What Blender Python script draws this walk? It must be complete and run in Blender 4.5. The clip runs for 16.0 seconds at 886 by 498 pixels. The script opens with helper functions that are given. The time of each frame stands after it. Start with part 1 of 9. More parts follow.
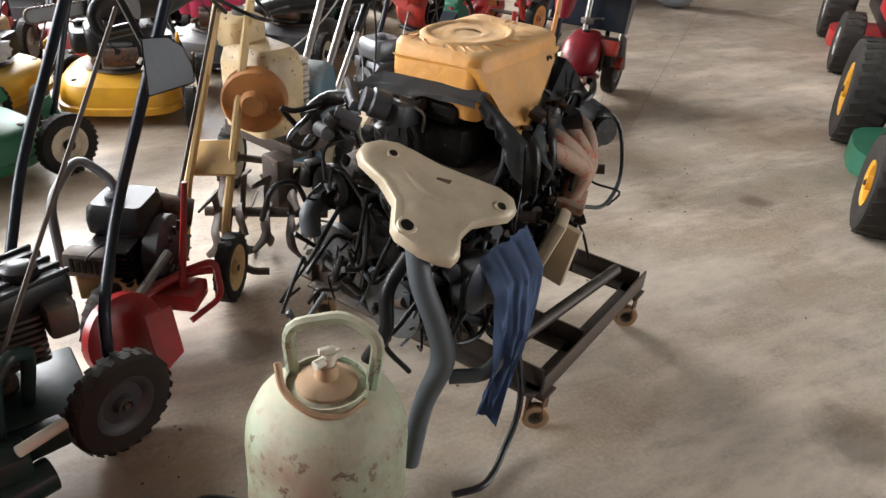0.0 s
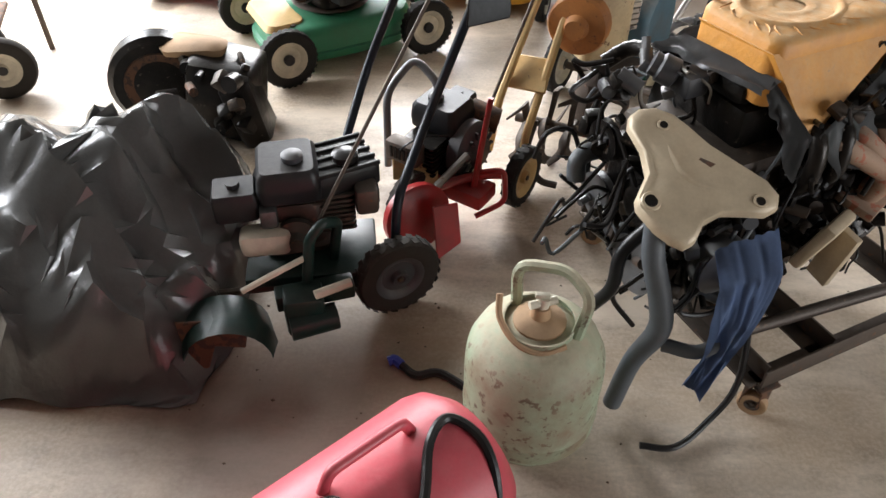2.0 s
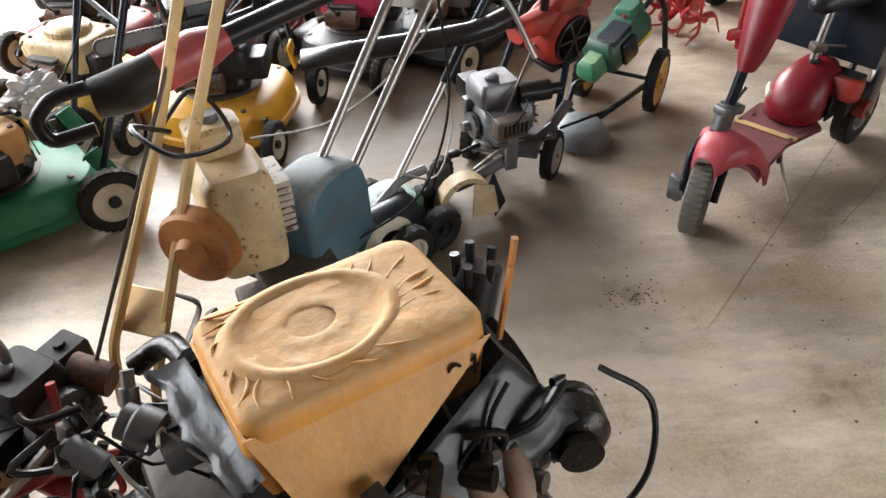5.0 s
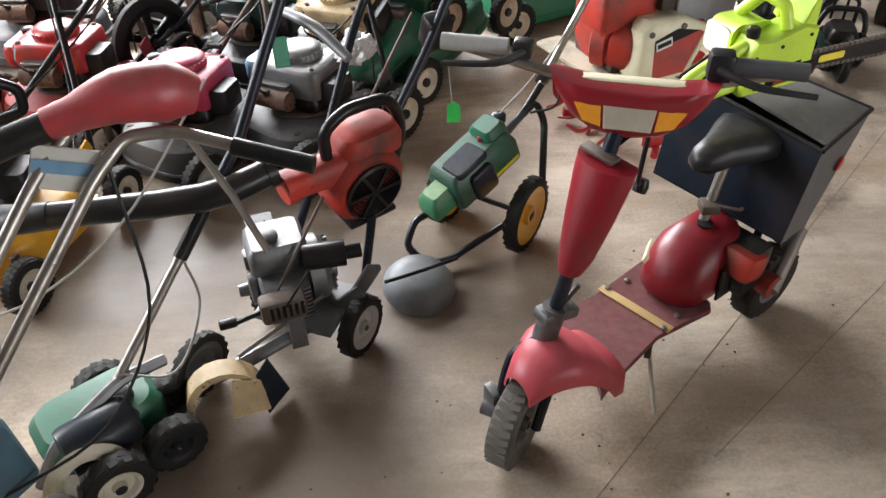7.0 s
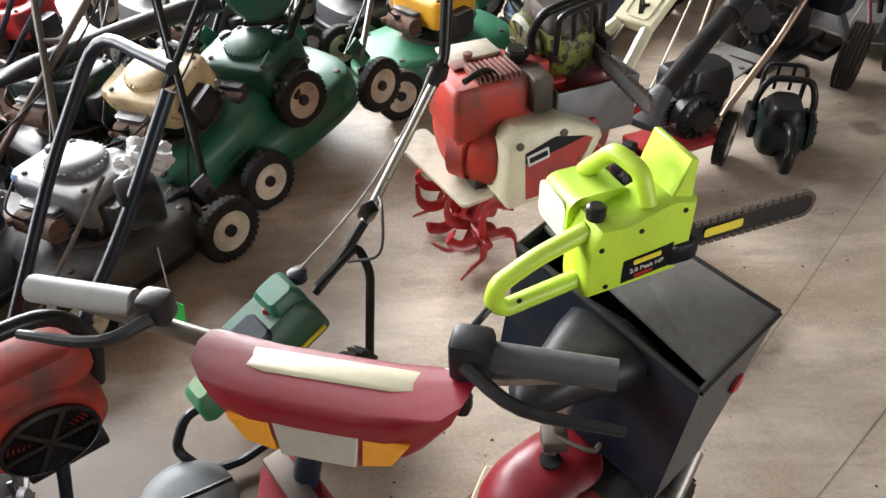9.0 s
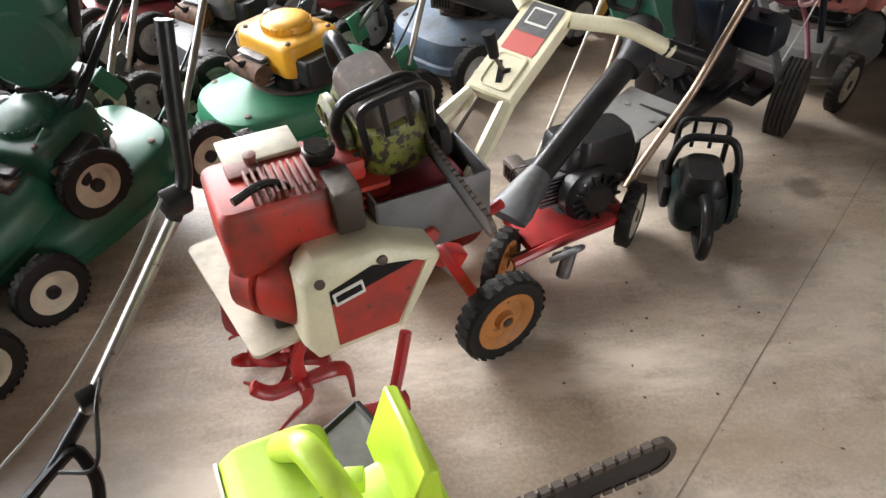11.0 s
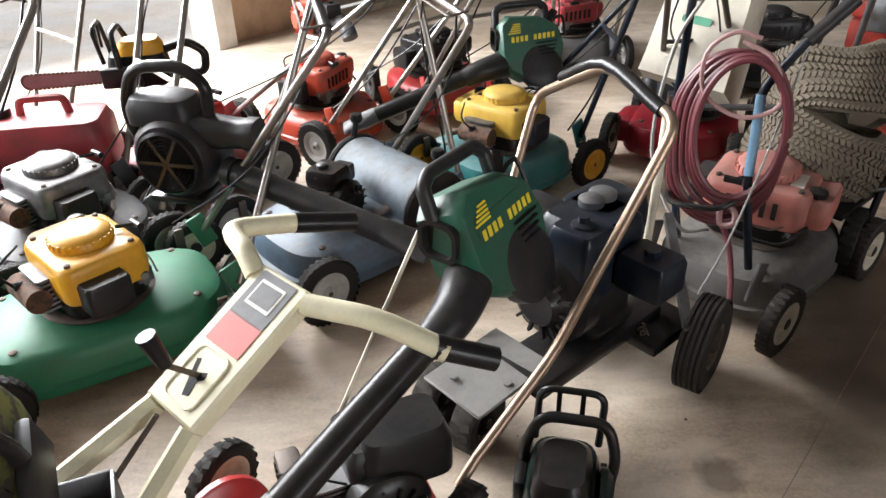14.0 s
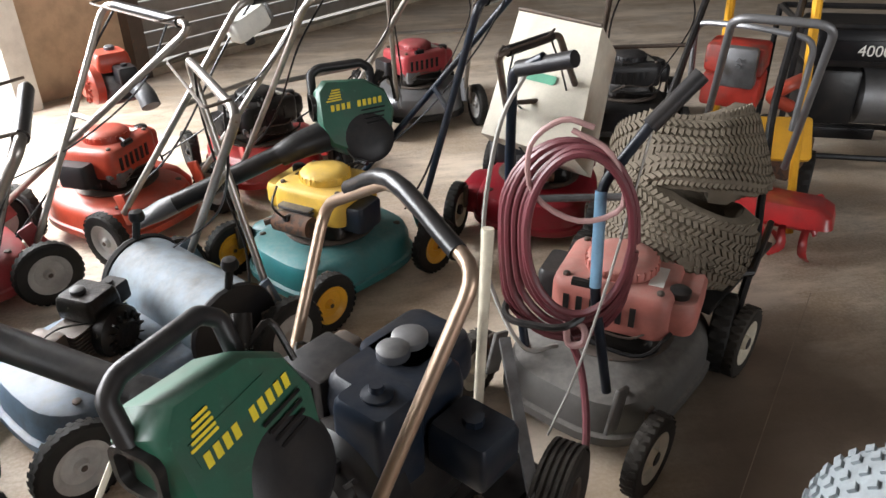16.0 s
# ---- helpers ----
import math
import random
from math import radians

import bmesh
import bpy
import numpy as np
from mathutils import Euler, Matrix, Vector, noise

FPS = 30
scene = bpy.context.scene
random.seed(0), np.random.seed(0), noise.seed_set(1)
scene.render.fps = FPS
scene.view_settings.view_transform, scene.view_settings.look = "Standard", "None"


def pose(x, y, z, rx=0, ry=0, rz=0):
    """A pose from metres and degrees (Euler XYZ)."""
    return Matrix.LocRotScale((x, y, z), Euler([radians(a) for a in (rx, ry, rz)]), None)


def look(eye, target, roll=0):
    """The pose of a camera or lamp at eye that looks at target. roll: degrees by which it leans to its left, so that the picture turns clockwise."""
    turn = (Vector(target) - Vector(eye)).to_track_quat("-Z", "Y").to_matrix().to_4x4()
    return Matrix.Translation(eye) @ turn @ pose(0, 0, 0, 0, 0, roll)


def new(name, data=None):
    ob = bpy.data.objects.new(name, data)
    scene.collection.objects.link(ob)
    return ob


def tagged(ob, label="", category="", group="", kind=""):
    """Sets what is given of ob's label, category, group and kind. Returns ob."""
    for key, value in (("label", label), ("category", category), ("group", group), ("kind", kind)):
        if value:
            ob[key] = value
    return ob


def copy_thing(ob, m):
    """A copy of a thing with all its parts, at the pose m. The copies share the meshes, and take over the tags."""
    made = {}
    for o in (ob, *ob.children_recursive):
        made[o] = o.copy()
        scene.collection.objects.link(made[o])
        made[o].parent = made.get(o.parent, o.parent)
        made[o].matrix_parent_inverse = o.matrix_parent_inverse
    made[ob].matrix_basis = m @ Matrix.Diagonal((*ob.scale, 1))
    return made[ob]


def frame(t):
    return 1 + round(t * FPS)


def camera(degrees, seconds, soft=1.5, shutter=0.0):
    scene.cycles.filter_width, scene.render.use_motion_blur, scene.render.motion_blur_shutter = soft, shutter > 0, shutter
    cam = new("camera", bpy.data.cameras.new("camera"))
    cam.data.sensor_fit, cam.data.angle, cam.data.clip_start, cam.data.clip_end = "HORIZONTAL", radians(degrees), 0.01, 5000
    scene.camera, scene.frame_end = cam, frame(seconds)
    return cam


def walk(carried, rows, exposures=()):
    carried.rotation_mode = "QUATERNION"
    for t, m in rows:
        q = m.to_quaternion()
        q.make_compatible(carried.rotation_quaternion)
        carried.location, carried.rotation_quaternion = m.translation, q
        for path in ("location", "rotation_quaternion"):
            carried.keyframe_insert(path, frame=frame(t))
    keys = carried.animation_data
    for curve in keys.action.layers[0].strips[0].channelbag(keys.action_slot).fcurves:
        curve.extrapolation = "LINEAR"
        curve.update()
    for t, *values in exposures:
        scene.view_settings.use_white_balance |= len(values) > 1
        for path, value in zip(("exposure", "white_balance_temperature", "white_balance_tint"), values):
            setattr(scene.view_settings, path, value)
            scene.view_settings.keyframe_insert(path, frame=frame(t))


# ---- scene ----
cam = camera(61.7, 16.0)
PATH = [
    (0, (0.823, 1.084, 1.256), (1.643, 2.603, 0.245), 4.7),
    (0.5, (0.861, 1.048, 1.245), (1.236, 2.679, 0.151), 3.8),
    (1, (0.906, 1.022, 1.291), (0.909, 2.635, 0.109), 2.5),
    (1.5, (0.958, 1.014, 1.387), (0.81, 2.537, 0.099), 1.2),
    (2, (0.998, 1.024, 1.485), (0.917, 2.512, 0.151), 0.4),
    (2.5, (1.043, 1.132, 1.527), (1.005, 2.613, 0.183), -2.0),
    (3, (1.117, 1.269, 1.537), (1.163, 2.8, 0.251), -3.5),
    (3.5, (1.303, 1.392, 1.535), (1.364, 2.932, 0.26), -2.6),
    (4, (1.5, 1.518, 1.54), (1.576, 3.06, 0.269), -2.1),
    (4.2, (1.552, 1.585, 1.54), (1.644, 3.124, 0.266), -2.0),
    (6.3, (2.272, 2.295, 1.587), (2.266, 3.847, 0.325), -2.9),
    (6.5, (2.351, 2.402, 1.593), (2.342, 3.944, 0.32), -3.0),
    (7, (2.537, 2.622, 1.609), (2.528, 4.15, 0.319), -1.3),
    (7.5, (2.743, 2.791, 1.604), (2.693, 4.318, 0.313), -0.4),
    (8, (2.86, 2.977, 1.59), (2.783, 4.508, 0.306), -1.8),
    (8.5, (2.927, 3.227, 1.587), (2.89, 4.765, 0.309), -2.3),
    (9, (3.047, 3.393, 1.57), (3.053, 4.919, 0.277), -1.6),
    (9.5, (3.218, 3.526, 1.561), (3.252, 5.038, 0.252), -1.1),
    (10, (3.306, 3.663, 1.542), (3.396, 5.153, 0.211), -1.4),
    (10.2, (3.327, 3.742, 1.539), (3.434, 5.229, 0.206), -1.6),
    (12.3, (3.703, 4.339, 1.435), (3.689, 5.896, 0.18), -2.0),
    (12.5, (3.726, 4.389, 1.442), (3.731, 5.958, 0.203), -2.0),
    (13, (3.798, 4.487, 1.449), (3.82, 6.096, 0.261), -2.4),
    (13.5, (3.943, 4.567, 1.456), (3.938, 6.234, 0.351), -2.1),
    (14, (4.069, 4.652, 1.454), (4.084, 6.356, 0.407), -1.4),
    (14.5, (4.138, 4.765, 1.446), (4.237, 6.478, 0.418), -2.0),
    (15, (4.189, 4.937, 1.452), (4.411, 6.656, 0.455), -1.8),
    (15.5, (4.255, 5.054, 1.446), (4.518, 6.772, 0.456), -1.3),
    (16, (4.373, 5.168, 1.445), (4.657, 6.879, 0.45), -0.8),
]
walk(cam, [(t, look(eye, target, roll)) for t, eye, target, roll in PATH])

# ---- world, sun and door light ----
HALL = pose(2.7, 9.8, 0, 0, 0, 43.8)      # hall frame: x along the open side wall, y outwards
world = bpy.data.worlds.new("sky")
scene.world = world
world.use_nodes = True
wn = world.node_tree.nodes
sky = wn.new("ShaderNodeTexSky")
sky.sky_type, sky.sun_disc = "NISHITA", False
sky.sun_elevation, sky.sun_rotation = radians(56), radians(-44)
wn["Background"].inputs["Strength"].default_value = 0.12
world.node_tree.links.new(sky.outputs[0], wn["Background"].inputs["Color"])


def lamp(name, kind, m, energy, color=(1, 1, 1), **kw):
    d = bpy.data.lights.new(name, kind)
    d.energy, d.color = energy, color
    if kind == "SUN":
        d.angle = radians(0.5)
    for k, v in kw.items():
        if k == "size":
            d.shape, d.size, d.size_y = "RECTANGLE", v[0], v[1]
    ob = new(name, d)
    ob.matrix_world = m
    return ob


lamp("sun", "SUN", look((-3.47, 3.6, 7.4), (0, 0, 0)), 3.2, (1.0, 0.95, 0.88))
# sky light that comes in through the open north doorways
lamp("door_light_1", "AREA", HALL @ look((-2.4, 0.15, 2.1), (-2.4, -7, 0.4)), 820, (0.96, 0.97, 1.0), size=(4.0, 1.9))
lamp("door_light_2", "AREA", HALL @ look((-7.8, 0.15, 2.1), (-7.8, -7, 0.4)), 620, (0.93, 0.96, 1.0), size=(4.0, 1.9))
# added fill lamp at an assumed south opening, out of view
lamp("unseen_south_fill", "AREA", HALL @ look((-3.5, -13.1, 1.8), (-3.5, -8, 0.6)), 520, (0.97, 0.98, 1.0), size=(6.0, 3.0))


# ---- materials ----
def ramp(nt, fac, stops):
    r = nt.nodes.new("ShaderNodeValToRGB")
    while len(r.color_ramp.elements) < len(stops):
        r.color_ramp.elements.new(0.5)
    for e, (p, c) in zip(r.color_ramp.elements, stops):
        e.position, e.color = p, (*c, 1) if len(c) == 3 else c
    nt.links.new(fac, r.inputs["Fac"])
    return r.outputs["Color"]


def noise_tex(nt, vec, scale, detail=4, rough=0.6):
    n = nt.nodes.new("ShaderNodeTexNoise")
    n.inputs["Scale"].default_value, n.inputs["Detail"].default_value, n.inputs["Roughness"].default_value = scale, detail, rough
    nt.links.new(vec, n.inputs["Vector"])
    return n.outputs["Fac"]


def mix(nt, fac, a, b, mode="MIX"):
    m = nt.nodes.new("ShaderNodeMix")
    m.data_type, m.blend_type = "RGBA", mode
    for sock, v in ((m.inputs[0], fac), (m.inputs[6], a), (m.inputs[7], b)):
        if isinstance(v, (int, float)):
            sock.default_value = v
        elif isinstance(v, tuple):
            sock.default_value = (*v, 1)
        else:
            nt.links.new(v, sock)
    return m.outputs[2]


def math_node(nt, op, a, b):
    m = nt.nodes.new("ShaderNodeMath")
    m.operation = op
    m.use_clamp = True
    for sock, v in ((m.inputs[0], a), (m.inputs[1], b)):
        if isinstance(v, (int, float)):
            sock.default_value = v
        else:
            nt.links.new(v, sock)
    return m.outputs[0]


def surface(name, col, rough=0.5, metal=0.0, dust=0.35, grime=0.35, grime_col=(0.045, 0.035, 0.028), dust_col=(0.36, 0.33, 0.285),
            bump=0.15, grain=140.0, wear=None, wear_at=0.62, coarse=9.0):
    """Painted, plastic or metal surface with grime at a coarse scale, grain at a fine one, settled dust on upward faces and worn patches."""
    if max(col) < 0.055:                     # black plastics and rubber hold little dust
        dust, col, rough = dust * 0.32, tuple(0.5 * v for v in col), max(0.28, rough - 0.12)
    m = bpy.data.materials.new(name)
    m.use_nodes = True
    nt = m.node_tree
    bs = nt.nodes["Principled BSDF"]
    if max(col) < 0.04:
        bs.inputs["Specular IOR Level"].default_value = 0.24
    geo = nt.nodes.new("ShaderNodeNewGeometry")
    pos = geo.outputs["Position"]
    big, mid, fine = noise_tex(nt, pos, coarse), noise_tex(nt, pos, coarse * 5), noise_tex(nt, pos, grain, 2)
    c = mix(nt, ramp(nt, fine, [(0.3, (0, 0, 0)), (0.75, (0.28, 0.28, 0.28))]), col, tuple(0.72 * v for v in col))
    if wear:
        c = mix(nt, ramp(nt, mid, [(wear_at, (0, 0, 0)), (wear_at + 0.05, (1, 1, 1))]), c, wear)
    if grime:
        g = math_node(nt, "MULTIPLY", ramp(nt, big, [(0.42, (0, 0, 0)), (0.72, (1, 1, 1))]), grime)
        c = mix(nt, g, c, grime_col)
    if dust:
        sep = nt.nodes.new("ShaderNodeSeparateXYZ")
        nt.links.new(geo.outputs["Normal"], sep.inputs[0])
        up = ramp(nt, sep.outputs[2], [(0.25, (0.08, 0.08, 0.08)), (0.95, (1, 1, 1))])
        d = math_node(nt, "MULTIPLY", up, ramp(nt, mid, [(0.3, (0.35, 0.35, 0.35)), (0.65, (1, 1, 1))]))
        d = math_node(nt, "MULTIPLY", d, 0.42 * dust)
        c = mix(nt, d, c, dust_col)
        r = nt.nodes.new("ShaderNodeMapRange")
        r.inputs[3].default_value, r.inputs[4].default_value = rough, min(1.0, rough + 0.45)
        nt.links.new(d, r.inputs[0])
        nt.links.new(r.outputs[0], bs.inputs["Roughness"])
    else:
        bs.inputs["Roughness"].default_value = rough
    nt.links.new(c, bs.inputs["Base Color"])
    bs.inputs["Metallic"].default_value = metal
    if bump:
        b = nt.nodes.new("ShaderNodeBump")
        b.inputs["Strength"].default_value, b.inputs["Distance"].default_value = bump, 0.004
        nt.links.new(mid, b.inputs["Height"])
        nt.links.new(b.outputs[0], bs.inputs["Normal"])
    return m


def concrete(name, col, dark, stains=(), streaks=False, shaded_stains=()):
    m = bpy.data.materials.new(name)
    m.use_nodes = True
    nt = m.node_tree
    bs = nt.nodes["Principled BSDF"]
    pos = nt.nodes.new("ShaderNodeNewGeometry").outputs["Position"]
    huge, big, mid, fine = (noise_tex(nt, pos, s, 6) for s in (0.55, 1.9, 9.0, 90.0))
    c = mix(nt, ramp(nt, huge, [(0.35, (0, 0, 0)), (0.65, (1, 1, 1))]), col, tuple(v * 0.58 for v in col))
    c = mix(nt, ramp(nt, big, [(0.42, (0, 0, 0)), (0.66, (0.85, 0.85, 0.85))]), c, tuple(0.7 * v for v in col[:1]) + (col[1] * 0.62, col[2] * 0.52))
    c = mix(nt, ramp(nt, mid, [(0.5, (0, 0, 0)), (0.78, (0.5, 0.5, 0.5))]), c, dark)
    c = mix(nt, ramp(nt, fine, [(0.35, (0.3, 0.3, 0.3)), (0.6, (0, 0, 0))]), c, tuple(min(1, v * 1.3) for v in col))
    # long wiped streaks
    if streaks:
        mp = nt.nodes.new("ShaderNodeMapping")
        mp.inputs["Rotation"].default_value[2] = radians(-38)
        mp.inputs["Scale"].default_value = (0.8, 2.6, 1.0)
        nt.links.new(pos, mp.inputs["Vector"])
        st = noise_tex(nt, mp.outputs[0], 1.3, 7, 0.7)
        c = mix(nt, ramp(nt, st, [(0.5, (0, 0, 0)), (0.68, (0.7, 0.7, 0.7))]), c, tuple(v * f for v, f in zip(col, (0.6, 0.52, 0.43))))
        c = mix(nt, ramp(nt, st, [(0.36, (0.8, 0.8, 0.8)), (0.5, (0, 0, 0))]), c, tuple(min(1, v * 1.25) for v in col))
    # oil spots
    vo = nt.nodes.new("ShaderNodeTexVoronoi")
    vo.inputs["Scale"].default_value = 1.1
    nt.links.new(pos, vo.inputs["Vector"])
    spot = math_node(nt, "MULTIPLY", ramp(nt, vo.outputs["Distance"], [(0.07, (1, 1, 1)), (0.2, (0, 0, 0))]), ramp(nt, mid, [(0.38, (0, 0, 0)), (0.6, (0.75, 0.75, 0.75))]))
    c = mix(nt, spot, c, dark)
    for x, y, rad in stains:
        sep = nt.nodes.new("ShaderNodeVectorMath")
        sep.operation = "DISTANCE"
        nt.links.new(pos, sep.inputs[0])
        sep.inputs[1].default_value = (x, y, 0)
        edge = math_node(nt, "ADD", math_node(nt, "DIVIDE", sep.outputs["Value"], rad * 2), math_node(nt, "MULTIPLY", mid, 0.55))
        c = mix(nt, ramp(nt, edge, [(0.46, (0.6, 0.6, 0.6)), (0.64, (0, 0, 0))]), c, (0.13, 0.09, 0.065))
    # broad soft patches: brown staining with the machines' shade painted into the colour
    for x, y, rad in shaded_stains:
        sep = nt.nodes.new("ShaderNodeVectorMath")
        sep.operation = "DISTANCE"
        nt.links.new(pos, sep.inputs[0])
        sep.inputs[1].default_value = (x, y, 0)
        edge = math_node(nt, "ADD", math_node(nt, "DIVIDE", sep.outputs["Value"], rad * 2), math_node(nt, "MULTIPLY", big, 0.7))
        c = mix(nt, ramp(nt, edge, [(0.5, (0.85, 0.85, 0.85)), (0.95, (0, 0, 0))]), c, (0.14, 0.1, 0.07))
    nt.links.new(c, bs.inputs["Base Color"])
    nt.links.new(ramp(nt, big, [(0.3, (0.4, 0.4, 0.4)), (0.7, (0.7, 0.7, 0.7))]), bs.inputs["Roughness"])
    b = nt.nodes.new("ShaderNodeBump")
    b.inputs["Strength"].default_value, b.inputs["Distance"].default_value = 0.25, 0.003
    nt.links.new(mid, b.inputs["Height"])
    nt.links.new(b.outputs[0], bs.inputs["Normal"])
    return m


# last list: brown patches that also carry painted shade near the machines
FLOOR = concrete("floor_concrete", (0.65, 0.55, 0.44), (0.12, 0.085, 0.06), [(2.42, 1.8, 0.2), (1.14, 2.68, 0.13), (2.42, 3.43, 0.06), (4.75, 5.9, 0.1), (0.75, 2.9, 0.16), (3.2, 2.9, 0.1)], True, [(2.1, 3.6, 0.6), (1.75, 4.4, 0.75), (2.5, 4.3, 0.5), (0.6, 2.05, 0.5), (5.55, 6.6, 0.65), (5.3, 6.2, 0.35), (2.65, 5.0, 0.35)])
YARD = concrete("yard_concrete", (0.68, 0.65, 0.6), (0.3, 0.27, 0.23))
WALL = concrete("wall_render", (0.2, 0.175, 0.15), (0.1, 0.08, 0.065))
PLY = surface("wall_board", (0.5, 0.35, 0.23), 0.7, grime=0.3, dust=0.1)
WHITEWALL = surface("white_wall_panel", (0.66, 0.64, 0.6), 0.7, grime=0.2, dust=0.1)
SLAT = surface("roller_slat", (0.30, 0.27, 0.24), 0.6, dust=0.3, grime=0.3)
CEIL = surface("ceiling_sheet", (0.09, 0.085, 0.08), 0.7, dust=0)
RUBBER = surface("tyre_rubber", (0.02, 0.019, 0.018), 0.75, dust=0.5, grime=0.2, bump=0.25)
RUBBER_D = surface("dusty_tyre_rubber", (0.05, 0.043, 0.037), 0.85, dust=1.1, grime=0.3, bump=0.3)
TYRE_G = surface("weathered_grey_tyre", (0.16, 0.145, 0.125), 0.85, dust=0.6, grime=0.5, bump=0.3)
BLACK = surface("black_plastic", (0.016, 0.016, 0.018), 0.42, dust=0.3)
BLACK_D = surface("dusty_black_plastic", (0.026, 0.026, 0.03), 0.5, dust=0.55)
GREY_D = surface("dark_grey_plastic", (0.045, 0.048, 0.056), 0.45, dust=0.5)
GREY = surface("grey_metal", (0.19, 0.19, 0.195), 0.45, metal=0.6, dust=0.4)
ALU = surface("cast_aluminium", (0.22, 0.22, 0.225), 0.48, metal=0.75, dust=0.3, grime=0.85)
CHROME = surface("worn_chrome_tube", (0.36, 0.33, 0.3), 0.36, metal=0.85, dust=0.2, grime=0.35, wear=(0.2, 0.12, 0.08), wear_at=0.66)
STEEL = surface("brown_steel", (0.10, 0.075, 0.06), 0.55, metal=0.5, dust=0.35, wear=(0.16, 0.08, 0.045))
RUST = surface("rusty_iron", (0.14, 0.065, 0.035), 0.8, metal=0.3, dust=0.3, grime=0.5, bump=0.5, wear=(0.06, 0.035, 0.025), wear_at=0.5)
OILY = surface("oily_black_iron", (0.02, 0.018, 0.017), 0.42, metal=0.4, dust=0.35, grime=0.4, bump=0.5, wear=(0.09, 0.075, 0.06), wear_at=0.64)
OILY_R = surface("oily_brown_iron", (0.06, 0.042, 0.032), 0.55, metal=0.4, dust=0.35, grime=0.5, bump=0.5, wear=(0.15, 0.085, 0.05), wear_at=0.62)
HOSE = surface("grey_rubber_hose", (0.085, 0.095, 0.105), 0.5, dust=0.35)
RED = surface("red_paint", (0.43, 0.018, 0.02), 0.3, dust=0.22, grime=0.55, wear=(0.3, 0.05, 0.04), wear_at=0.68)
RED_S = surface("scooter_red_plastic", (0.22, 0.004, 0.013), 0.36, dust=0.04, grime=0.25)
MAROON = surface("scuffed_maroon_board", (0.2, 0.035, 0.045), 0.4, dust=0.5, grime=0.3)
RED_P = surface("faded_red_plastic", (0.36, 0.035, 0.042), 0.42, dust=0.35, grime=0.55)
PINK_R = surface("faded_pink_red_plastic", (0.58, 0.07, 0.095), 0.4, dust=0.3, grime=0.15)
TURF = surface("brown_turf_rubber", (0.12, 0.095, 0.066), 0.85, dust=1.0, dust_col=(0.3, 0.25, 0.18), bump=0.3)
OLIVE = surface("olive_yellow_plastic", (0.16, 0.165, 0.028), 0.45, dust=0.2, grime=0.95, wear=(0.025, 0.018, 0.014), wear_at=0.5)
RED_T = surface("red_engine_enamel", (0.42, 0.028, 0.014), 0.58, dust=0.04, grime=0.85, wear=(0.12, 0.04, 0.03), wear_at=0.64)
RIB = surface("rusty_red_ribs", (0.16, 0.04, 0.025), 0.65, dust=0.3, grime=0.5, bump=0.4)
ORANGE = surface("orange_paint", (0.45, 0.05, 0.02), 0.38, dust=0.3, grime=0.5)
PINK = surface("faded_red_shroud", (0.45, 0.14, 0.11), 0.55, dust=0.7, grime=0.4)
MAGENTA = surface("magenta_shroud", (0.48, 0.03, 0.09), 0.4, dust=0.25)
GREEN = surface("green_paint", (0.009, 0.115, 0.06), 0.42, dust=0.12, grime=0.35)
GREEN_L = surface("green_deck_paint", (0.014, 0.18, 0.085), 0.5, dust=0.16, grime=0.3)
GREEN_K = surface("blackish_green_paint", (0.012, 0.05, 0.042), 0.45, dust=0.3, grime=0.5)
HOSE_P = surface("pale_pink_hose", (0.36, 0.2, 0.19), 0.5, dust=0.3)
BAG = surface("white_thin_plastic", (0.62, 0.61, 0.6), 0.35, dust=0.2, grime=0.2)
GREEN_B = surface("dark_green_plastic", (0.007, 0.08, 0.045), 0.45, dust=0.2, grime=0.5, wear=(0.018, 0.11, 0.065), wear_at=0.64)
TEAL = surface("teal_paint", (0.015, 0.16, 0.17), 0.45, dust=0.55, grime=0.3)
BLUE = surface("dusty_blue_paint", (0.1, 0.155, 0.22), 0.42, dust=0.5, grime=0.7)
BLUE_T = surface("tiller_blue_paint", (0.045, 0.115, 0.155), 0.5, dust=1.6, grime=0.5, wear=(0.2, 0.11, 0.06), wear_at=0.7)
NAVY = surface("navy_plastic", (0.012, 0.022, 0.04), 0.45, dust=0.3)
YELLOW = surface("yellow_paint", (0.72, 0.36, 0.02), 0.38, dust=0.25, grime=0.25)
YELLOW_D = surface("dusty_yellow_plastic", (0.68, 0.42, 0.05), 0.5, dust=0.45, grime=0.3)
TAN = surface("tan_enamel", (0.62, 0.46, 0.25), 0.5, dust=0.2, grime=0.45, wear=(0.2, 0.1, 0.05), wear_at=0.62)
TAN_Y = surface("pale_yellow_paint", (0.66, 0.44, 0.18), 0.5, dust=0.2, grime=0.3, wear=(0.25, 0.13, 0.06), wear_at=0.66)
CREAM = surface("cream_paint", (0.72, 0.66, 0.46), 0.42, dust=0.22, grime=0.25, wear=(0.35, 0.22, 0.12), wear_at=0.72)
IVORY = surface("ivory_plastic_hub", (0.52, 0.46, 0.34), 0.55, dust=0.2, grime=0.55)
CREAMW = surface("off_white_hub", (0.6, 0.54, 0.42), 0.55, dust=0.25, grime=0.45)
GREYW = surface("pale_grey_hub", (0.42, 0.41, 0.39), 0.55, dust=0.3, grime=0.4)
ORHUB = surface("rusty_orange_hub", (0.5, 0.2, 0.05), 0.6, dust=0.2, grime=0.4, wear=(0.2, 0.08, 0.03))
LIME = surface("lime_plastic", (0.5, 0.7, 0.04), 0.38, dust=0.35, dust_col=(0.5, 0.5, 0.35), grime=0.25, grime_col=(0.2, 0.24, 0.05))
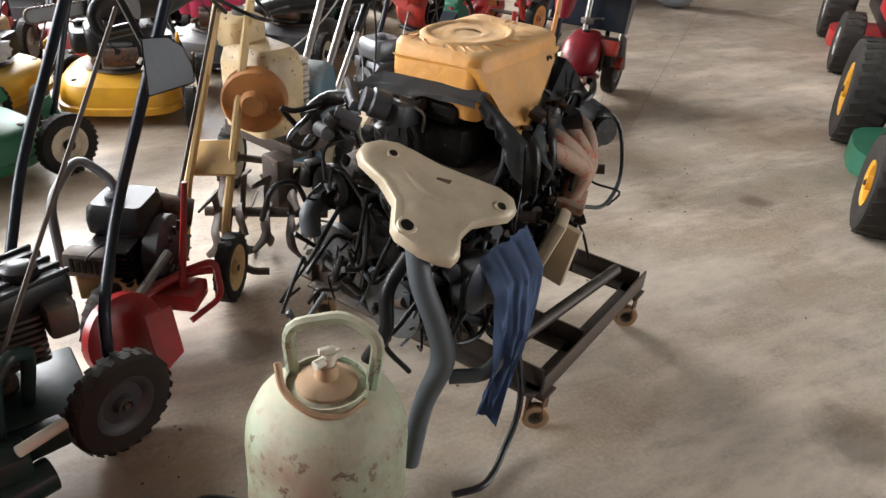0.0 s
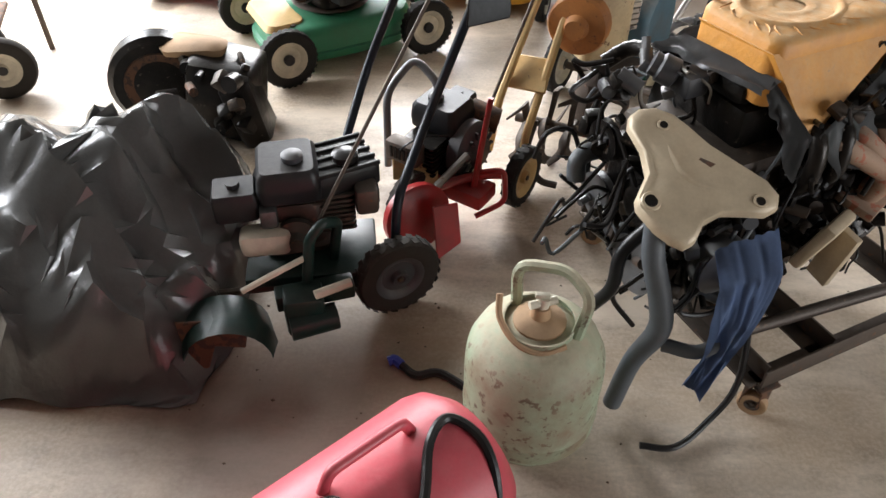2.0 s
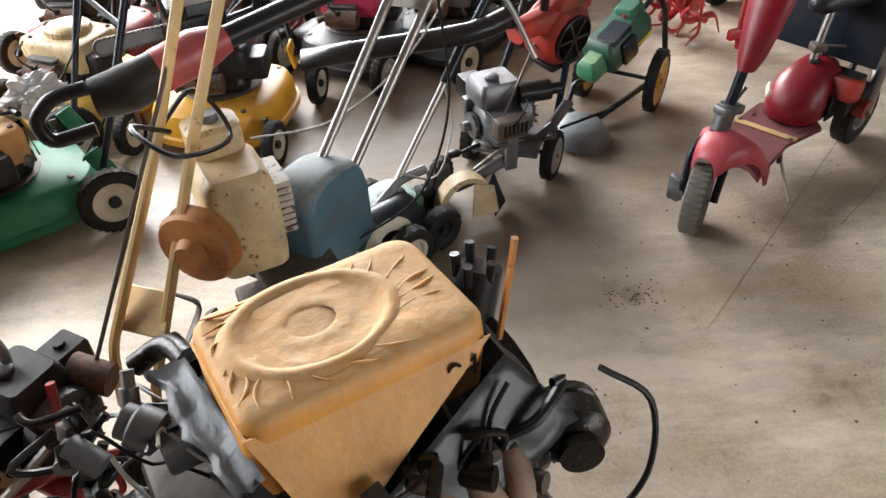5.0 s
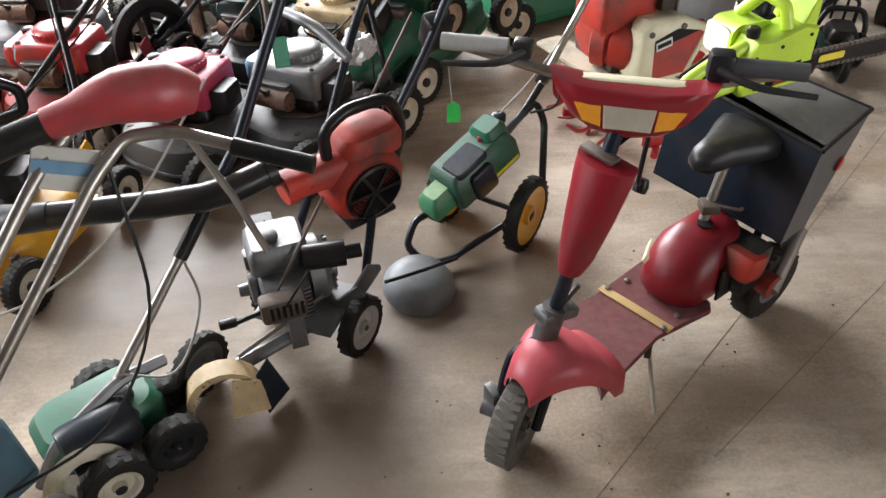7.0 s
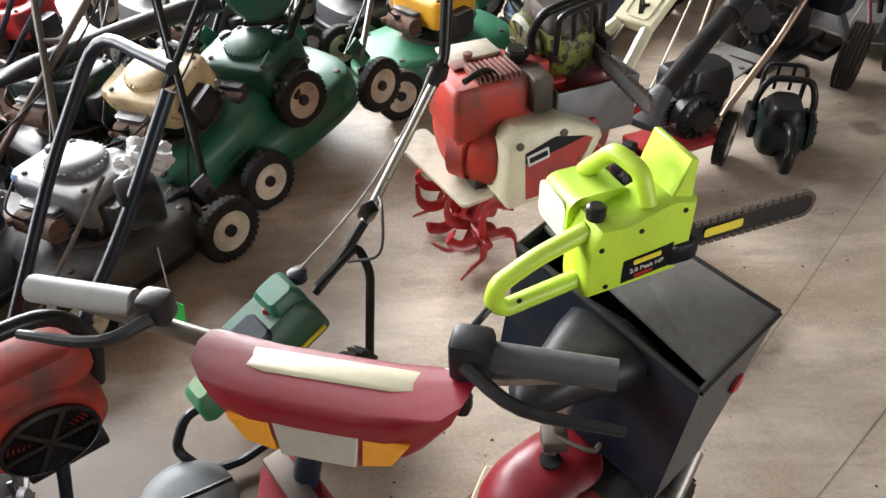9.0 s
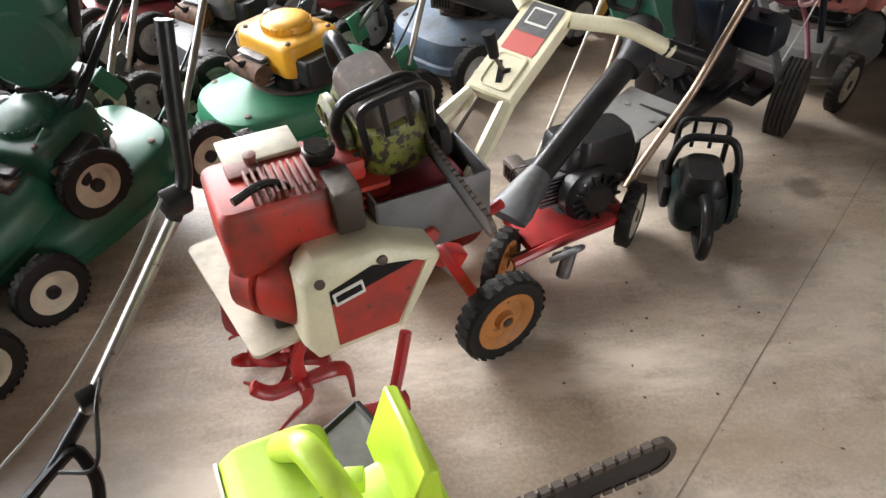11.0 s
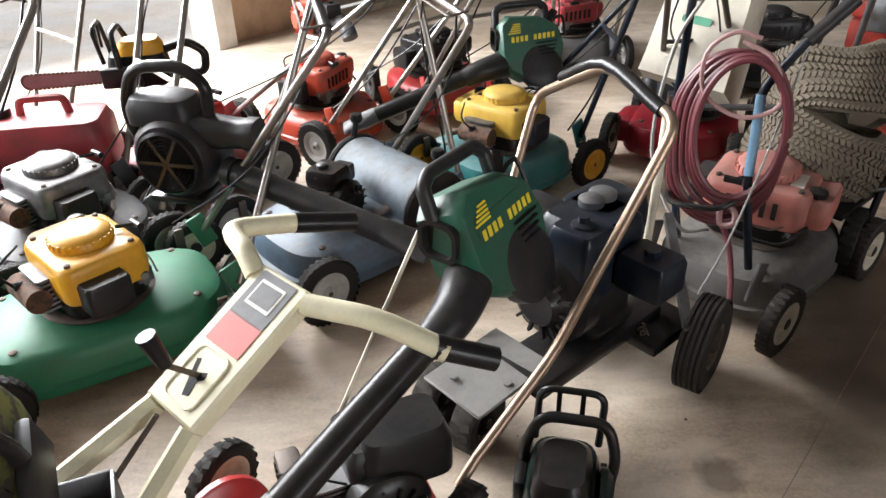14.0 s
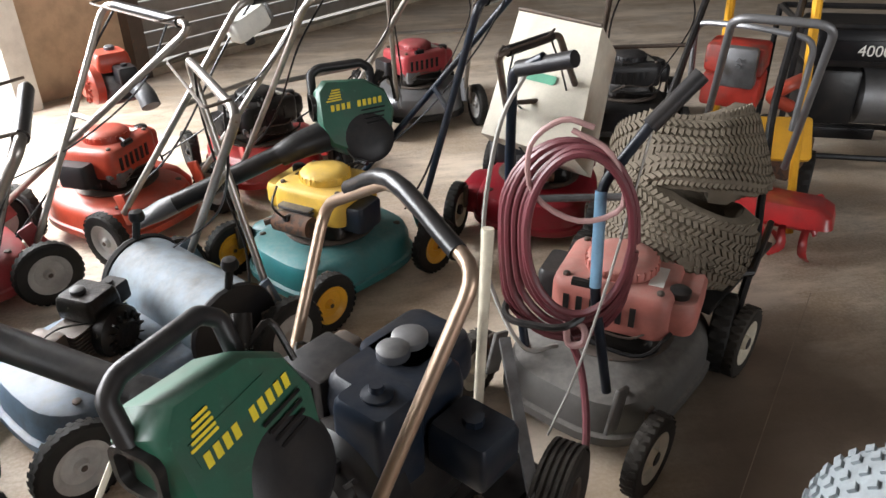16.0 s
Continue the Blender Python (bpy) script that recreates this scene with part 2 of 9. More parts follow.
WHITEP = surface("white_flaking_paint", (0.4, 0.34, 0.27), 0.6, dust=0.2, grime=0.3, wear=(0.07, 0.05, 0.04), wear_at=0.56)
TANK = surface("cylinder_green_paint", (0.29, 0.35, 0.235), 0.5, dust=2.6, dust_col=(0.44, 0.38, 0.27), grime=0.95, grime_col=(0.2, 0.13, 0.08), wear=(0.1, 0.08, 0.05), wear_at=0.58, bump=0.3)
BRACKET = surface("pressed_zinc_bracket", (0.6, 0.49, 0.34), 0.45, metal=0.12, dust=0.15, grime=0.4, grime_col=(0.2, 0.13, 0.08), wear=(0.3, 0.15, 0.06), wear_at=0.75)
MANIF = surface("rusty_cast_manifold", (0.34, 0.22, 0.15), 0.75, metal=0.15, dust=0.2, grime=0.6, wear=(0.36, 0.11, 0.06), wear_at=0.56)
LEATHER = surface("mustard_vinyl", (0.66, 0.28, 0.035), 0.5, dust=1.7, dust_col=(0.6, 0.45, 0.27), grime=0.5, grime_col=(0.3, 0.12, 0.04), bump=0.6, wear=(0.42, 0.2, 0.07), wear_at=0.66)
VINYL = surface("black_vinyl", (0.058, 0.06, 0.064), 0.3, dust=0.25, bump=0.3)
TARP = surface("black_tarpaulin", (0.085, 0.084, 0.08), 0.22, dust=0.08, grime=0.15, bump=0.35, coarse=9)
RAG = surface("blue_cloth", (0.13, 0.19, 0.33), 0.9, dust=0.15, grime=0.2, bump=0.4)
FABRIC = surface("cream_bag_cloth", (0.68, 0.63, 0.52), 0.85, dust=0.15, grime=0.2, bump=0.3)
BROWN = surface("brown_cardboard", (0.42, 0.26, 0.14), 0.8, dust=0.2)
LENS = surface("amber_lens", (0.75, 0.3, 0.02), 0.25, dust=0.05, grime=0.1)
LENSW = surface("clear_lens", (0.4, 0.36, 0.29), 0.25, dust=0.1, grime=0.2)
LABEL_B = surface("black_label", (0.012, 0.012, 0.014), 0.4, dust=0.05, grime=0)
LABEL_Y = surface("yellow_label", (0.75, 0.6, 0.03), 0.5, dust=0.05, grime=0.1)
LABEL_W = surface("white_label", (0.7, 0.68, 0.62), 0.5, dust=0.1, grime=0.2)
LABEL_R = surface("red_label", (0.5, 0.1, 0.08), 0.5, dust=0.1, grime=0.2)
LABEL_G = surface("green_label", (0.1, 0.35, 0.22), 0.6, dust=0.1)
TAGG = surface("green_tag", (0.05, 0.7, 0.12), 0.5, dust=0)
BLUEP = surface("blue_pale_label", (0.2, 0.38, 0.55), 0.5, dust=0.1)
ROPE = surface("maroon_hose", (0.12, 0.022, 0.03), 0.45, dust=0.15)
CABLE = surface("black_cable", (0.02, 0.02, 0.022), 0.45, dust=0.3)
CABLE_G = surface("grey_cable", (0.3, 0.28, 0.25), 0.5, dust=0.2)


# ---- mesh tools ----
def bm_join(*bms):
    out = bmesh.new()
    for b in bms:
        me = bpy.data.meshes.new("tmp")
        b.to_mesh(me)
        b.free()
        out.from_mesh(me)
        bpy.data.meshes.remove(me)
    return out


def loft(rings, caps=True):
    bm = bmesh.new()
    vs = [[bm.verts.new(p) for p in r] for r in rings]
    n = len(rings[0])
    for a, b in zip(vs, vs[1:]):
        for i in range(n):
            bm.faces.new((a[i], a[(i + 1) % n], b[(i + 1) % n], b[i]))
    if caps:
        bm.faces.new(vs[0][::-1])
        bm.faces.new(vs[-1])
    bmesh.ops.recalc_face_normals(bm, faces=bm.faces)
    return bm


def box(c, s, bev=0.006, rot=(0, 0, 0), taper=1.0, tx=None):
    bm = bmesh.new()
    bmesh.ops.create_cube(bm, size=1)
    for v in bm.verts:
        k = taper if v.co.z > 0 else 1
        v.co = Vector((v.co.x * s[0] * (tx or k if v.co.z > 0 else 1), v.co.y * s[1] * k, v.co.z * s[2]))
    if bev:
        bmesh.ops.bevel(bm, geom=bm.edges[:], offset=min(bev, 0.45 * min(s)), segments=2, affect="EDGES", profile=0.5)
    bm.transform(pose(*c, *rot))
    return bm


def spline(pts, k):
    if k <= 1 or len(pts) < 3:
        return [Vector(p) for p in pts]
    p = [Vector(q) for q in pts]
    p = [2 * p[0] - p[1]] + p + [2 * p[-1] - p[-2]]
    out = []
    for a, b, c, d in zip(p, p[1:], p[2:], p[3:]):
        for i in range(k):
            t = i / k
            out.append(0.5 * (2 * b + (c - a) * t + (2 * a - 5 * b + 4 * c - d) * t * t + (3 * b - a - 3 * c + d) * t ** 3))
    return out + [p[-2]]


def tube(pts, r, seg=8, k=4, flat=1.0):
    """Round tube through points; r a number or one radius per point."""
    path = spline(pts, k)
    n = len(path)
    if isinstance(r, (int, float)):
        rad = [r] * n
    else:
        rad = [float(q) for q in np.interp(np.linspace(0, len(r) - 1, n), range(len(r)), r)]
    rings, side = [], None
    for i, q in enumerate(path):
        d = (path[min(i + 1, n - 1)] - path[max(i - 1, 0)]).normalized()
        if side is None:
            side = d.orthogonal().normalized()
        side = (side - d * side.dot(d)).normalized()
        up = d.cross(side)
        rings.append([q + rad[i] * (math.cos(2 * math.pi * j / seg) * side + flat * math.sin(2 * math.pi * j / seg) * up) for j in range(seg)])
    return loft(rings)


def bent(pts, r, seg=8, ease=0.25):
    """Tube with straight runs and rounded bends."""
    p = [Vector(q) for q in pts]
    out = [p[0]]
    for a, b, c in zip(p, p[1:], p[2:]):
        e = min((a - b).length, (c - b).length) * ease
        u, v = b + (a - b).normalized() * e, b + (c - b).normalized() * e
        for i in range(5):
            t = i / 4
            out.append((1 - t) ** 2 * u + 2 * t * (1 - t) * b + t * t * v)
    return tube(out + [p[-1]], r, seg, 1)


def cyl(a, b, r0, r1=None, seg=18):
    return tube([a, b], [r0, r0 if r1 is None else r1], seg, 1)


def aim(c, axis):
    q = Vector((0, 0, 1)).rotation_difference(Vector(axis))
    return Matrix.Translation(c) @ q.to_matrix().to_4x4()


def lathe(profile, c=(0, 0, 0), axis=(0, 0, 1), seg=24, caps=True):
    m = aim(c, axis)
    rings = [[m @ Vector((max(r, 1e-4) * math.cos(2 * math.pi * j / seg), max(r, 1e-4) * math.sin(2 * math.pi * j / seg), z)) for j in range(seg)] for r, z in profile]
    return loft(rings, caps)


def rrect(w, d, r=0.3, n=4):
    """Rounded rectangle outline; r as a share of the shorter side."""
    rr = r * min(w, d)
    out = []
    for cx, cy, a0 in ((w / 2 - rr, d / 2 - rr, 0), (-w / 2 + rr, d / 2 - rr, 90), (-w / 2 + rr, -d / 2 + rr, 180), (w / 2 - rr, -d / 2 + rr, 270)):
        for i in range(n + 1):
            a = radians(a0 + 90 * i / n)
            out.append((cx + rr * math.cos(a), cy + rr * math.sin(a)))
    return out


def stack(outline, levels, m=None):
    """Loft of one outline: levels are (z, scale x, scale y, shift x, shift y)."""
    m = m or Matrix()
    rings = []
    for z, sx, sy, *sh in levels:
        dx, dy = sh if sh else (0, 0)
        rings.append([m @ Vector((x * sx + dx, y * sy + dy, z)) for x, y in outline])
    return loft(rings)


def plate(outline, t, m=None, bev=0.003):
    """Flat piece of an x-y outline, t thick, bevelled."""
    bm = stack(outline, [(-t / 2, 1, 1), (t / 2, 1, 1)], None)
    if bev:
        bmesh.ops.bevel(bm, geom=bm.edges[:], offset=bev, segments=1, affect="EDGES")
    bm.transform(m or Matrix())
    return bm


def roughen(bm, amount, scale=12.0):
    for v in bm.verts:
        v.co += amount * Vector(noise.noise_vector(v.co * scale))
    return bm


def part(name, bm, material, parent, label="", sharp=38):
    me = bpy.data.meshes.new(name)
    bm.to_mesh(me)
    bm.free()
    me.polygons.foreach_set("use_smooth", [True] * len(me.polygons))
    me.set_sharp_from_angle(angle=radians(sharp))
    me.materials.append(material)
    ob = new(name, me)
    ob.parent = parent
    if label:
        ob["label"] = label
    return ob


def thing(name, label, category, m, group=""):
    ob = new(name)
    ob.empty_display_size = 0.1
    ob.matrix_world = m
    return tagged(ob, label, category, group)


def local(ob, *pts):
    inv = ob.matrix_world.inverted()
    out = [inv @ Vector(p) for p in pts]
    return out if len(out) > 1 else out[0]


def solid(name, bm, material, label, category, kind="", group=""):
    """A thing or a piece of the setting that is one mesh."""
    ob = part(name, bm, material, None)
    return tagged(ob, label, category, group, kind)


def text_mesh(body, size, m, material, parent, name="lettering", depth=0.0006):
    cu = bpy.data.curves.new("t", "FONT")
    cu.body, cu.size, cu.extrude, cu.align_x, cu.align_y = body, size, depth, "CENTER", "CENTER"
    tmp = new("t", cu)
    me = bpy.data.meshes.new_from_object(tmp.evaluated_get(bpy.context.evaluated_depsgraph_get()))
    bpy.data.objects.remove(tmp)
    me.transform(m)
    me.materials.clear()
    me.materials.append(material)
    ob = new(name, me)
    ob.parent = parent
    return ob


def facing(c, n, right):
    """Pose at c whose z is n and whose x is near right."""
    n = Vector(n).normalized()
    r = Vector(right)
    r = (r - n * r.dot(n)).normalized()
    u = n.cross(r)
    return Matrix(((r.x, u.x, n.x, c[0]), (r.y, u.y, n.y, c[1]), (r.z, u.z, n.z, c[2]), (0, 0, 0, 1)))


# ---- the hall ----
def hall_box(name, a, b, material, label, category, kind="structure"):
    c = [(p + q) / 2 for p, q in zip(a, b)]
    s = [abs(q - p) for p, q in zip(a, b)]
    bm = box(c, s, 0)
    bm.transform(HALL)
    return solid(name, bm, material, label, category, kind)


def floor_sheet():
    bm = bmesh.new()
    bmesh.ops.create_grid(bm, x_segments=2, y_segments=2, size=0.5)
    for v in bm.verts:
        v.co = HALL @ Vector((v.co.x * 34 - 5, v.co.y * 13.4 - 6.7 + 0.2, 0))
    return bm


solid("floor", floor_sheet(), FLOOR, "stained pale brown concrete floor with oil spots and painted shade patches", "floor", "structure")
hall_box("ground", (-600, -600, -0.3), (600, 600, -0.02), YARD, "pale concrete yard outside the doors", "ground")
hall_box("ceiling", (-22, -13.5, 4.5), (12, 0.4, 4.6), CEIL, "grey corrugated sheet ceiling", "ceiling")
W = "weathered cement rendered wall of the hall"
hall_box("wall_north_1", (-22, 0, 0), (-10.2, 0.25, 4.5), WALL, W, "wall")
hall_box("wall_north_2", (-5.5, 0, 0), (-4.7, 0.25, 3.1), WALL, W, "wall")
hall_box("wall_north_3", (-10.2, 0, 3.1), (0.0, 0.25, 4.5), WALL, W, "wall")
hall_box("wall_north_4", (0.0, 0, 2.6), (4.6, 0.25, 4.5), WALL, W, "wall")
hall_box("wall_north_5", (4.6, 0, 0), (12, 0.25, 4.5), WHITEWALL, "white painted wall panel behind the machines", "wall")
hall_box("wall_board", (0.0, 0.05, 0), (0.75, 0.2, 2.6), PLY, "brown board wall panel beside the doorway", "wall")
hall_box("wall_east", (12, -13.5, 0), (12.25, 0.25, 4.5), WALL, W, "wall")
hall_box("wall_west", (-22.25, -13.5, 0), (-22, 0.25, 4.5), WALL, W, "wall")
# south wall is out of view; its gap is assumed, for the fill lamp
hall_box("wall_south_1", (-22, -13.5, 0), (-6.6, -13.25, 4.5), WALL, W, "wall")
hall_box("wall_south_2", (-0.4, -13.5, 0), (12, -13.25, 4.5), WALL, W, "wall")
hall_box("wall_south_3", (-6.6, -13.5, 3.4), (-0.4, -13.25, 4.5), WALL, W, "wall")
hall_box("trim_post", (-0.14, -0.06, 0), (0.0, 0.3, 3.1), WHITEWALL, "pale steel door post", "door post")
hall_box("trim_post_2", (0.66, -0.05, 0), (0.76, 0.3, 2.6), STEEL, "dark steel post of the roller door", "door post")
hall_box("threshold", (0.76, -0.03, 0), (4.6, 0.06, 0.05), CREAMW, "pale sill strip under the roller door", "sill")


def roller_door():
    ob = thing("roller_door", "closed brown steel roller door with horizontal slats", "roller door", HALL @ pose(2.68, 0.12, 0.05))
    ob["kind"] = "structure"
    first = part("slat", box((0, 0, 0.05), (3.84, 0.03, 0.092), 0.012), SLAT, ob)
    for i in range(1, 26):
        s = first.copy()
        scene.collection.objects.link(s)
        s.parent = ob
        s.location = (0, 0, 0.1 * i)
    return ob


roller_door()


def floor_joint(a, b):
    d = Vector(b) - Vector(a)
    bm = box((0, 0, 0.0005), (d.length, 0.0025, 0.001), 0)
    bm.transform(pose((a[0] + b[0]) / 2, (a[1] + b[1]) / 2, 0, 0, 0, math.degrees(math.atan2(d.y, d.x))))
    return solid("trim_floor_joint", bm, surface("joint_dirt", (0.36, 0.29, 0.225), 0.9, dust=0), "thin dark saw-cut joint in the concrete floor", "floor joint", "structure")


floor_joint((2.6, 3.27, 0), (6.0, 7.1, 0))
floor_joint((3.2, 3.7, 0), (6.4, 6.5, 0))


# ---- shared machine parts ----
def wheel(ob, c, r, w, hub=CREAMW, axis=(1, 0, 0), tyre=RUBBER, hub_r=0.62, lugs=0, label="", style="disc", name="wheel"):
    h = w / 2
    prof = [(r * hub_r, -h * 0.8), (r * 0.8, -h), (r * 0.93, -h * 0.9), (r, -h * 0.5), (r * 1.005, 0), (r, h * 0.5), (r * 0.93, h * 0.9), (r * 0.8, h), (r * hub_r, h * 0.8)]
    bm = lathe(prof, (0, 0, 0), (0, 0, 1), 28, False)
    tr = None
    if lugs:
        out = []
        for i in range(lugs):
            a = 2 * math.pi * i / lugs
            for side in (-1, 1):
                b = box((0, 0, 0), (r * 0.015, 3.6 * r / lugs, h * 0.72), 0)
                b.transform(Matrix.Rotation(a + side * 0.8 / lugs * math.pi, 4, "Z") @ pose(r * 1.0, 0, side * h * 0.42, side * 14))
                out.append(b)
        tr = bm_join(*out)
    m = aim(c, axis)
    bm.transform(m)
    tyre_ob = part(name, bm, tyre, ob, label)
    if tr:
        tr.transform(m)
        part("tread", tr, tyre, tyre_ob)["kind"] = "stuff"
    R = r * hub_r
    if style == "spoke":
        bits = [lathe([(R * 0.82, -h * 0.6), (R, -h * 0.7), (R, h * 0.7), (R * 0.82, h * 0.6)], seg=24, caps=False), lathe([(R * 0.25, -h), (R * 0.25, h)], seg=12)]
        for i in range(6):
            b = box((R * 0.55, 0, 0), (R * 0.7, R * 0.22, h * 0.7), 0.002)
            b.transform(Matrix.Rotation(i * math.pi / 3, 4, "Z"))
            bits.append(b)
        rim = bm_join(*bits)
    else:
        rim = lathe([(0.0, h * 0.25), (R * 0.14, h * 0.3), (R * 0.2, h * 0.95), (R * 0.3, h * 0.95), (R * 0.34, h * 0.35), (R * 0.7, h * 0.3), (R * 0.85, h * 0.75), (R * 1.02, h * 0.86),
                     (R * 1.02, -h * 0.86), (R * 0.85, -h * 0.75), (R * 0.7, -h * 0.3), (R * 0.3, -h * 0.35), (R * 0.2, -h * 0.95), (0, -h * 0.95)], seg=24)
    rim.transform(m)
    part("rim", rim, hub, tyre_ob)
    k = 0.3 if hub is CREAMW else 0.13
    ax = lathe([(0.0, -h * 1.05), (R * k * 0.8, -h * 1.05), (R * k, -h * 0.9), (R * k, h * 0.9), (R * k * 0.8, h * 1.05), (0, h * 1.05)], seg=16)
    ax.transform(m)
    part("hub_cap" if hub is CREAMW else "axle_bolt", ax, BLACK_D if hub is CREAMW else STEEL, tyre_ob)
    return tyre_ob


def fins(c, s, n, gap=0.5, rot=0.0):
    """Cooling fins: one casting whose outline steps in and out along z."""
    lv = []
    for i in range(n):
        z0 = -s[2] / 2 + s[2] * i / n
        lv += [(z0, 0.72, 0.72), (z0 + s[2] / n * (1 - gap) * 0.9, 0.72, 0.72), (z0 + s[2] / n * (1 - gap), 1, 1), (z0 + s[2] / n * 0.98, 1, 1)]
    lv.append((s[2] / 2, 0.72, 0.72))
    return stack(rrect(s[0], s[1], 0.08, 2), lv, pose(*c, 0, 0, rot))


def engine_vertical(ob, c, yaw, top=YELLOW, body=ALU, size=1.0, tank=None, cap=BLACK, box_mat=None):
    """Mower engine: base, cylinder, shroud with ribbed recoil cover, tank, filter box, muffler."""
    m = pose(*c, 0, 0, yaw) @ Matrix.Scale(size, 4)

    def put(name, bm, mat, label=""):
        bm.transform(m)
        return part(name, bm, mat, ob, label)

    put("engine_block", bm_join(lathe([(0.105, 0), (0.115, 0.02), (0.105, 0.06), (0.085, 0.075)], seg=20), fins((0.03, 0.1, 0.075), (0.13, 0.12, 0.11), 7)), body)
    put("shroud", stack(rrect(0.29, 0.25, 0.16), [(0.07, 0.97, 0.97), (0.09, 1, 1), (0.16, 1, 1), (0.176, 0.97, 0.965), (0.182, 0.93, 0.92), (0.186, 0.7, 0.7)]), top)
    put("recoil_cover", lathe([(0.088, 0.185), (0.088, 0.205), (0.078, 0.218), (0.05, 0.226), (0.0, 0.228)], seg=28), top)
    put("cover_ribs", bm_join(*[box((0.084 * math.cos(a), 0.084 * math.sin(a), 0.2), (0.012, 0.006, 0.02), 0, (0, 0, math.degrees(a))) for a in np.linspace(0, 6.05, 28)]), top)["kind"] = "stuff"
    put("fuel_tank", stack(rrect(0.1, 0.2, 0.35), [(0.08, 0.9, 0.9, 0.15, 0), (0.1, 1, 1, 0.15, 0), (0.15, 1, 1, 0.15, 0), (0.165, 0.85, 0.9, 0.15, 0)]), tank or top)
    put("fuel_cap", lathe([(0.024, 0.163), (0.026, 0.168), (0.026, 0.182), (0.018, 0.188), (0, 0.188)], (0.15, -0.05, 0), seg=14), cap)
    put("air_filter", stack(rrect(0.09, 0.13, 0.2), [(0.05, 0.95, 0.95, -0.16, 0.03), (0.06, 1, 1, -0.16, 0.03), (0.13, 1, 1, -0.16, 0.03), (0.14, 0.9, 0.9, -0.16, 0.03)]), box_mat or BLACK_D)
    put("muffler", bm_join(cyl((-0.05, 0.17, 0.08), (0.09, 0.17, 0.08), 0.036), cyl((0.1, 0.17, 0.08), (0.13, 0.19, 0.07), 0.013, seg=8)), RUST)
    for i in range(6):
        put("cooling_slot", bm_join(box((-0.1 + 0.032 * i, -0.126, 0.125), (0.014, 0.006, 0.05), 0)), BLACK)
    for sx, sy in ((-1, -1), (1, -1), (-1, 1), (1, 1)):
        put("bolt", lathe([(0.009, 0.182), (0.009, 0.19), (0.004, 0.193), (0, 0.193)], (sx * 0.112, sy * 0.092, 0), seg=8), STEEL)
    put("decal", box((0.095, -0.02, 0.1865), (0.035, 0.09, 0.002), 0), LABEL_B if top in (YELLOW, YELLOW_D, TAN, ALU) else LABEL_W)
    put("pull_handle", bm_join(cyl((-0.03, -0.09, 0.2), (-0.06, -0.14, 0.2), 0.006, seg=6), cyl((-0.085, -0.14, 0.2), (-0.035, -0.14, 0.2), 0.011, seg=8)), BLACK)
    put("lower_shield", stack(rrect(0.25, 0.23, 0.2), [(0.012, 1, 1), (0.02, 1.03, 1.03), (0.045, 1.0, 1.0), (0.072, 0.92, 0.92)]), OILY)
    put("carburettor", bm_join(box((-0.1, -0.1, 0.07), (0.06, 0.05, 0.05), 0.006), cyl((-0.1, -0.1, 0.03), (-0.1, -0.1, 0.06), 0.02, seg=10), cyl((-0.15, -0.09, 0.08), (-0.05, -0.12, 0.08), 0.012, seg=8)), ALU)
    put("governor_rod", tube([(-0.12, -0.14, 0.06), (-0.05, -0.15, 0.09), (0.06, -0.14, 0.075), (0.12, -0.1, 0.1)], 0.003, 5), STEEL)
    put("fuel_hose", tube([(0.15, -0.1, 0.09), (0.1, -0.16, 0.05), (0.0, -0.16, 0.05), (-0.08, -0.13, 0.06)], 0.005, 6), CABLE)
    put("spark_plug", bm_join(cyl((0.03, 0.15, 0.1), (0.03, 0.2, 0.11), 0.012, seg=8), tube([(0.03, 0.2, 0.11), (0.06, 0.22, 0.16), (0.1, 0.14, 0.19)], 0.004, 6)), CABLE)


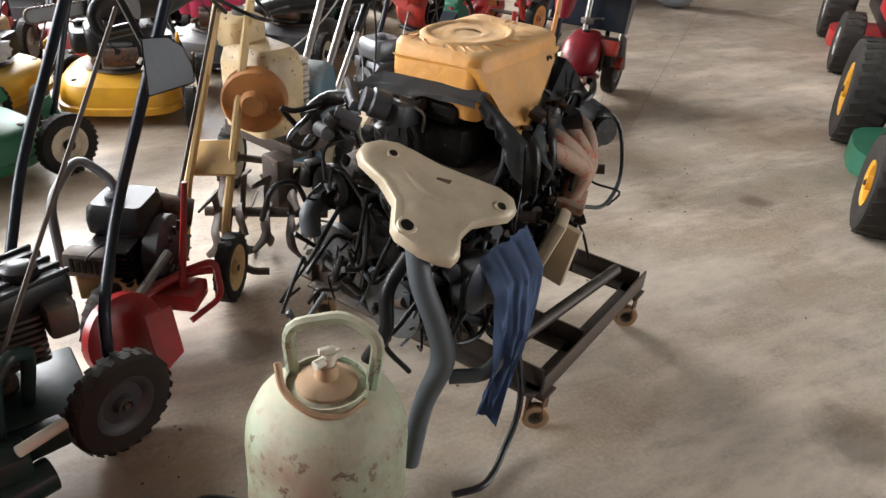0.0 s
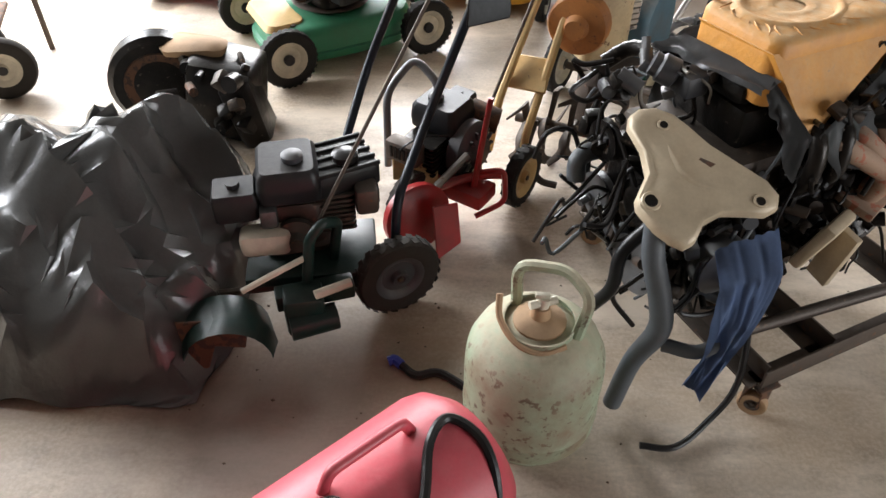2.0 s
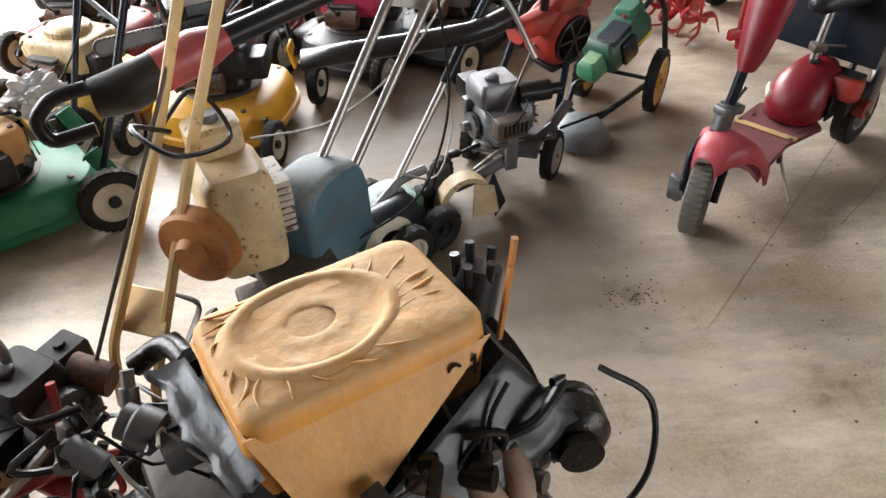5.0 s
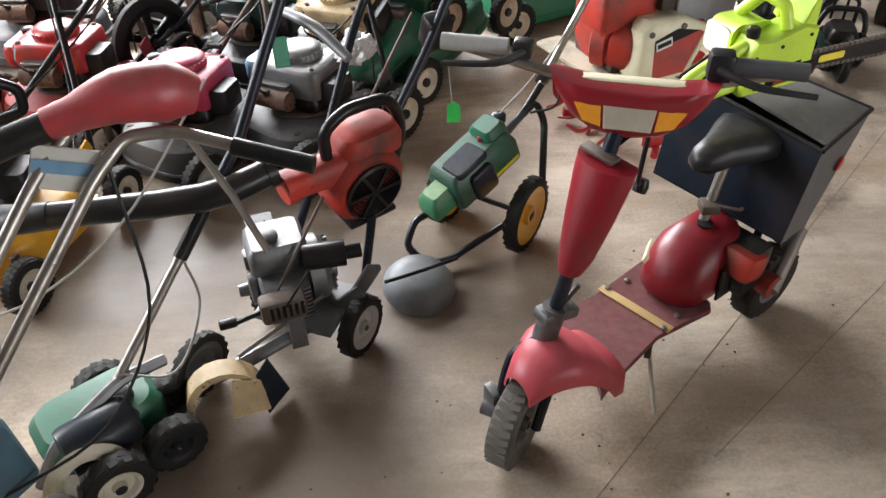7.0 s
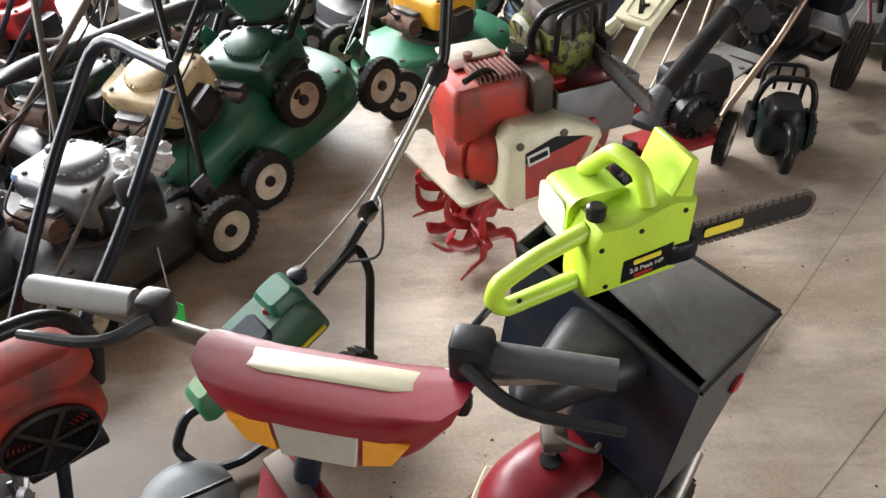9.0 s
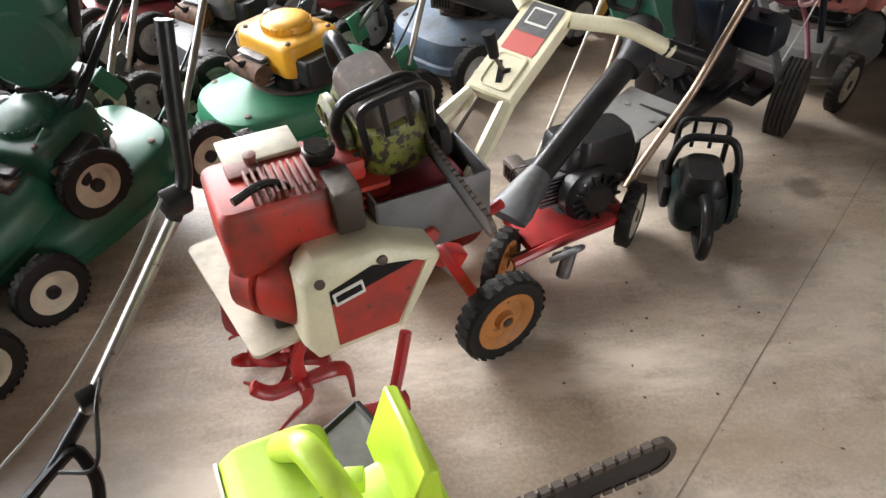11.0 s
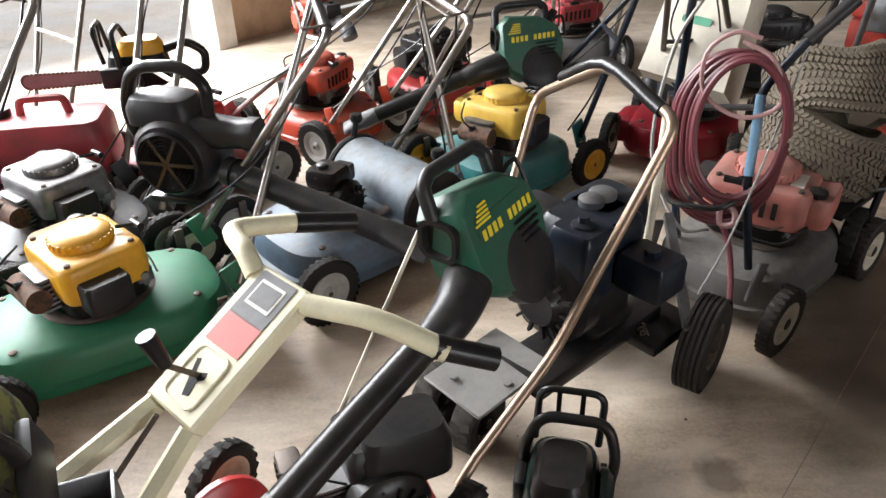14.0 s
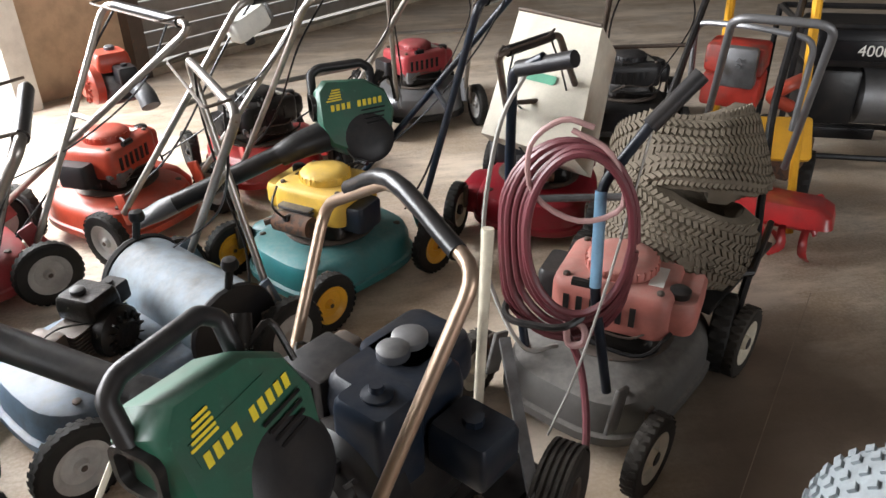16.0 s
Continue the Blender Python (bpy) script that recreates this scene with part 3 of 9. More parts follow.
def engine_side(ob, c, yaw, body=ALU, shroud=BLACK, tank=BLACK_D, size=1.0, filt=BLACK_D, pulley=None):
    """Horizontal-shaft engine: crankcase, finned cylinder, blower housing, tank on top, filter, muffler."""
    m = pose(*c, 0, 0, yaw) @ Matrix.Scale(size, 4)

    def put(name, bm, mat, label=""):
        bm.transform(m)
        return part(name, bm, mat, ob, label)

    put("crankcase", bm_join(stack(rrect(0.18, 0.2, 0.2), [(0, 1.0, 1.0), (0.02, 1.05, 1.05), (0.03, 0.92, 0.92), (0.15, 0.92, 0.92), (0.17, 0.8, 0.8)]),
                             lathe([(0.05, 0), (0.06, 0.01), (0.06, 0.03), (0.025, 0.035), (0.022, 0.07), (0, 0.07)], (0.085, 0, 0.085), (1, 0, 0), 18)), body)
    put("cylinder_head", fins((0, 0.12, 0.12), (0.15, 0.13, 0.14), 8), body)
    put("recoil_housing", lathe([(0.12, 0), (0.12, 0.05), (0.1, 0.07), (0.07, 0.075), (0.055, 0.1), (0.0, 0.1)], (-0.09, 0, 0.115), (-1, 0, 0), 28), shroud)
    put("recoil_grille", bm_join(*[box((-0.172, 0.085 * math.cos(a), 0.115 + 0.085 * math.sin(a)), (0.012, 0.008, 0.035), 0, (math.degrees(a) + 90, 0, 0)) for a in np.linspace(0, 5.9, 14)]), shroud)["kind"] = "stuff"
    put("fuel_tank", stack(rrect(0.2, 0.18, 0.14), [(0.19, 0.9, 0.9), (0.2, 1, 1), (0.235, 1.03, 1.03), (0.245, 1.03, 1.03), (0.285, 0.97, 0.97), (0.3, 0.85, 0.85)]), tank)
    put("fuel_cap", lathe([(0.028, 0.296), (0.032, 0.302), (0.032, 0.318), (0.022, 0.325), (0, 0.325)], (0.02, 0.02, 0), seg=16), GREY_D)
    put("air_filter", bm_join(stack(rrect(0.11, 0.13, 0.1), [(0.14, 0.92, 0.92, 0.03, -0.16), (0.15, 1, 1, 0.03, -0.16), (0.22, 1, 1, 0.03, -0.16), (0.235, 0.9, 0.9, 0.03, -0.16)]),
                              lathe([(0.02, 0.233), (0.02, 0.25), (0.0, 0.25)], (0.03, -0.16, 0), seg=8)), filt)
    put("muffler", box((0.03, 0.22, 0.17), (0.15, 0.07, 0.09), 0.015), STEEL)
    put("muffler_grille", bm_join(*[box((-0.03 + 0.02 * i, 0.256, 0.175), (0.01, 0.006, 0.05), 0) for i in range(6)]), OILY)["kind"] = "stuff"
    put("carburettor", bm_join(box((0.09, -0.07, 0.16), (0.05, 0.05, 0.06), 0.006), cyl((0.09, -0.07, 0.1), (0.09, -0.07, 0.14), 0.022, seg=12)), ALU)
    put("ignition_lead", tube([(0, 0.19, 0.14), (0.02, 0.26, 0.2), (-0.05, 0.22, 0.26), (-0.1, 0.1, 0.22)], 0.004, 6), CABLE)
    if pulley:
        put("pulley", lathe([(0.02, 0), (0.085, 0.005), (0.09, 0.015), (0.07, 0.022), (0.09, 0.03), (0.085, 0.04), (0.03, 0.045), (0.03, 0.06), (0, 0.06)], (0.12, 0, 0.085), (1, 0, 0), 26), pulley)


def handle_u(ob, a, b, top_a, top_b, r=0.0125, mat=CHROME, grip=BLACK, cable=True, brace=0.0, name="handlebar", bend=None):
    """U-shaped push handle from two feet to two top corners (points in the thing's frame)."""
    a, b, ta, tb = (Vector(p) for p in (a, b, top_a, top_b))
    pts = [a, ta, tb, b] if bend is None else [a, a.lerp(ta, bend[0]) + Vector(bend[1]), ta, tb, b.lerp(tb, bend[0]) + Vector(bend[1]), b]
    h = part(name, bent(pts, r, 10, 0.12), mat, ob)
    if grip:
        part("grip", tube([ta.lerp(tb, 0.14), ta.lerp(tb, 0.86)], r * 1.45, 10, 1), grip, ob)
    if cable:
        mid = a.lerp(ta, 0.5) + Vector((0.03, 0.0, -0.05))
        part("cable", tube([a + Vector((0.03, 0.05, 0.03)), a.lerp(ta, 0.25) + Vector((0.035, 0, -0.02)), mid, a.lerp(ta, 0.8) + Vector((0.02, 0, -0.03)), ta.lerp(tb, 0.15)], 0.004, 6, 5), CABLE, ob)
        part("cable", tube([b + Vector((-0.08, 0.1, 0.1)), b.lerp(tb, 0.35) + Vector((-0.07, 0, 0.03)), b.lerp(tb, 0.75) + Vector((-0.02, 0, -0.02)), tb.lerp(ta, 0.25)], 0.0035, 6, 5), CABLE, ob)
        part("control_lever", bent([ta.lerp(tb, 0.08) + Vector((0, 0, 0.02)), ta.lerp(tb, 0.1) + Vector((0, 0.07, 0.015)), ta.lerp(tb, 0.9) + Vector((0, 0.07, 0.015)), ta.lerp(tb, 0.92) + Vector((0, 0, 0.02))], 0.004, 6), STEEL, ob)
    if brace:
        part("brace", tube([a.lerp(ta, brace), b.lerp(tb, brace)], r * 0.8, 8, 1), mat, ob)
    return h


def lawn_mower(label, x, y, yaw, deck=GREEN_L, top=YELLOW, hub=CREAMW, tyre=RUBBER, r=0.1, L=0.62, Wd=0.5, z=0.0, tilt=0.0, engine="v", handle=None, hmat=CHROME, rear_r=None,
               chute=True, body=ALU, group="lawn mowers", panel=None, etop=None, size=1.0, epos=(0, 0, 0.2), box_mat=None, roll=0.0, esize=0.9):
    ob = thing("lawn_mower", label, "lawn mower", pose(x, y, z, tilt, roll, yaw), group)
    R2 = rear_r or r
    out = []
    for i in range(40):
        a = 2 * math.pi * i / 40
        ca, sa = math.cos(a), math.sin(a)
        e = 0.62
        out.append((Wd * 0.46 * abs(ca) ** e * (1 if ca >= 0 else -1), L * 0.43 * abs(sa) ** e * (1 if sa >= 0 else -1)))
    part("deck", stack(out, [(0.075, 1.02, 1.02), (0.085, 1.03, 1.03), (0.09, 1.0, 1.0), (0.145, 0.99, 0.985), (0.172, 0.94, 0.95), (0.186, 0.84, 0.86), (0.19, 0.62, 0.64), (0.205, 0.5, 0.5)]), deck, ob)
    part("deck_rim", stack(out, [(0.055, 1.03, 1.03), (0.06, 1.045, 1.045), (0.085, 1.045, 1.045), (0.088, 1.02, 1.02)]), BLACK_D if deck in (GREY_D, BLACK, GREY) else deck, ob)
    part("engine_ring", lathe([(0.135, 0.2), (0.16, 0.2), (0.165, 0.206), (0.155, 0.212), (0.13, 0.212)], seg=28, caps=False), STEEL, ob)
    for sx, sy in ((-1, 1), (1, 1), (-1, -1), (1, -1)):
        part("deck_bolt", lathe([(0.012, 0), (0.012, 0.007), (0.005, 0.01), (0, 0.01)], (sx * Wd * 0.3, sy * L * 0.3, 0.182), seg=8), STEEL, ob)
    if chute:
        part("discharge_chute", stack(rrect(0.2, 0.26, 0.25), [(0.07, 1, 1, Wd * 0.46, 0.05), (0.1, 1.0, 1, Wd * 0.46, 0.05), (0.16, 0.75, 0.8, Wd * 0.42, 0.05), (0.175, 0.5, 0.6, Wd * 0.38, 0.05)]), deck, ob)
    if panel:
        part("front_panel", stack(rrect(Wd * 0.62, 0.16, 0.25), [(0.17, 1, 1, 0, L * 0.34), (0.195, 0.95, 0.92, 0, L * 0.33), (0.2, 0.8, 0.75, 0, L * 0.33)]), panel, ob)
    for sx in (-1, 1):
        wheel(ob, (sx * (Wd / 2 + 0.02), L * 0.4, r), r, 0.045, hub, tyre=tyre, lugs=30)
        wheel(ob, (sx * (Wd / 2 + 0.02), -L * 0.42, R2), R2, 0.045, hub, tyre=tyre, lugs=30)
        part("height_lever", box((sx * (Wd / 2 - 0.01), L * 0.36, r + 0.05), (0.012, 0.03, 0.09), 0.003), STEEL, ob)
        part("height_lever", box((sx * (Wd / 2 - 0.01), -L * 0.36, R2 + 0.05), (0.012, 0.03, 0.1), 0.003), STEEL, ob)
    if engine == "v":
        engine_vertical(ob, (0, 0.0, 0.2), 15, top, body, size, tank=etop, box_mat=box_mat)
    elif engine == "s":
        engine_side(ob, epos, 20, body, top, etop or BLACK_D, esize)
    for sx in (-1, 1):
        part("handle_bracket", box((sx * Wd * 0.36, -L * 0.44, 0.21), (0.012, 0.06, 0.12), 0.004, (-20, 0, 0)), deck, ob)
    if handle:
        ta, tb = handle[:2]
        ta, tb = local(ob, ta, tb)
        handle_u(ob, (-Wd * 0.38, -L * 0.44, 0.2), (Wd * 0.38, -L * 0.44, 0.2), ta, tb, 0.012, hmat, BLACK if len(handle) < 3 else handle[2], brace=0.55)
    return ob


def blower(label, m, body=RED_P, housing=BLACK, tube_pts=None, tube_mat=BLACK_D, s=1.0, r=0.035, group="leaf blowers", flat_end=True, grip=BLACK, flip=1):
    """Hand-held leaf blower; frame: fan axis along x, outlet towards +y, z up."""
    ob = thing("leaf_blower", label, "leaf blower", m, group)

    def put(name, bm, mat, label2=""):
        bm.transform(Matrix.Diagonal((s * flip, s, s, 1)))
        if flip < 0:
            bmesh.ops.reverse_faces(bm, faces=bm.faces[:])
        return part(name, bm, mat, ob, label2)

    put("fan_housing", lathe([(0.03, -0.085), (0.1, -0.085), (0.118, -0.065), (0.122, 0), (0.118, 0.05), (0.1, 0.07), (0.03, 0.075)], (0, 0, 0), (1, 0, 0), 30), body)
    guard = [lathe([(0.088, 0), (0.092, 0.012), (0.084, 0.016)], (0.072, 0, 0), (1, 0, 0), 24, False)]
    for i in range(9):
        guard.append(lathe([(0.012 + 0.009 * i, 0), (0.016 + 0.009 * i, 0.008), (0.018 + 0.009 * i, 0)], (0.078, 0, 0), (1, 0, 0), 24, False))
    for i in range(3):
        guard.append(box((0.083, 0, 0), (0.008, 0.17, 0.01), 0, (60 * i, 0, 0)))
    put("intake_grille", bm_join(*guard), housing)
    put("outlet", loft([[Vector((x * 0.9, 0.0 + yy, z + 0.07)) for x, z in rrect(0.1 * k, 0.09 * k, 0.4)] for yy, k in ((-0.02, 1.1), (0.08, 1.05), (0.16, 0.9), (0.2, 0.85), (0.21, 0.95), (0.24, 0.95))]), body)
    put("motor_cover", stack(rrect(0.13, 0.2, 0.35), [(0.09, 1, 1, -0.01, -0.03), (0.13, 1.02, 1, -0.01, -0.03), (0.16, 0.85, 0.85, -0.01, -0.03), (0.17, 0.6, 0.6, -0.01, -0.03)]), body)
    put("handle", bent([(0, 0.1, 0.1), (0, 0.11, 0.2), (0, 0.04, 0.245), (0, -0.1, 0.235), (0, -0.15, 0.12), (0, -0.12, 0.0)], 0.017, 10, 0.4), grip)
    put("base_foot", box((0, -0.01, -0.12), (0.13, 0.16, 0.02), 0.006), housing)
    if tube_pts:
        p = local(ob, *tube_pts)
        n = len(p)
        part("blower_tube", tube(p, [r * 1.0] * (n - 1) + [r * 0.95], 16, 3), tube_mat, ob)
        part("tube_collar", tube([p[0], p[0].lerp(p[1], 0.12)], r * 1.2, 16, 1), tube_mat, ob)
        if flat_end:
            d = (p[-1] - p[-2]).normalized()
            side = d.cross(Vector((0, 0, 1))).normalized()
            up = side.cross(d)
            rings = []
            for q, a, b in ((0, r, r), (0.06, r * 1.25, r * 0.85), (0.13, r * 1.7, r * 0.5), (0.16, r * 1.75, r * 0.42)):
                rings.append([p[-1] + d * q + side * a * math.cos(2 * math.pi * j / 18) + up * b * math.sin(2 * math.pi * j / 18) for j in range(18)])
            part("nozzle", loft(rings), tube_mat, ob)
    return ob


def chain_bar(ob, a, b, side, h=0.055, mat=BLACK, parent_name="guide_bar", t=0.006):
    """Guide bar with its chain, from a to b; side is the bar's flat normal."""
    a, b = Vector(a), Vector(b)
    d, n = (b - a).normalized(), Vector(side).normalized()
    u = n.cross(d)
    L = (b - a).length
    outl = [(0, -h * 0.42), (L - h * 0.6, -h * 0.5)] + [(L - h * 0.5 + h * 0.5 * math.sin(radians(q)), -h * 0.5 * math.cos(radians(q))) for q in range(20, 180, 20)] + [(L - h * 0.6, h * 0.5), (0, h * 0.42)]
    m = Matrix(((d.x, u.x, n.x, a.x), (d.y, u.y, n.y, a.y), (d.z, u.z, n.z, a.z), (0, 0, 0, 1)))
    bar = part(parent_name, plate(outl, t, m, 0.0015), mat, ob)
    links = []
    for i in range(len(outl) - 1):
        p, q = Vector((*outl[i], 0)), Vector((*outl[i + 1], 0))
        k = max(1, int((q - p).length / 0.016))
        for j in range(k):
            c = p.lerp(q, (j + 0.5) / k)
            ang = math.degrees(math.atan2(q.y - p.y, q.x - p.x))
            links.append(box((c.x, c.y, 0), (0.012, 0.009, 0.009), 0, (0, 0, ang)))
    bm = bm_join(*links)
    bm.transform(m)
    part("chain", bm, STEEL, bar)
    return bar


def chainsaw(label, m, body=BLACK, accent=YELLOW, bar_len=0.36, s=1.0, bar_mat=GREY, group="chainsaws"):
    """Petrol chainsaw; frame: bar towards +y, x across, z up, rests on z = 0."""
    ob = thing("chainsaw", label, "chainsaw", m, group)

    def put(name, bm, mat, label2=""):
        bm.transform(Matrix.Scale(s, 4))
        return part(name, bm, mat, ob, label2)

    put("body", stack(rrect(0.17, 0.24, 0.3), [(0.0, 0.85, 0.9), (0.015, 0.95, 0.98), (0.06, 1, 1), (0.1, 0.95, 0.98), (0.13, 0.85, 0.9)]), body)
    put("top_cover", stack(rrect(0.13, 0.2, 0.35), [(0.125, 1, 1, 0, -0.01), (0.16, 0.95, 0.92, 0, -0.015), (0.185, 0.75, 0.7, 0, -0.02)]), accent)
    put("side_cover", lathe([(0.08, 0), (0.08, 0.015), (0.065, 0.028), (0.02, 0.03), (0, 0.03)], (0.083, -0.02, 0.075), (1, 0, 0), 24), body)
    put("cover_grille", bm_join(*[box((0.112, -0.02 + 0.045 * math.cos(a), 0.075 + 0.045 * math.sin(a)), (0.006, 0.04, 0.007), 0, (math.degrees(a), 0, 0)) for a in np.linspace(0, 5.6, 9)]), body)["kind"] = "stuff"
    put("clutch_cover", box((-0.095, 0.06, 0.055), (0.03, 0.16, 0.085), 0.012), BLACK_D)
    put("front_handle", bent([(0.1, 0.03, 0.02), (0.115, 0.05, 0.15), (0.09, 0.075, 0.225), (-0.06, 0.075, 0.225), (-0.095, 0.06, 0.14), (-0.09, 0.06, 0.05)], 0.013, 10, 0.4), BLACK)
    put("hand_guard", bm_join(bent([(0.075, 0.12, 0.11), (0.08, 0.14, 0.25), (-0.07, 0.14, 0.25), (-0.075, 0.12, 0.11)], 0.009, 8, 0.25), box((0.03, 0.137, 0.2), (0.012, 0.01, 0.1), 0.002),
                              box((-0.025, 0.137, 0.2), (0.012, 0.01, 0.1), 0.002)), BLACK)
    put("rear_handle", bent([(0, -0.1, 0.13), (0, -0.2, 0.16), (0, -0.27, 0.11), (0, -0.26, 0.03), (0, -0.12, 0.015)], 0.018, 10, 0.35), BLACK)
    put("fuel_cap", lathe([(0.022, 0), (0.022, 0.014), (0.0, 0.016)], (0.085, 0.085, 0.06), (1, 0, 0), 12), BLACK_D)
    put("label_plate", box((0.0, 0.045, 0.168), (0.07, 0.045, 0.006), 0.001, (-38, 0, 0)), LABEL_Y)
    if bar_len:
        chain_bar(ob, Vector((-0.06, 0.1, 0.055)) * s, Vector((-0.06, 0.1 + bar_len, 0.055)) * s, (1, 0, 0), 0.06 * s, bar_mat)
    return ob


def tines(ob, c, axis, n=4, r=0.14, mat=STEEL, gap=0.07, lean=0.0):
    """Rotor with curved digging tines, built one plate at a time."""
    m = aim(c, axis)
    part("tine_shaft", tube([m @ Vector((0, 0, -gap * n / 2)), m @ Vector((0, 0, gap * n / 2))], 0.016, 10, 1), mat, ob)
    for i in range(n):
        zc = (i - (n - 1) / 2) * gap
        bits = []
        for k in range(4):
            a0 = k * math.pi / 2 + i * 0.5 + lean
            pts = [m @ Vector((rr * math.cos(a0 + aa), rr * math.sin(a0 + aa), zc + zz)) for rr, aa, zz in ((0.01, 0, 0), (r * 0.55, 0.05, 0), (r * 0.85, 0.35, 0.008), (r, 0.75, 0.03 * (1 if i % 2 else -1)))]
            bits.append(tube(pts, [0.016, 0.018, 0.018, 0.01], 6, 3, 0.35))
        part("tine", bm_join(*bits), mat, ob)




# ---- car engine on its wheeled stand ----
def engine_stand():
    ob = thing("engine_stand", "rusty brown angle-steel engine stand on casters", "engine stand", pose(1.68, 2.12, 0, 0, 0, 28.6))
    for a, b in (((0, 0), (0.56, 0)), ((0, 0.72), (0.56, 0.72))):
        part("rail", bm_join(box(((a[0] + b[0]) / 2, a[1], 0.155), (0.6, 0.006, 0.055), 0.001), box(((a[0] + b[0]) / 2, a[1] + 0.022, 0.13), (0.6, 0.05, 0.006), 0.001)), STEEL, ob)
    for x in (0.0, 0.2, 0.56):
        part("rail", bm_join(box((x, 0.36, 0.155), (0.006, 0.7, 0.055), 0.001), box((x - 0.02, 0.36, 0.13), (0.05, 0.7, 0.006), 0.001)), STEEL, ob)
    part("cross_bar", cyl((-0.02, 0.12, 0.19), (0.5, 0.06, 0.2), 0.016, seg=10), OILY_R, ob)
    for x, y in ((0.01, 0.02), (0.55, 0.02), (0.01, 0.7), (0.55, 0.7)):
        w = wheel(ob, (x, y, 0.035), 0.035, 0.025, STEEL, (0.8, 0.6, 0), BROWN, 0.5, name="caster")
        part("fork", bm_join(box((x - 0.012, y + 0.016, 0.07), (0.03, 0.004, 0.08), 0.001), box((x + 0.012, y - 0.016, 0.07), (0.03, 0.004, 0.08), 0.001), box((x, y, 0.115), (0.06, 0.06, 0.008), 0.002)), RUST, w)
    for x, y in ((0.05, 0.25), (0.05, 0.55), (0.42, 0.3), (0.42, 0.6)):
        part("engine_mount", cyl((x, y, 0.13), (x, y, 0.30), 0.025, 0.018, 10), OILY_R, ob)
    return ob


BRACKET_POSE = facing((1.345, 2.205, 0.575), Vector((0.221, 0.02, -0.008)).cross(Vector((0.041, 0.155, 0.077))), (0.221, 0.02, -0.008))


def under_bracket(ob, pts):
    """True where none of the points rises through the bracket plate or into the cover."""
    inv = BRACKET_POSE.inverted() @ ob.matrix_world
    for q in (inv @ Vector(p) for p in pts):
        if -0.07 < q.x < 0.31 and -0.13 < q.y < 0.25 and q.z > -0.035:
            return False
    return True


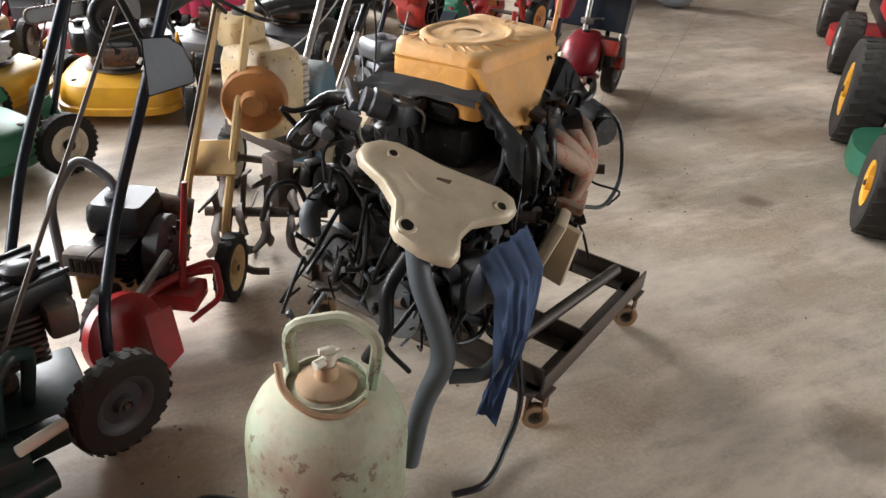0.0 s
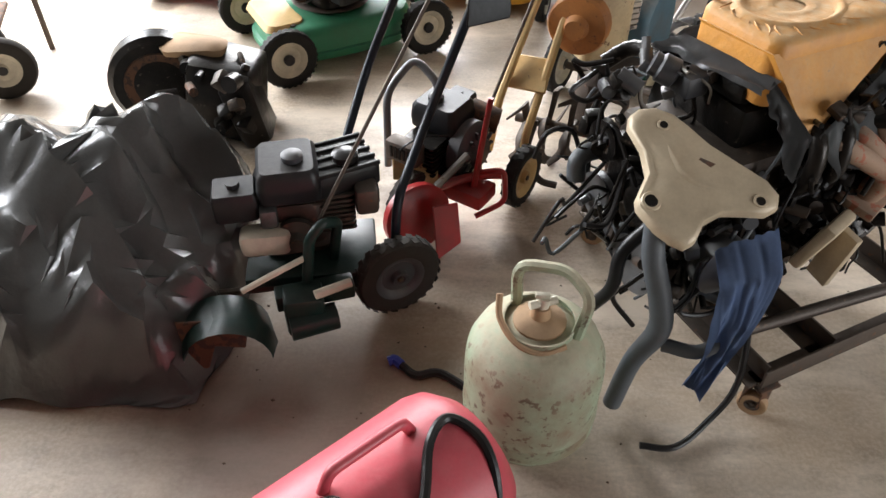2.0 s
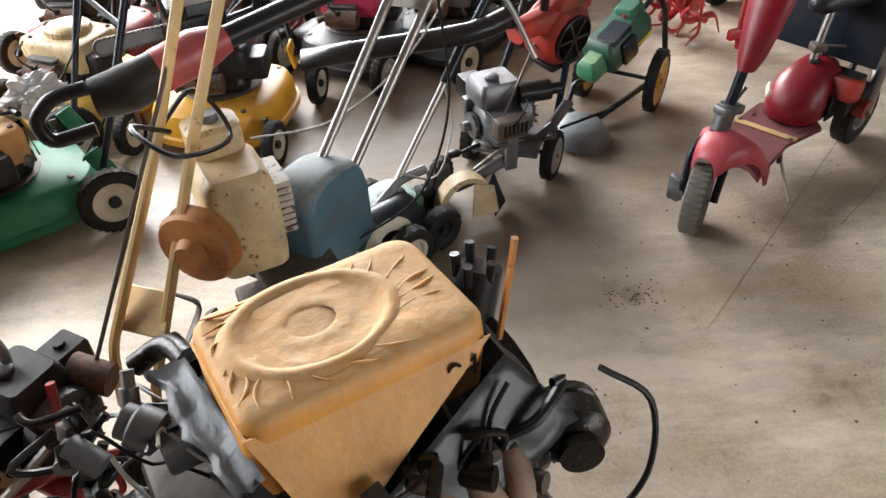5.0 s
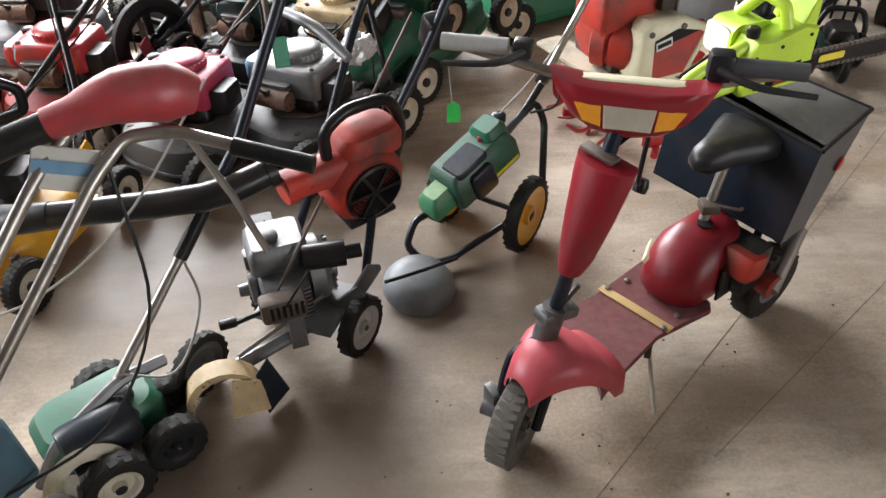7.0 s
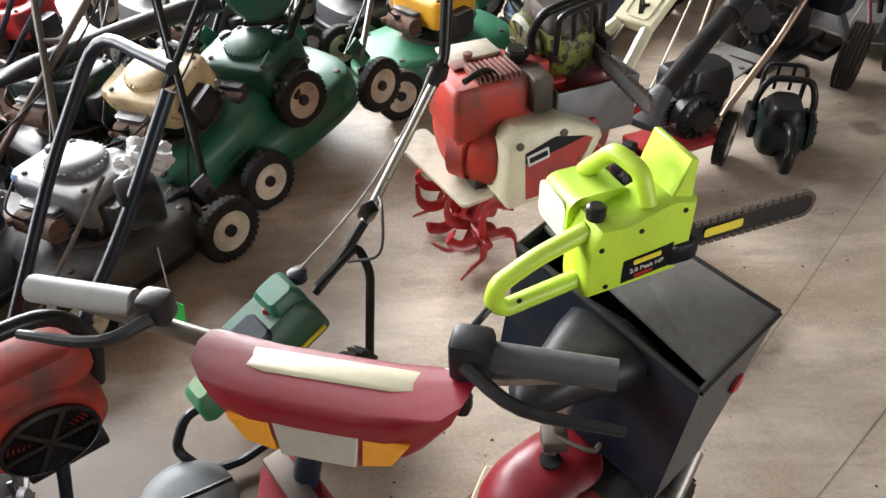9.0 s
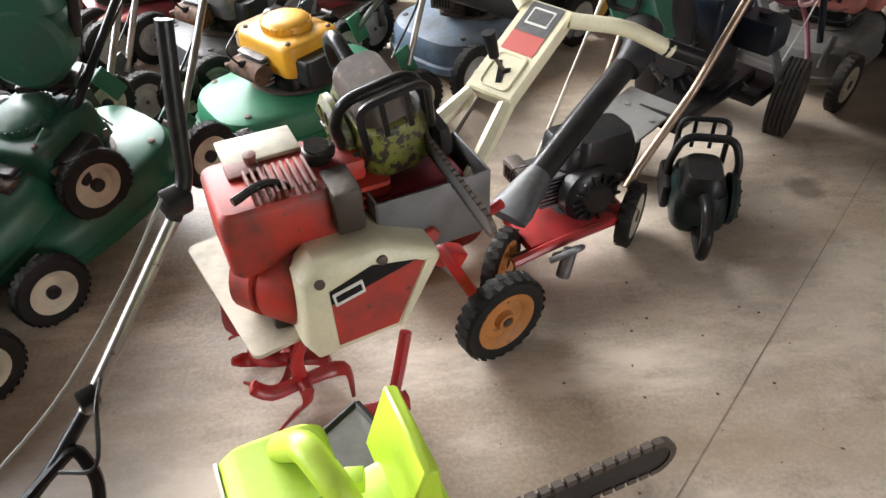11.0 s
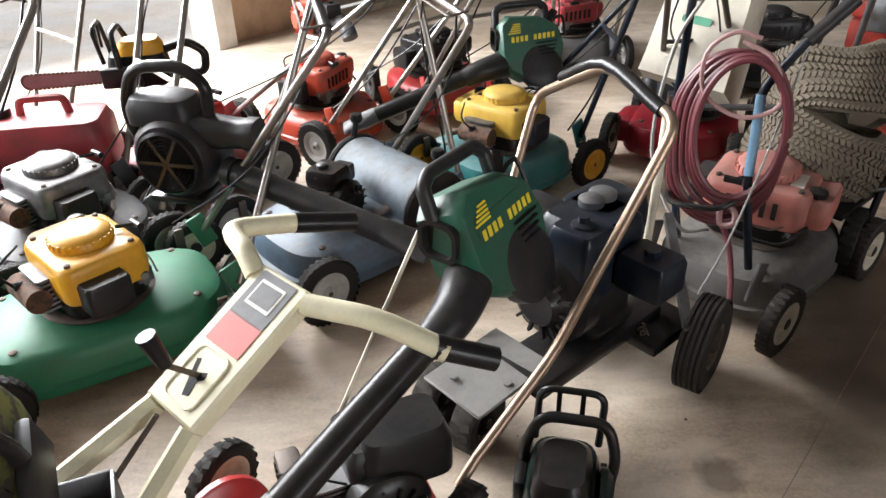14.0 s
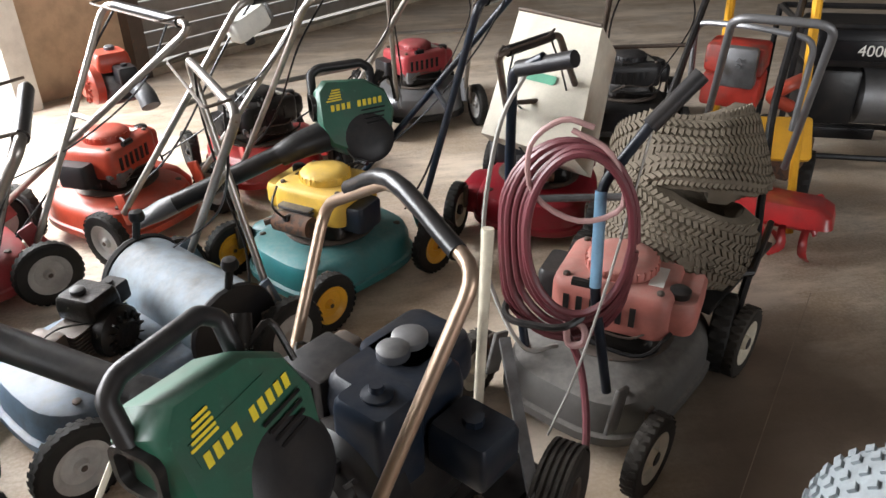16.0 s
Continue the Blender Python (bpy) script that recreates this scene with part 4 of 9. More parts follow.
def car_engine():
    rng = random.Random(4)
    ob = thing("car_engine", "oily black car engine with hoses on a steel stand", "engine", pose(1.63, 2.5, 0, 0, 0, 28.6))
    # block, head, sump
    part("engine_block", roughen(box((0.0, 0.03, 0.44), (0.5, 0.30, 0.3), 0.02), 0.004), OILY_R, ob)
    for i in range(5):
        part("block_rib", roughen(box((-0.2 + 0.1 * i, -0.125, 0.43), (0.03, 0.03, 0.26), 0.006), 0.003), OILY_R, ob)
    for i in range(4):
        part("core_plug", cyl((-0.17 + 0.115 * i, -0.11, 0.4), (-0.17 + 0.115 * i, -0.15, 0.4), 0.03, seg=12), OILY_R, ob)
    part("sump", roughen(stack(rrect(0.46, 0.28, 0.15), [(0.21, 0.6, 0.8, 0.02, 0.03), (0.23, 0.7, 0.9, 0.02, 0.03), (0.3, 1, 1, 0, 0.03), (0.31, 1.04, 1.06, 0, 0.03)]), 0.003), OILY, ob)
    part("cylinder_head", roughen(box((0.055, 0.06, 0.63), (0.37, 0.25, 0.1), 0.015), 0.003), OILY, ob)
    part("valve_cover", box((0.05, 0.05, 0.705), (0.38, 0.2, 0.05), 0.02), OILY, ob)
    # timing side, pulleys and belt
    part("timing_cover", roughen(box((-0.27, 0.0, 0.405), (0.05, 0.3, 0.31), 0.03), 0.004), OILY, ob)
    for y, z, r in ((-0.05, 0.32, 0.075), (0.12, 0.40, 0.06), (-0.02, 0.47, 0.045), (0.13, 0.55, 0.05)):
        part("pulley", lathe([(0.01, 0), (r * 0.5, 0.002), (r, 0.004), (r * 0.86, 0.014), (r, 0.024), (r * 0.7, 0.026), (r * 0.3, 0.016), (0, 0.02)], (-0.305, y, z), (-1, 0, 0), 24), GREY if r > 0.055 else OILY, ob)
    part("drive_belt", bent([(-0.318, -0.13, 0.32), (-0.318, -0.04, 0.24), (-0.318, 0.17, 0.36), (-0.318, 0.19, 0.56), (-0.318, 0.1, 0.6), (-0.318, -0.13, 0.36), (-0.318, -0.13, 0.32)], 0.006, 6, 0.4), CABLE, ob)
    part("water_pump", roughen(lathe([(0.06, 0), (0.07, 0.02), (0.07, 0.05), (0.035, 0.07), (0.03, 0.1), (0, 0.1)], (-0.22, -0.16, 0.40), (0, -1, 0), 18), 0.003), GREY, ob, "grey cast water pump")
    part("alternator", lathe([(0.03, 0), (0.056, 0.012), (0.058, 0.03), (0.052, 0.035), (0.058, 0.04), (0.058, 0.08), (0.045, 0.095), (0.02, 0.1), (0.035, 0.104), (0.035, 0.12), (0, 0.12)], (0.37, -0.1, 0.58), (-0.4, -0.9, 0.1), 22), OILY, ob)
    part("alternator_grille", bm_join(*[box((0.37 + 0.05 * math.cos(a) - 0.025, -0.15, 0.58 + 0.05 * math.sin(a)), (0.012, 0.04, 0.012), 0.002) for a in np.linspace(0, 5.8, 10)]), ALU, ob)["kind"] = "stuff"
    part("rear_housing", roughen(lathe([(0.12, 0), (0.16, 0.03), (0.17, 0.1), (0.08, 0.13), (0, 0.13)], (0.25, 0.05, 0.48), (1, 0, 0), 22), 0.006), OILY, ob)
    part("distributor", bm_join(cyl((0.32, 0.1, 0.62), (0.36, 0.12, 0.72), 0.045, 0.04, 16), *[cyl((0.345 + 0.03 * math.cos(a), 0.115 + 0.03 * math.sin(a), 0.71), (0.35 + 0.035 * math.cos(a), 0.12 + 0.035 * math.sin(a), 0.75), 0.009, seg=8) for a in np.linspace(0, 5, 5)]), BLACK, ob)
    part("dipstick", tube([(0.3, -0.02, 0.7), (0.31, -0.03, 0.85), (0.315, -0.03, 0.9)], 0.006, 6), ORHUB, ob)
    # exhaust manifold
    for i in range(4):
        x = 0.00 + 0.06 * i
        part("manifold_runner", tube([(x + 0.02, -0.12, 0.64), (x + 0.03, -0.19, 0.63), (0.15 + 0.012 * i, -0.23, 0.55), (0.17, -0.2, 0.47)], [0.02, 0.023, 0.024, 0.03], 12), MANIF, ob, "pale rusty exhaust runner")
    part("manifold_flange", roughen(box((0.17, -0.2, 0.46), (0.12, 0.09, 0.022), 0.005, (12, 0, 20)), 0.001), MANIF, ob)
    part("gearbox_bracket", roughen(bm_join(box((0.02, -0.24, 0.42), (0.13, 0.03, 0.13), 0.01, (20, 8, 20)), box((0.07, -0.25, 0.36), (0.02, 0.06, 0.16), 0.004, (10, 0, 0))), 0.002), BRACKET, ob)
    # intake pipes and throttle
    part("intake_pipe", tube([(-0.12, 0.17, 0.68), (-0.14, 0.3, 0.66), (-0.2, 0.33, 0.62)], 0.02, 14), OILY, ob)
    part("throttle_body", bm_join(lathe([(0.022, 0), (0.032, 0.005), (0.032, 0.04), (0.026, 0.045), (0.026, 0.06)], (-0.2, 0.08, 0.71), (-0.6, 0.6, 0.3), 18), box((-0.18, 0.06, 0.7), (0.06, 0.06, 0.05), 0.008)), GREY_D, ob)
    for i in range(4):
        x = -0.17 + 0.075 * i
        if i > 1:
            part("intake_runner", tube([(x, -0.1, 0.66), (x - 0.02, -0.18, 0.66), (x - 0.03, -0.2, 0.58), (x - 0.02, -0.15, 0.5)], 0.018, 10), OILY, ob)
        part("ignition_lead", tube([(x + 0.1, -0.06, 0.72), (x + 0.09, -0.13, 0.7), (x + 0.075, -0.15, 0.63), (x + 0.06, -0.14, 0.56)], 0.0035, 6), HOSE, ob)
    # big radiator hose that hangs to the floor
    big = local(ob, (1.36, 2.19, 0.545), (1.365, 2.165, 0.47), (1.395, 2.14, 0.37), (1.405, 2.125, 0.29), (1.365, 2.12, 0.19), (1.345, 2.125, 0.03))
    part("radiator_hose", tube(big, [0.022, 0.024, 0.025, 0.026, 0.022, 0.022], 14, 5), HOSE, ob, "thick grey radiator hose")
    second = local(ob, (1.36, 2.22, 0.5), (1.31, 2.2, 0.44), (1.3, 2.18, 0.36), (1.27, 2.2, 0.28))
    part("coolant_hose", tube(second, 0.015, 12, 5), CABLE, ob)
    third = local(ob, (1.55, 2.18, 0.46), (1.57, 2.12, 0.36), (1.5, 2.09, 0.27), (1.42, 2.12, 0.25))
    part("coolant_hose", tube(third, 0.016, 12, 5), HOSE, ob)
    left = local(ob, (1.40, 2.50, 0.5), (1.30, 2.50, 0.5), (1.235, 2.46, 0.5), (1.23, 2.44, 0.45))
    part("open_pipe", tube(left, 0.022, 12, 5), HOSE, ob)
    part("floor_cable", tube(local(ob, (1.62, 2.2, 0.3), (1.62, 2.13, 0.12), (1.56, 2.08, 0.03), (1.48, 2.02, 0.012), (1.4, 2.02, 0.012)), 0.008, 8, 5), CABLE, ob)
    part("side_cable", tube(local(ob, (2.07, 2.62, 0.62), (2.16, 2.6, 0.55), (2.16, 2.55, 0.42), (2.08, 2.5, 0.36), (1.98, 2.48, 0.38)), 0.006, 8, 5), CABLE, ob)
    # clutter of small hoses, wires, clips and brackets round the block
    for i in range(110):
        a = Vector((rng.uniform(-0.31, 0.27), -0.14 - rng.uniform(0, 0.06), rng.uniform(0.28, 0.7))) if i % 3 else Vector((-0.31 - rng.uniform(0, 0.05), rng.uniform(-0.16, 0.24), rng.uniform(0.25, 0.7)))
        pts = [a]
        for _ in range(3):
            q = pts[-1] + Vector((rng.uniform(-0.08, 0.08), rng.uniform(-0.03, 0.03), rng.uniform(-0.12, 0.07)))
            q.z = max(0.2, q.z)
            pts.append(q)
        size, mat = rng.choice([0.003, 0.004, 0.005, 0.006, 0.009]), rng.choice([HOSE, CABLE, CABLE, OILY, OILY, OILY])
        if under_bracket(ob, pts):
            part("small_hose", tube(pts, size, 8, 4), mat, ob)
    for i in range(190):
        a = Vector((rng.uniform(-0.3, 0.27), -0.135 - rng.uniform(0, 0.04), rng.uniform(0.27, 0.72))) if i % 3 else Vector((-0.3 - rng.uniform(0, 0.02), rng.uniform(-0.15, 0.22), rng.uniform(0.26, 0.72)))
        s = [rng.uniform(0.012, 0.042) for _ in range(3)]
        bm = box(a, s, 0.004, [rng.uniform(-30, 30) for _ in range(3)]) if i % 2 else cyl(a, a + Vector((rng.uniform(-0.04, 0.04), -0.04, rng.uniform(-0.03, 0.03))), s[0] * 0.45, seg=10)
        mat = rng.choice([OILY, OILY, OILY, OILY_R, GREY_D, STEEL])
        if under_bracket(ob, [a]):
            part("engine_fitting", bm, mat, ob)
    return ob


def bracket_plate():
    m = BRACKET_POSE
    ob = thing("engine_bracket", "pale pressed-steel bracket plate lying on the engine", "bracket", m)
    k = 0.00099
    outl = [(-26, 172), (-20, 200), (0, 216), (35, 220), (70, 206), (98, 180), (140, 134), (195, 92), (252, 50), (270, 20), (262, -10), (235, -24), (190, -22), (145, -22), (105, -44), (82, -85), (60, -96), (35, -84), (5, -58), (-26, -14), (-26, 8), (2, 63), (-4, 120)]
    out = [(x * k, y * k) for x, y in outl]
    bm = bmesh.new()
    ctr = bm.verts.new((0.062, 0.05, 0.012))
    loops = []
    for sc, z in ((0.45, 0.012), (0.72, 0.004), (0.86, 0.006), (0.96, 0.004), (1.0, -0.004), (1.01, -0.02)):
        loops.append([bm.verts.new((0.062 + (x - 0.062) * sc, 0.05 + (y - 0.05) * sc, z)) for x, y in out])
    n_out = len(out)
    for i in range(n_out):
        bm.faces.new((ctr, loops[0][i], loops[0][(i + 1) % n_out]))
        for p, q in zip(loops, loops[1:]):
            bm.faces.new((p[i], q[i], q[(i + 1) % n_out], p[(i + 1) % n_out]))
    bmesh.ops.recalc_face_normals(bm, faces=bm.faces[:])
    bmesh.ops.solidify(bm, geom=bm.faces[:], thickness=0.002)
    plate_ob = part("plate", bm, BRACKET, ob, "", 50)
    part("pressed_rib", tube([(0.035, 0.15, 0.002), (0.05, 0.09, 0.006), (0.08, 0.04, 0.006), (0.17, 0.01, 0.002)], [0.008, 0.014, 0.014, 0.008], 12, 4, 0.4), BRACKET, plate_ob, "", 60)
    part("rust_streak", roughen(plate([(-0.02, -0.006), (0.012, -0.008), (0.02, 0.004), (-0.012, 0.007)], 0.002, pose(0.12, 0.085, 0.0085, 0, 0, -20), 0), 0.0008), RUST, plate_ob, "orange rust streak")
    for x, y, r in ((0.0, 0.0, 0.014), (0.222, 0.002, 0.01), (0.045, 0.172, 0.009), (0.062, -0.012, 0.012)):
        part("hole_rim", bm_join(lathe([(r * 1.7, 0.001), (r * 1.35, 0.008), (r, 0.008), (r * 0.9, 0.003)], (x, y, 0.0), seg=20, caps=False)), BRACKET, plate_ob)
        part("hole", lathe([(r, 0.0065), (r, 0.007), (0, 0.007)], (x, y, 0), seg=16), OILY, plate_ob)
    return ob


def cloth_rag():
    ob = thing("cloth_rag", "blue cloth rag hanging off the engine", "rag", pose(1.52, 2.14, 0.15, 0, 0, 10))
    bm = bmesh.new()
    nx, nz = 34, 40
    grid = []
    for j in range(nz + 1):
        v = j / nz
        w = 0.115 - 0.055 * v + 0.015 * math.sin(v * 5)
        row = []
        for i in range(nx + 1):
            u = i / nx - 0.5
            z = 0.375 * (1 - v) + 0.005 + 0.05 * (u + 0.2) * (1 - v) - 0.09 * max(0, u) * v
            fold = 0.03 * noise.noise(Vector((u * 3.4 + 0.8 * v, v * 1.1, 1))) + 0.014 * noise.noise(Vector((u * 9 - 1.5 * v, v * 2.2, 4))) + 0.006 * noise.noise(Vector((u * 18, v * 8, 7)))
            row.append(bm.verts.new((u * w + 0.01 - 0.03 * v + 0.012 * math.sin(4 * v), -0.055 + 0.06 * max(0, 0.14 - v) * 7 + fold * (0.5 + 0.7 * v), z + 0.012 * noise.noise(Vector((u * 7, 2, 9))))))
        grid.append(row)
    for a, b in zip(grid, grid[1:]):
        for i in range(nx):
            bm.faces.new((a[i], a[i + 1], b[i + 1], b[i]))
    bmesh.ops.solidify(bm, geom=bm.faces[:], thickness=0.004)
    part("cloth", bm, RAG, ob, "", 80)
    return ob


def seat_cover():
    """Boxy mustard vinyl cover with black skirts, lying over the engine."""
    ob = thing("vinyl_cover", "mustard vinyl box cushion cover with torn black skirt over the engine", "cover", pose(1.665, 2.555, 0.0, 0, 0, 28.6))
    outl = rrect(0.36, 0.235, 0.14, 5)
    top = stack(outl, [(0.70, 1.0, 1.0), (0.72, 1.0, 1.0), (0.79, 1.0, 1.0), (0.822, 0.985, 0.975), (0.832, 0.95, 0.93), (0.837, 0.9, 0.86), (0.836, 0.76, 0.74), (0.838, 0.62, 0.6), (0.837, 0.45, 0.45), (0.838, 0.2, 0.2), (0.838, 0.05, 0.06)])
    for v in top.verts:
        w = noise.noise(v.co * 14)
        v.co += Vector((0.006 * noise.noise(v.co * 9), 0.006 * noise.noise(v.co * 8 + Vector((3, 0, 0))), 0.01 * w))
    part("cushion", top, LEATHER, ob, "dusty mustard vinyl, creased on top", 70)
    ring = lathe([(0.03, -0.001), (0.036, 0.001), (0.05, 0.0), (0.082, -0.002), (0.09, 0.003), (0.096, 0.005), (0.102, 0.003), (0.112, -0.003)], seg=44, caps=False)
    ring.transform(pose(-0.03, 0.01, 0.8395) @ Matrix.Diagonal((1.2, 0.9, 1, 1)))
    part("pressed_ring", roughen(ring, 0.0015), LEATHER, ob, "dusty ring pressed into the vinyl", 70)
    for k in range(22):
        a = -0.2 + k * 0.29 + 0.1 * math.sin(k * 7)
        p0 = Vector((-0.03 + 0.12 * math.cos(a), 0.01 + 0.09 * math.sin(a), 0.839))
        p1 = Vector((max(-0.165, min(0.165, -0.03 + 0.19 * math.cos(a + 0.25))), max(-0.1, min(0.1, 0.01 + 0.13 * math.sin(a + 0.25))), 0.836))
        part("crease", tube([p0, p0.lerp(p1, 0.5) + Vector((0.006 * math.sin(k * 3), 0.006 * math.cos(k * 5), 0.001)), p1], [0.001, 0.0024, 0.0008], 6, 3), LEATHER, ob)
    # hanging point on the near corner
    tip = local(ob, (1.66, 2.315, 0.655))
    bm = bmesh.new()
    n = 12
    for a, b in ((Vector((-0.178, -0.108, 0.812)), Vector((0.18, -0.117, 0.80))), (Vector((-0.18, 0.105, 0.80)), Vector((-0.178, -0.108, 0.812)))):
        rows = []
        for j in range(n + 1):
            t = j / n
            l, r = a.lerp(tip, t), b.lerp(tip, t)
            rows.append([bm.verts.new(l.lerp(r, i / n) + 0.006 * t * (1 - t) * Vector(noise.noise_vector(Vector((i * 0.4, j * 0.3, 4.0 + b.x))))) for i in range(n + 1)])
        for p, q in zip(rows, rows[1:]):
            for i in range(n):
                bm.faces.new((p[i], p[i + 1], q[i + 1], q[i]))
    bmesh.ops.remove_doubles(bm, verts=bm.verts[:], dist=0.0006)
    bmesh.ops.recalc_face_normals(bm, faces=bm.faces[:])
    bmesh.ops.solidify(bm, geom=bm.faces[:], thickness=-0.004)
    part("corner_flap", bm, LEATHER, ob, "", 70)

    def skirt(p, q, p2, q2, seed):
        bmk = bmesh.new()
        rows2 = []
        for j in range(9):
            t = j / 8
            rows2.append([bmk.verts.new(Vector(p).lerp(Vector(q), i / 16).lerp(Vector(p2).lerp(Vector(q2), i / 16), t) + t * 0.02 * Vector(noise.noise_vector(Vector((i * 0.35 + seed, j * 0.3, seed))))) for i in range(17)])
        for r1, r2 in zip(rows2, rows2[1:]):
            for i in range(16):
                bmk.faces.new((r1[i], r1[i + 1], r2[i + 1], r2[i]))
        bmesh.ops.solidify(bmk, geom=bmk.faces[:], thickness=0.003)
        part("skirt", bmk, VINYL, ob, "torn black vinyl skirt", 80)

    skirt((-0.19, 0.125, 0.76), (-0.17, -0.14, 0.77), (-0.25, 0.15, 0.73), (-0.205, -0.13, 0.745), 1)
    skirt((-0.18, -0.13, 0.77), tip + Vector((-0.008, -0.012, 0.02)), (-0.195, -0.14, 0.735), tip + Vector((-0.05, -0.03, -0.06)), 2)
    skirt(tip + Vector((0.008, -0.012, 0.02)), (0.19, -0.135, 0.77), tip + Vector((0.06, -0.05, -0.085)), (0.28, -0.21, 0.645), 3)
    skirt((0.19, -0.135, 0.77), (0.2, 0.12, 0.77), (0.26, -0.18, 0.66), (0.25, 0.15, 0.66), 4)
    skirt((0.19, 0.128, 0.77), (-0.19, 0.128, 0.77), (0.22, 0.19, 0.67), (-0.22, 0.19, 0.68), 5)
    text_mesh("94", 0.055, facing((0.125, -0.129, 0.77), (0, -1, 0.03), (1, 0, 0)), LABEL_B, ob, "marker_number")
    return ob


def gas_cylinder():
    ob = thing("gas_cylinder", "dusty pale green gas cylinder with scuffed rusty lower half", "gas cylinder", pose(1.14, 2.065, 0, 0, 0, 0))
    R = 0.15
    prof = [(R * 0.72, 0.0), (R * 0.74, 0.004), (R * 0.74, 0.03), (R * 0.9, 0.045), (R, 0.075), (R * 1.0, 0.11), (R * 1.012, 0.113), (R * 1.012, 0.119), (R, 0.122), (R, 0.25), (R * 0.97, 0.285), (R * 0.86, 0.322), (R * 0.66, 0.35), (R * 0.36, 0.366), (0.03, 0.37), (0, 0.371)]
    part("body", lathe(prof, seg=40), TANK, ob)
    part("valve_boss", lathe([(0.055, 0.362), (0.055, 0.372), (0.04, 0.38), (0.022, 0.385), (0.018, 0.41), (0, 0.412)], seg=18), BROWN, ob)
    part("valve", bm_join(cyl((0, 0, 0.39), (0.005, 0, 0.435), 0.013, seg=10), cyl((-0.025, -0.01, 0.42), (0.03, 0.01, 0.42), 0.009, seg=8), box((0, 0, 0.44), (0.03, 0.012, 0.012), 0.003)), CREAMW, ob)
    part("collar_ring", lathe([(0.072, 0.352), (0.076, 0.352), (0.076, 0.372), (0.072, 0.372)], seg=28, caps=False), TANK, ob)
    part("carry_handle", bent([(-0.045, 0.055, 0.355), (-0.05, 0.075, 0.455), (0.05, 0.045, 0.47), (0.095, -0.01, 0.445), (0.075, -0.03, 0.355)], 0.0125, 8, 0.35), TANK, ob)
    part("guard_hoop", tube([(-0.085, 0.01, 0.43), (-0.082, -0.02, 0.39), (-0.05, -0.06, 0.365), (0.0, -0.078, 0.355), (0.05, -0.06, 0.36)], 0.007, 8, 5), BROWN, ob)
    return ob


def air_tank():
    a, b = Vector((0.60, 1.47, 0.21)), Vector((0.985, 1.835, 0.21))
    d = (b - a).normalized()
    ob = thing("air_tank", "red portable air tank with gauge, carry handle and black hose", "air tank", pose(0.8, 1.65, 0, 0, 0, math.degrees(math.atan2(d.y, d.x))))
    L, R = (b - a).length / 2, 0.165
    prof = [(0.0, -L - 0.055), (R * 0.4, -L - 0.05), (R * 0.75, -L - 0.03), (R * 0.95, -L + 0.005), (R, -L + 0.04), (R, L - 0.04), (R * 0.95, L - 0.005), (R * 0.75, L + 0.03), (R * 0.4, L + 0.05), (0, L + 0.055)]
    part("tank", lathe(prof, (0, 0, 0.205), (1, 0, 0), 40), PINK_R, ob)
    for x in (-0.17, 0.17):
        part("foot", bm_join(box((x, 0.09, 0.025), (0.05, 0.02, 0.05), 0.004), box((x, -0.09, 0.025), (0.05, 0.02, 0.05), 0.004), box((x, 0, 0.04), (0.05, 0.18, 0.01), 0.002)), RED_P, ob)
    part("carry_handle", bent([(-0.02, 0.03, 0.36), (0.0, 0.03, 0.405), (0.15, 0.03, 0.405), (0.17, 0.03, 0.36)], 0.011, 10, 0.3), PINK_R, ob)
    part("gauge", lathe([(0.02, 0), (0.03, 0.002), (0.032, 0.006), (0.032, 0.026), (0.028, 0.03), (0.0, 0.028)], (-0.04, -0.02, 0.365), (0.3, -0.35, 0.9), 24), BLACK, ob)
    part("dial", lathe([(0.026, 0), (0.0, 0.0015)], (-0.031, -0.0305, 0.3925), (0.3, -0.35, 0.9), 24), LABEL_W, ob)
    part("valve", bm_join(cyl((-0.07, -0.01, 0.32), (-0.07, -0.01, 0.36), 0.012, seg=8), cyl((-0.09, -0.01, 0.345), (-0.045, -0.015, 0.345), 0.009, seg=8), box((-0.09, -0.01, 0.36), (0.03, 0.012, 0.01), 0.002)), ORHUB, ob)
    part("air_hose", tube([(0.0, -0.15, 0.29), (0.1, -0.09, 0.355), (0.17, -0.02, 0.38), (0.23, 0.0, 0.378), (0.255, -0.06, 0.36), (0.24, -0.12, 0.31), (0.2, -0.165, 0.22), (0.14, -0.175, 0.12), (0.02, -0.18, 0.05)], 0.0095, 8, 6), CABLE, ob)
    return ob


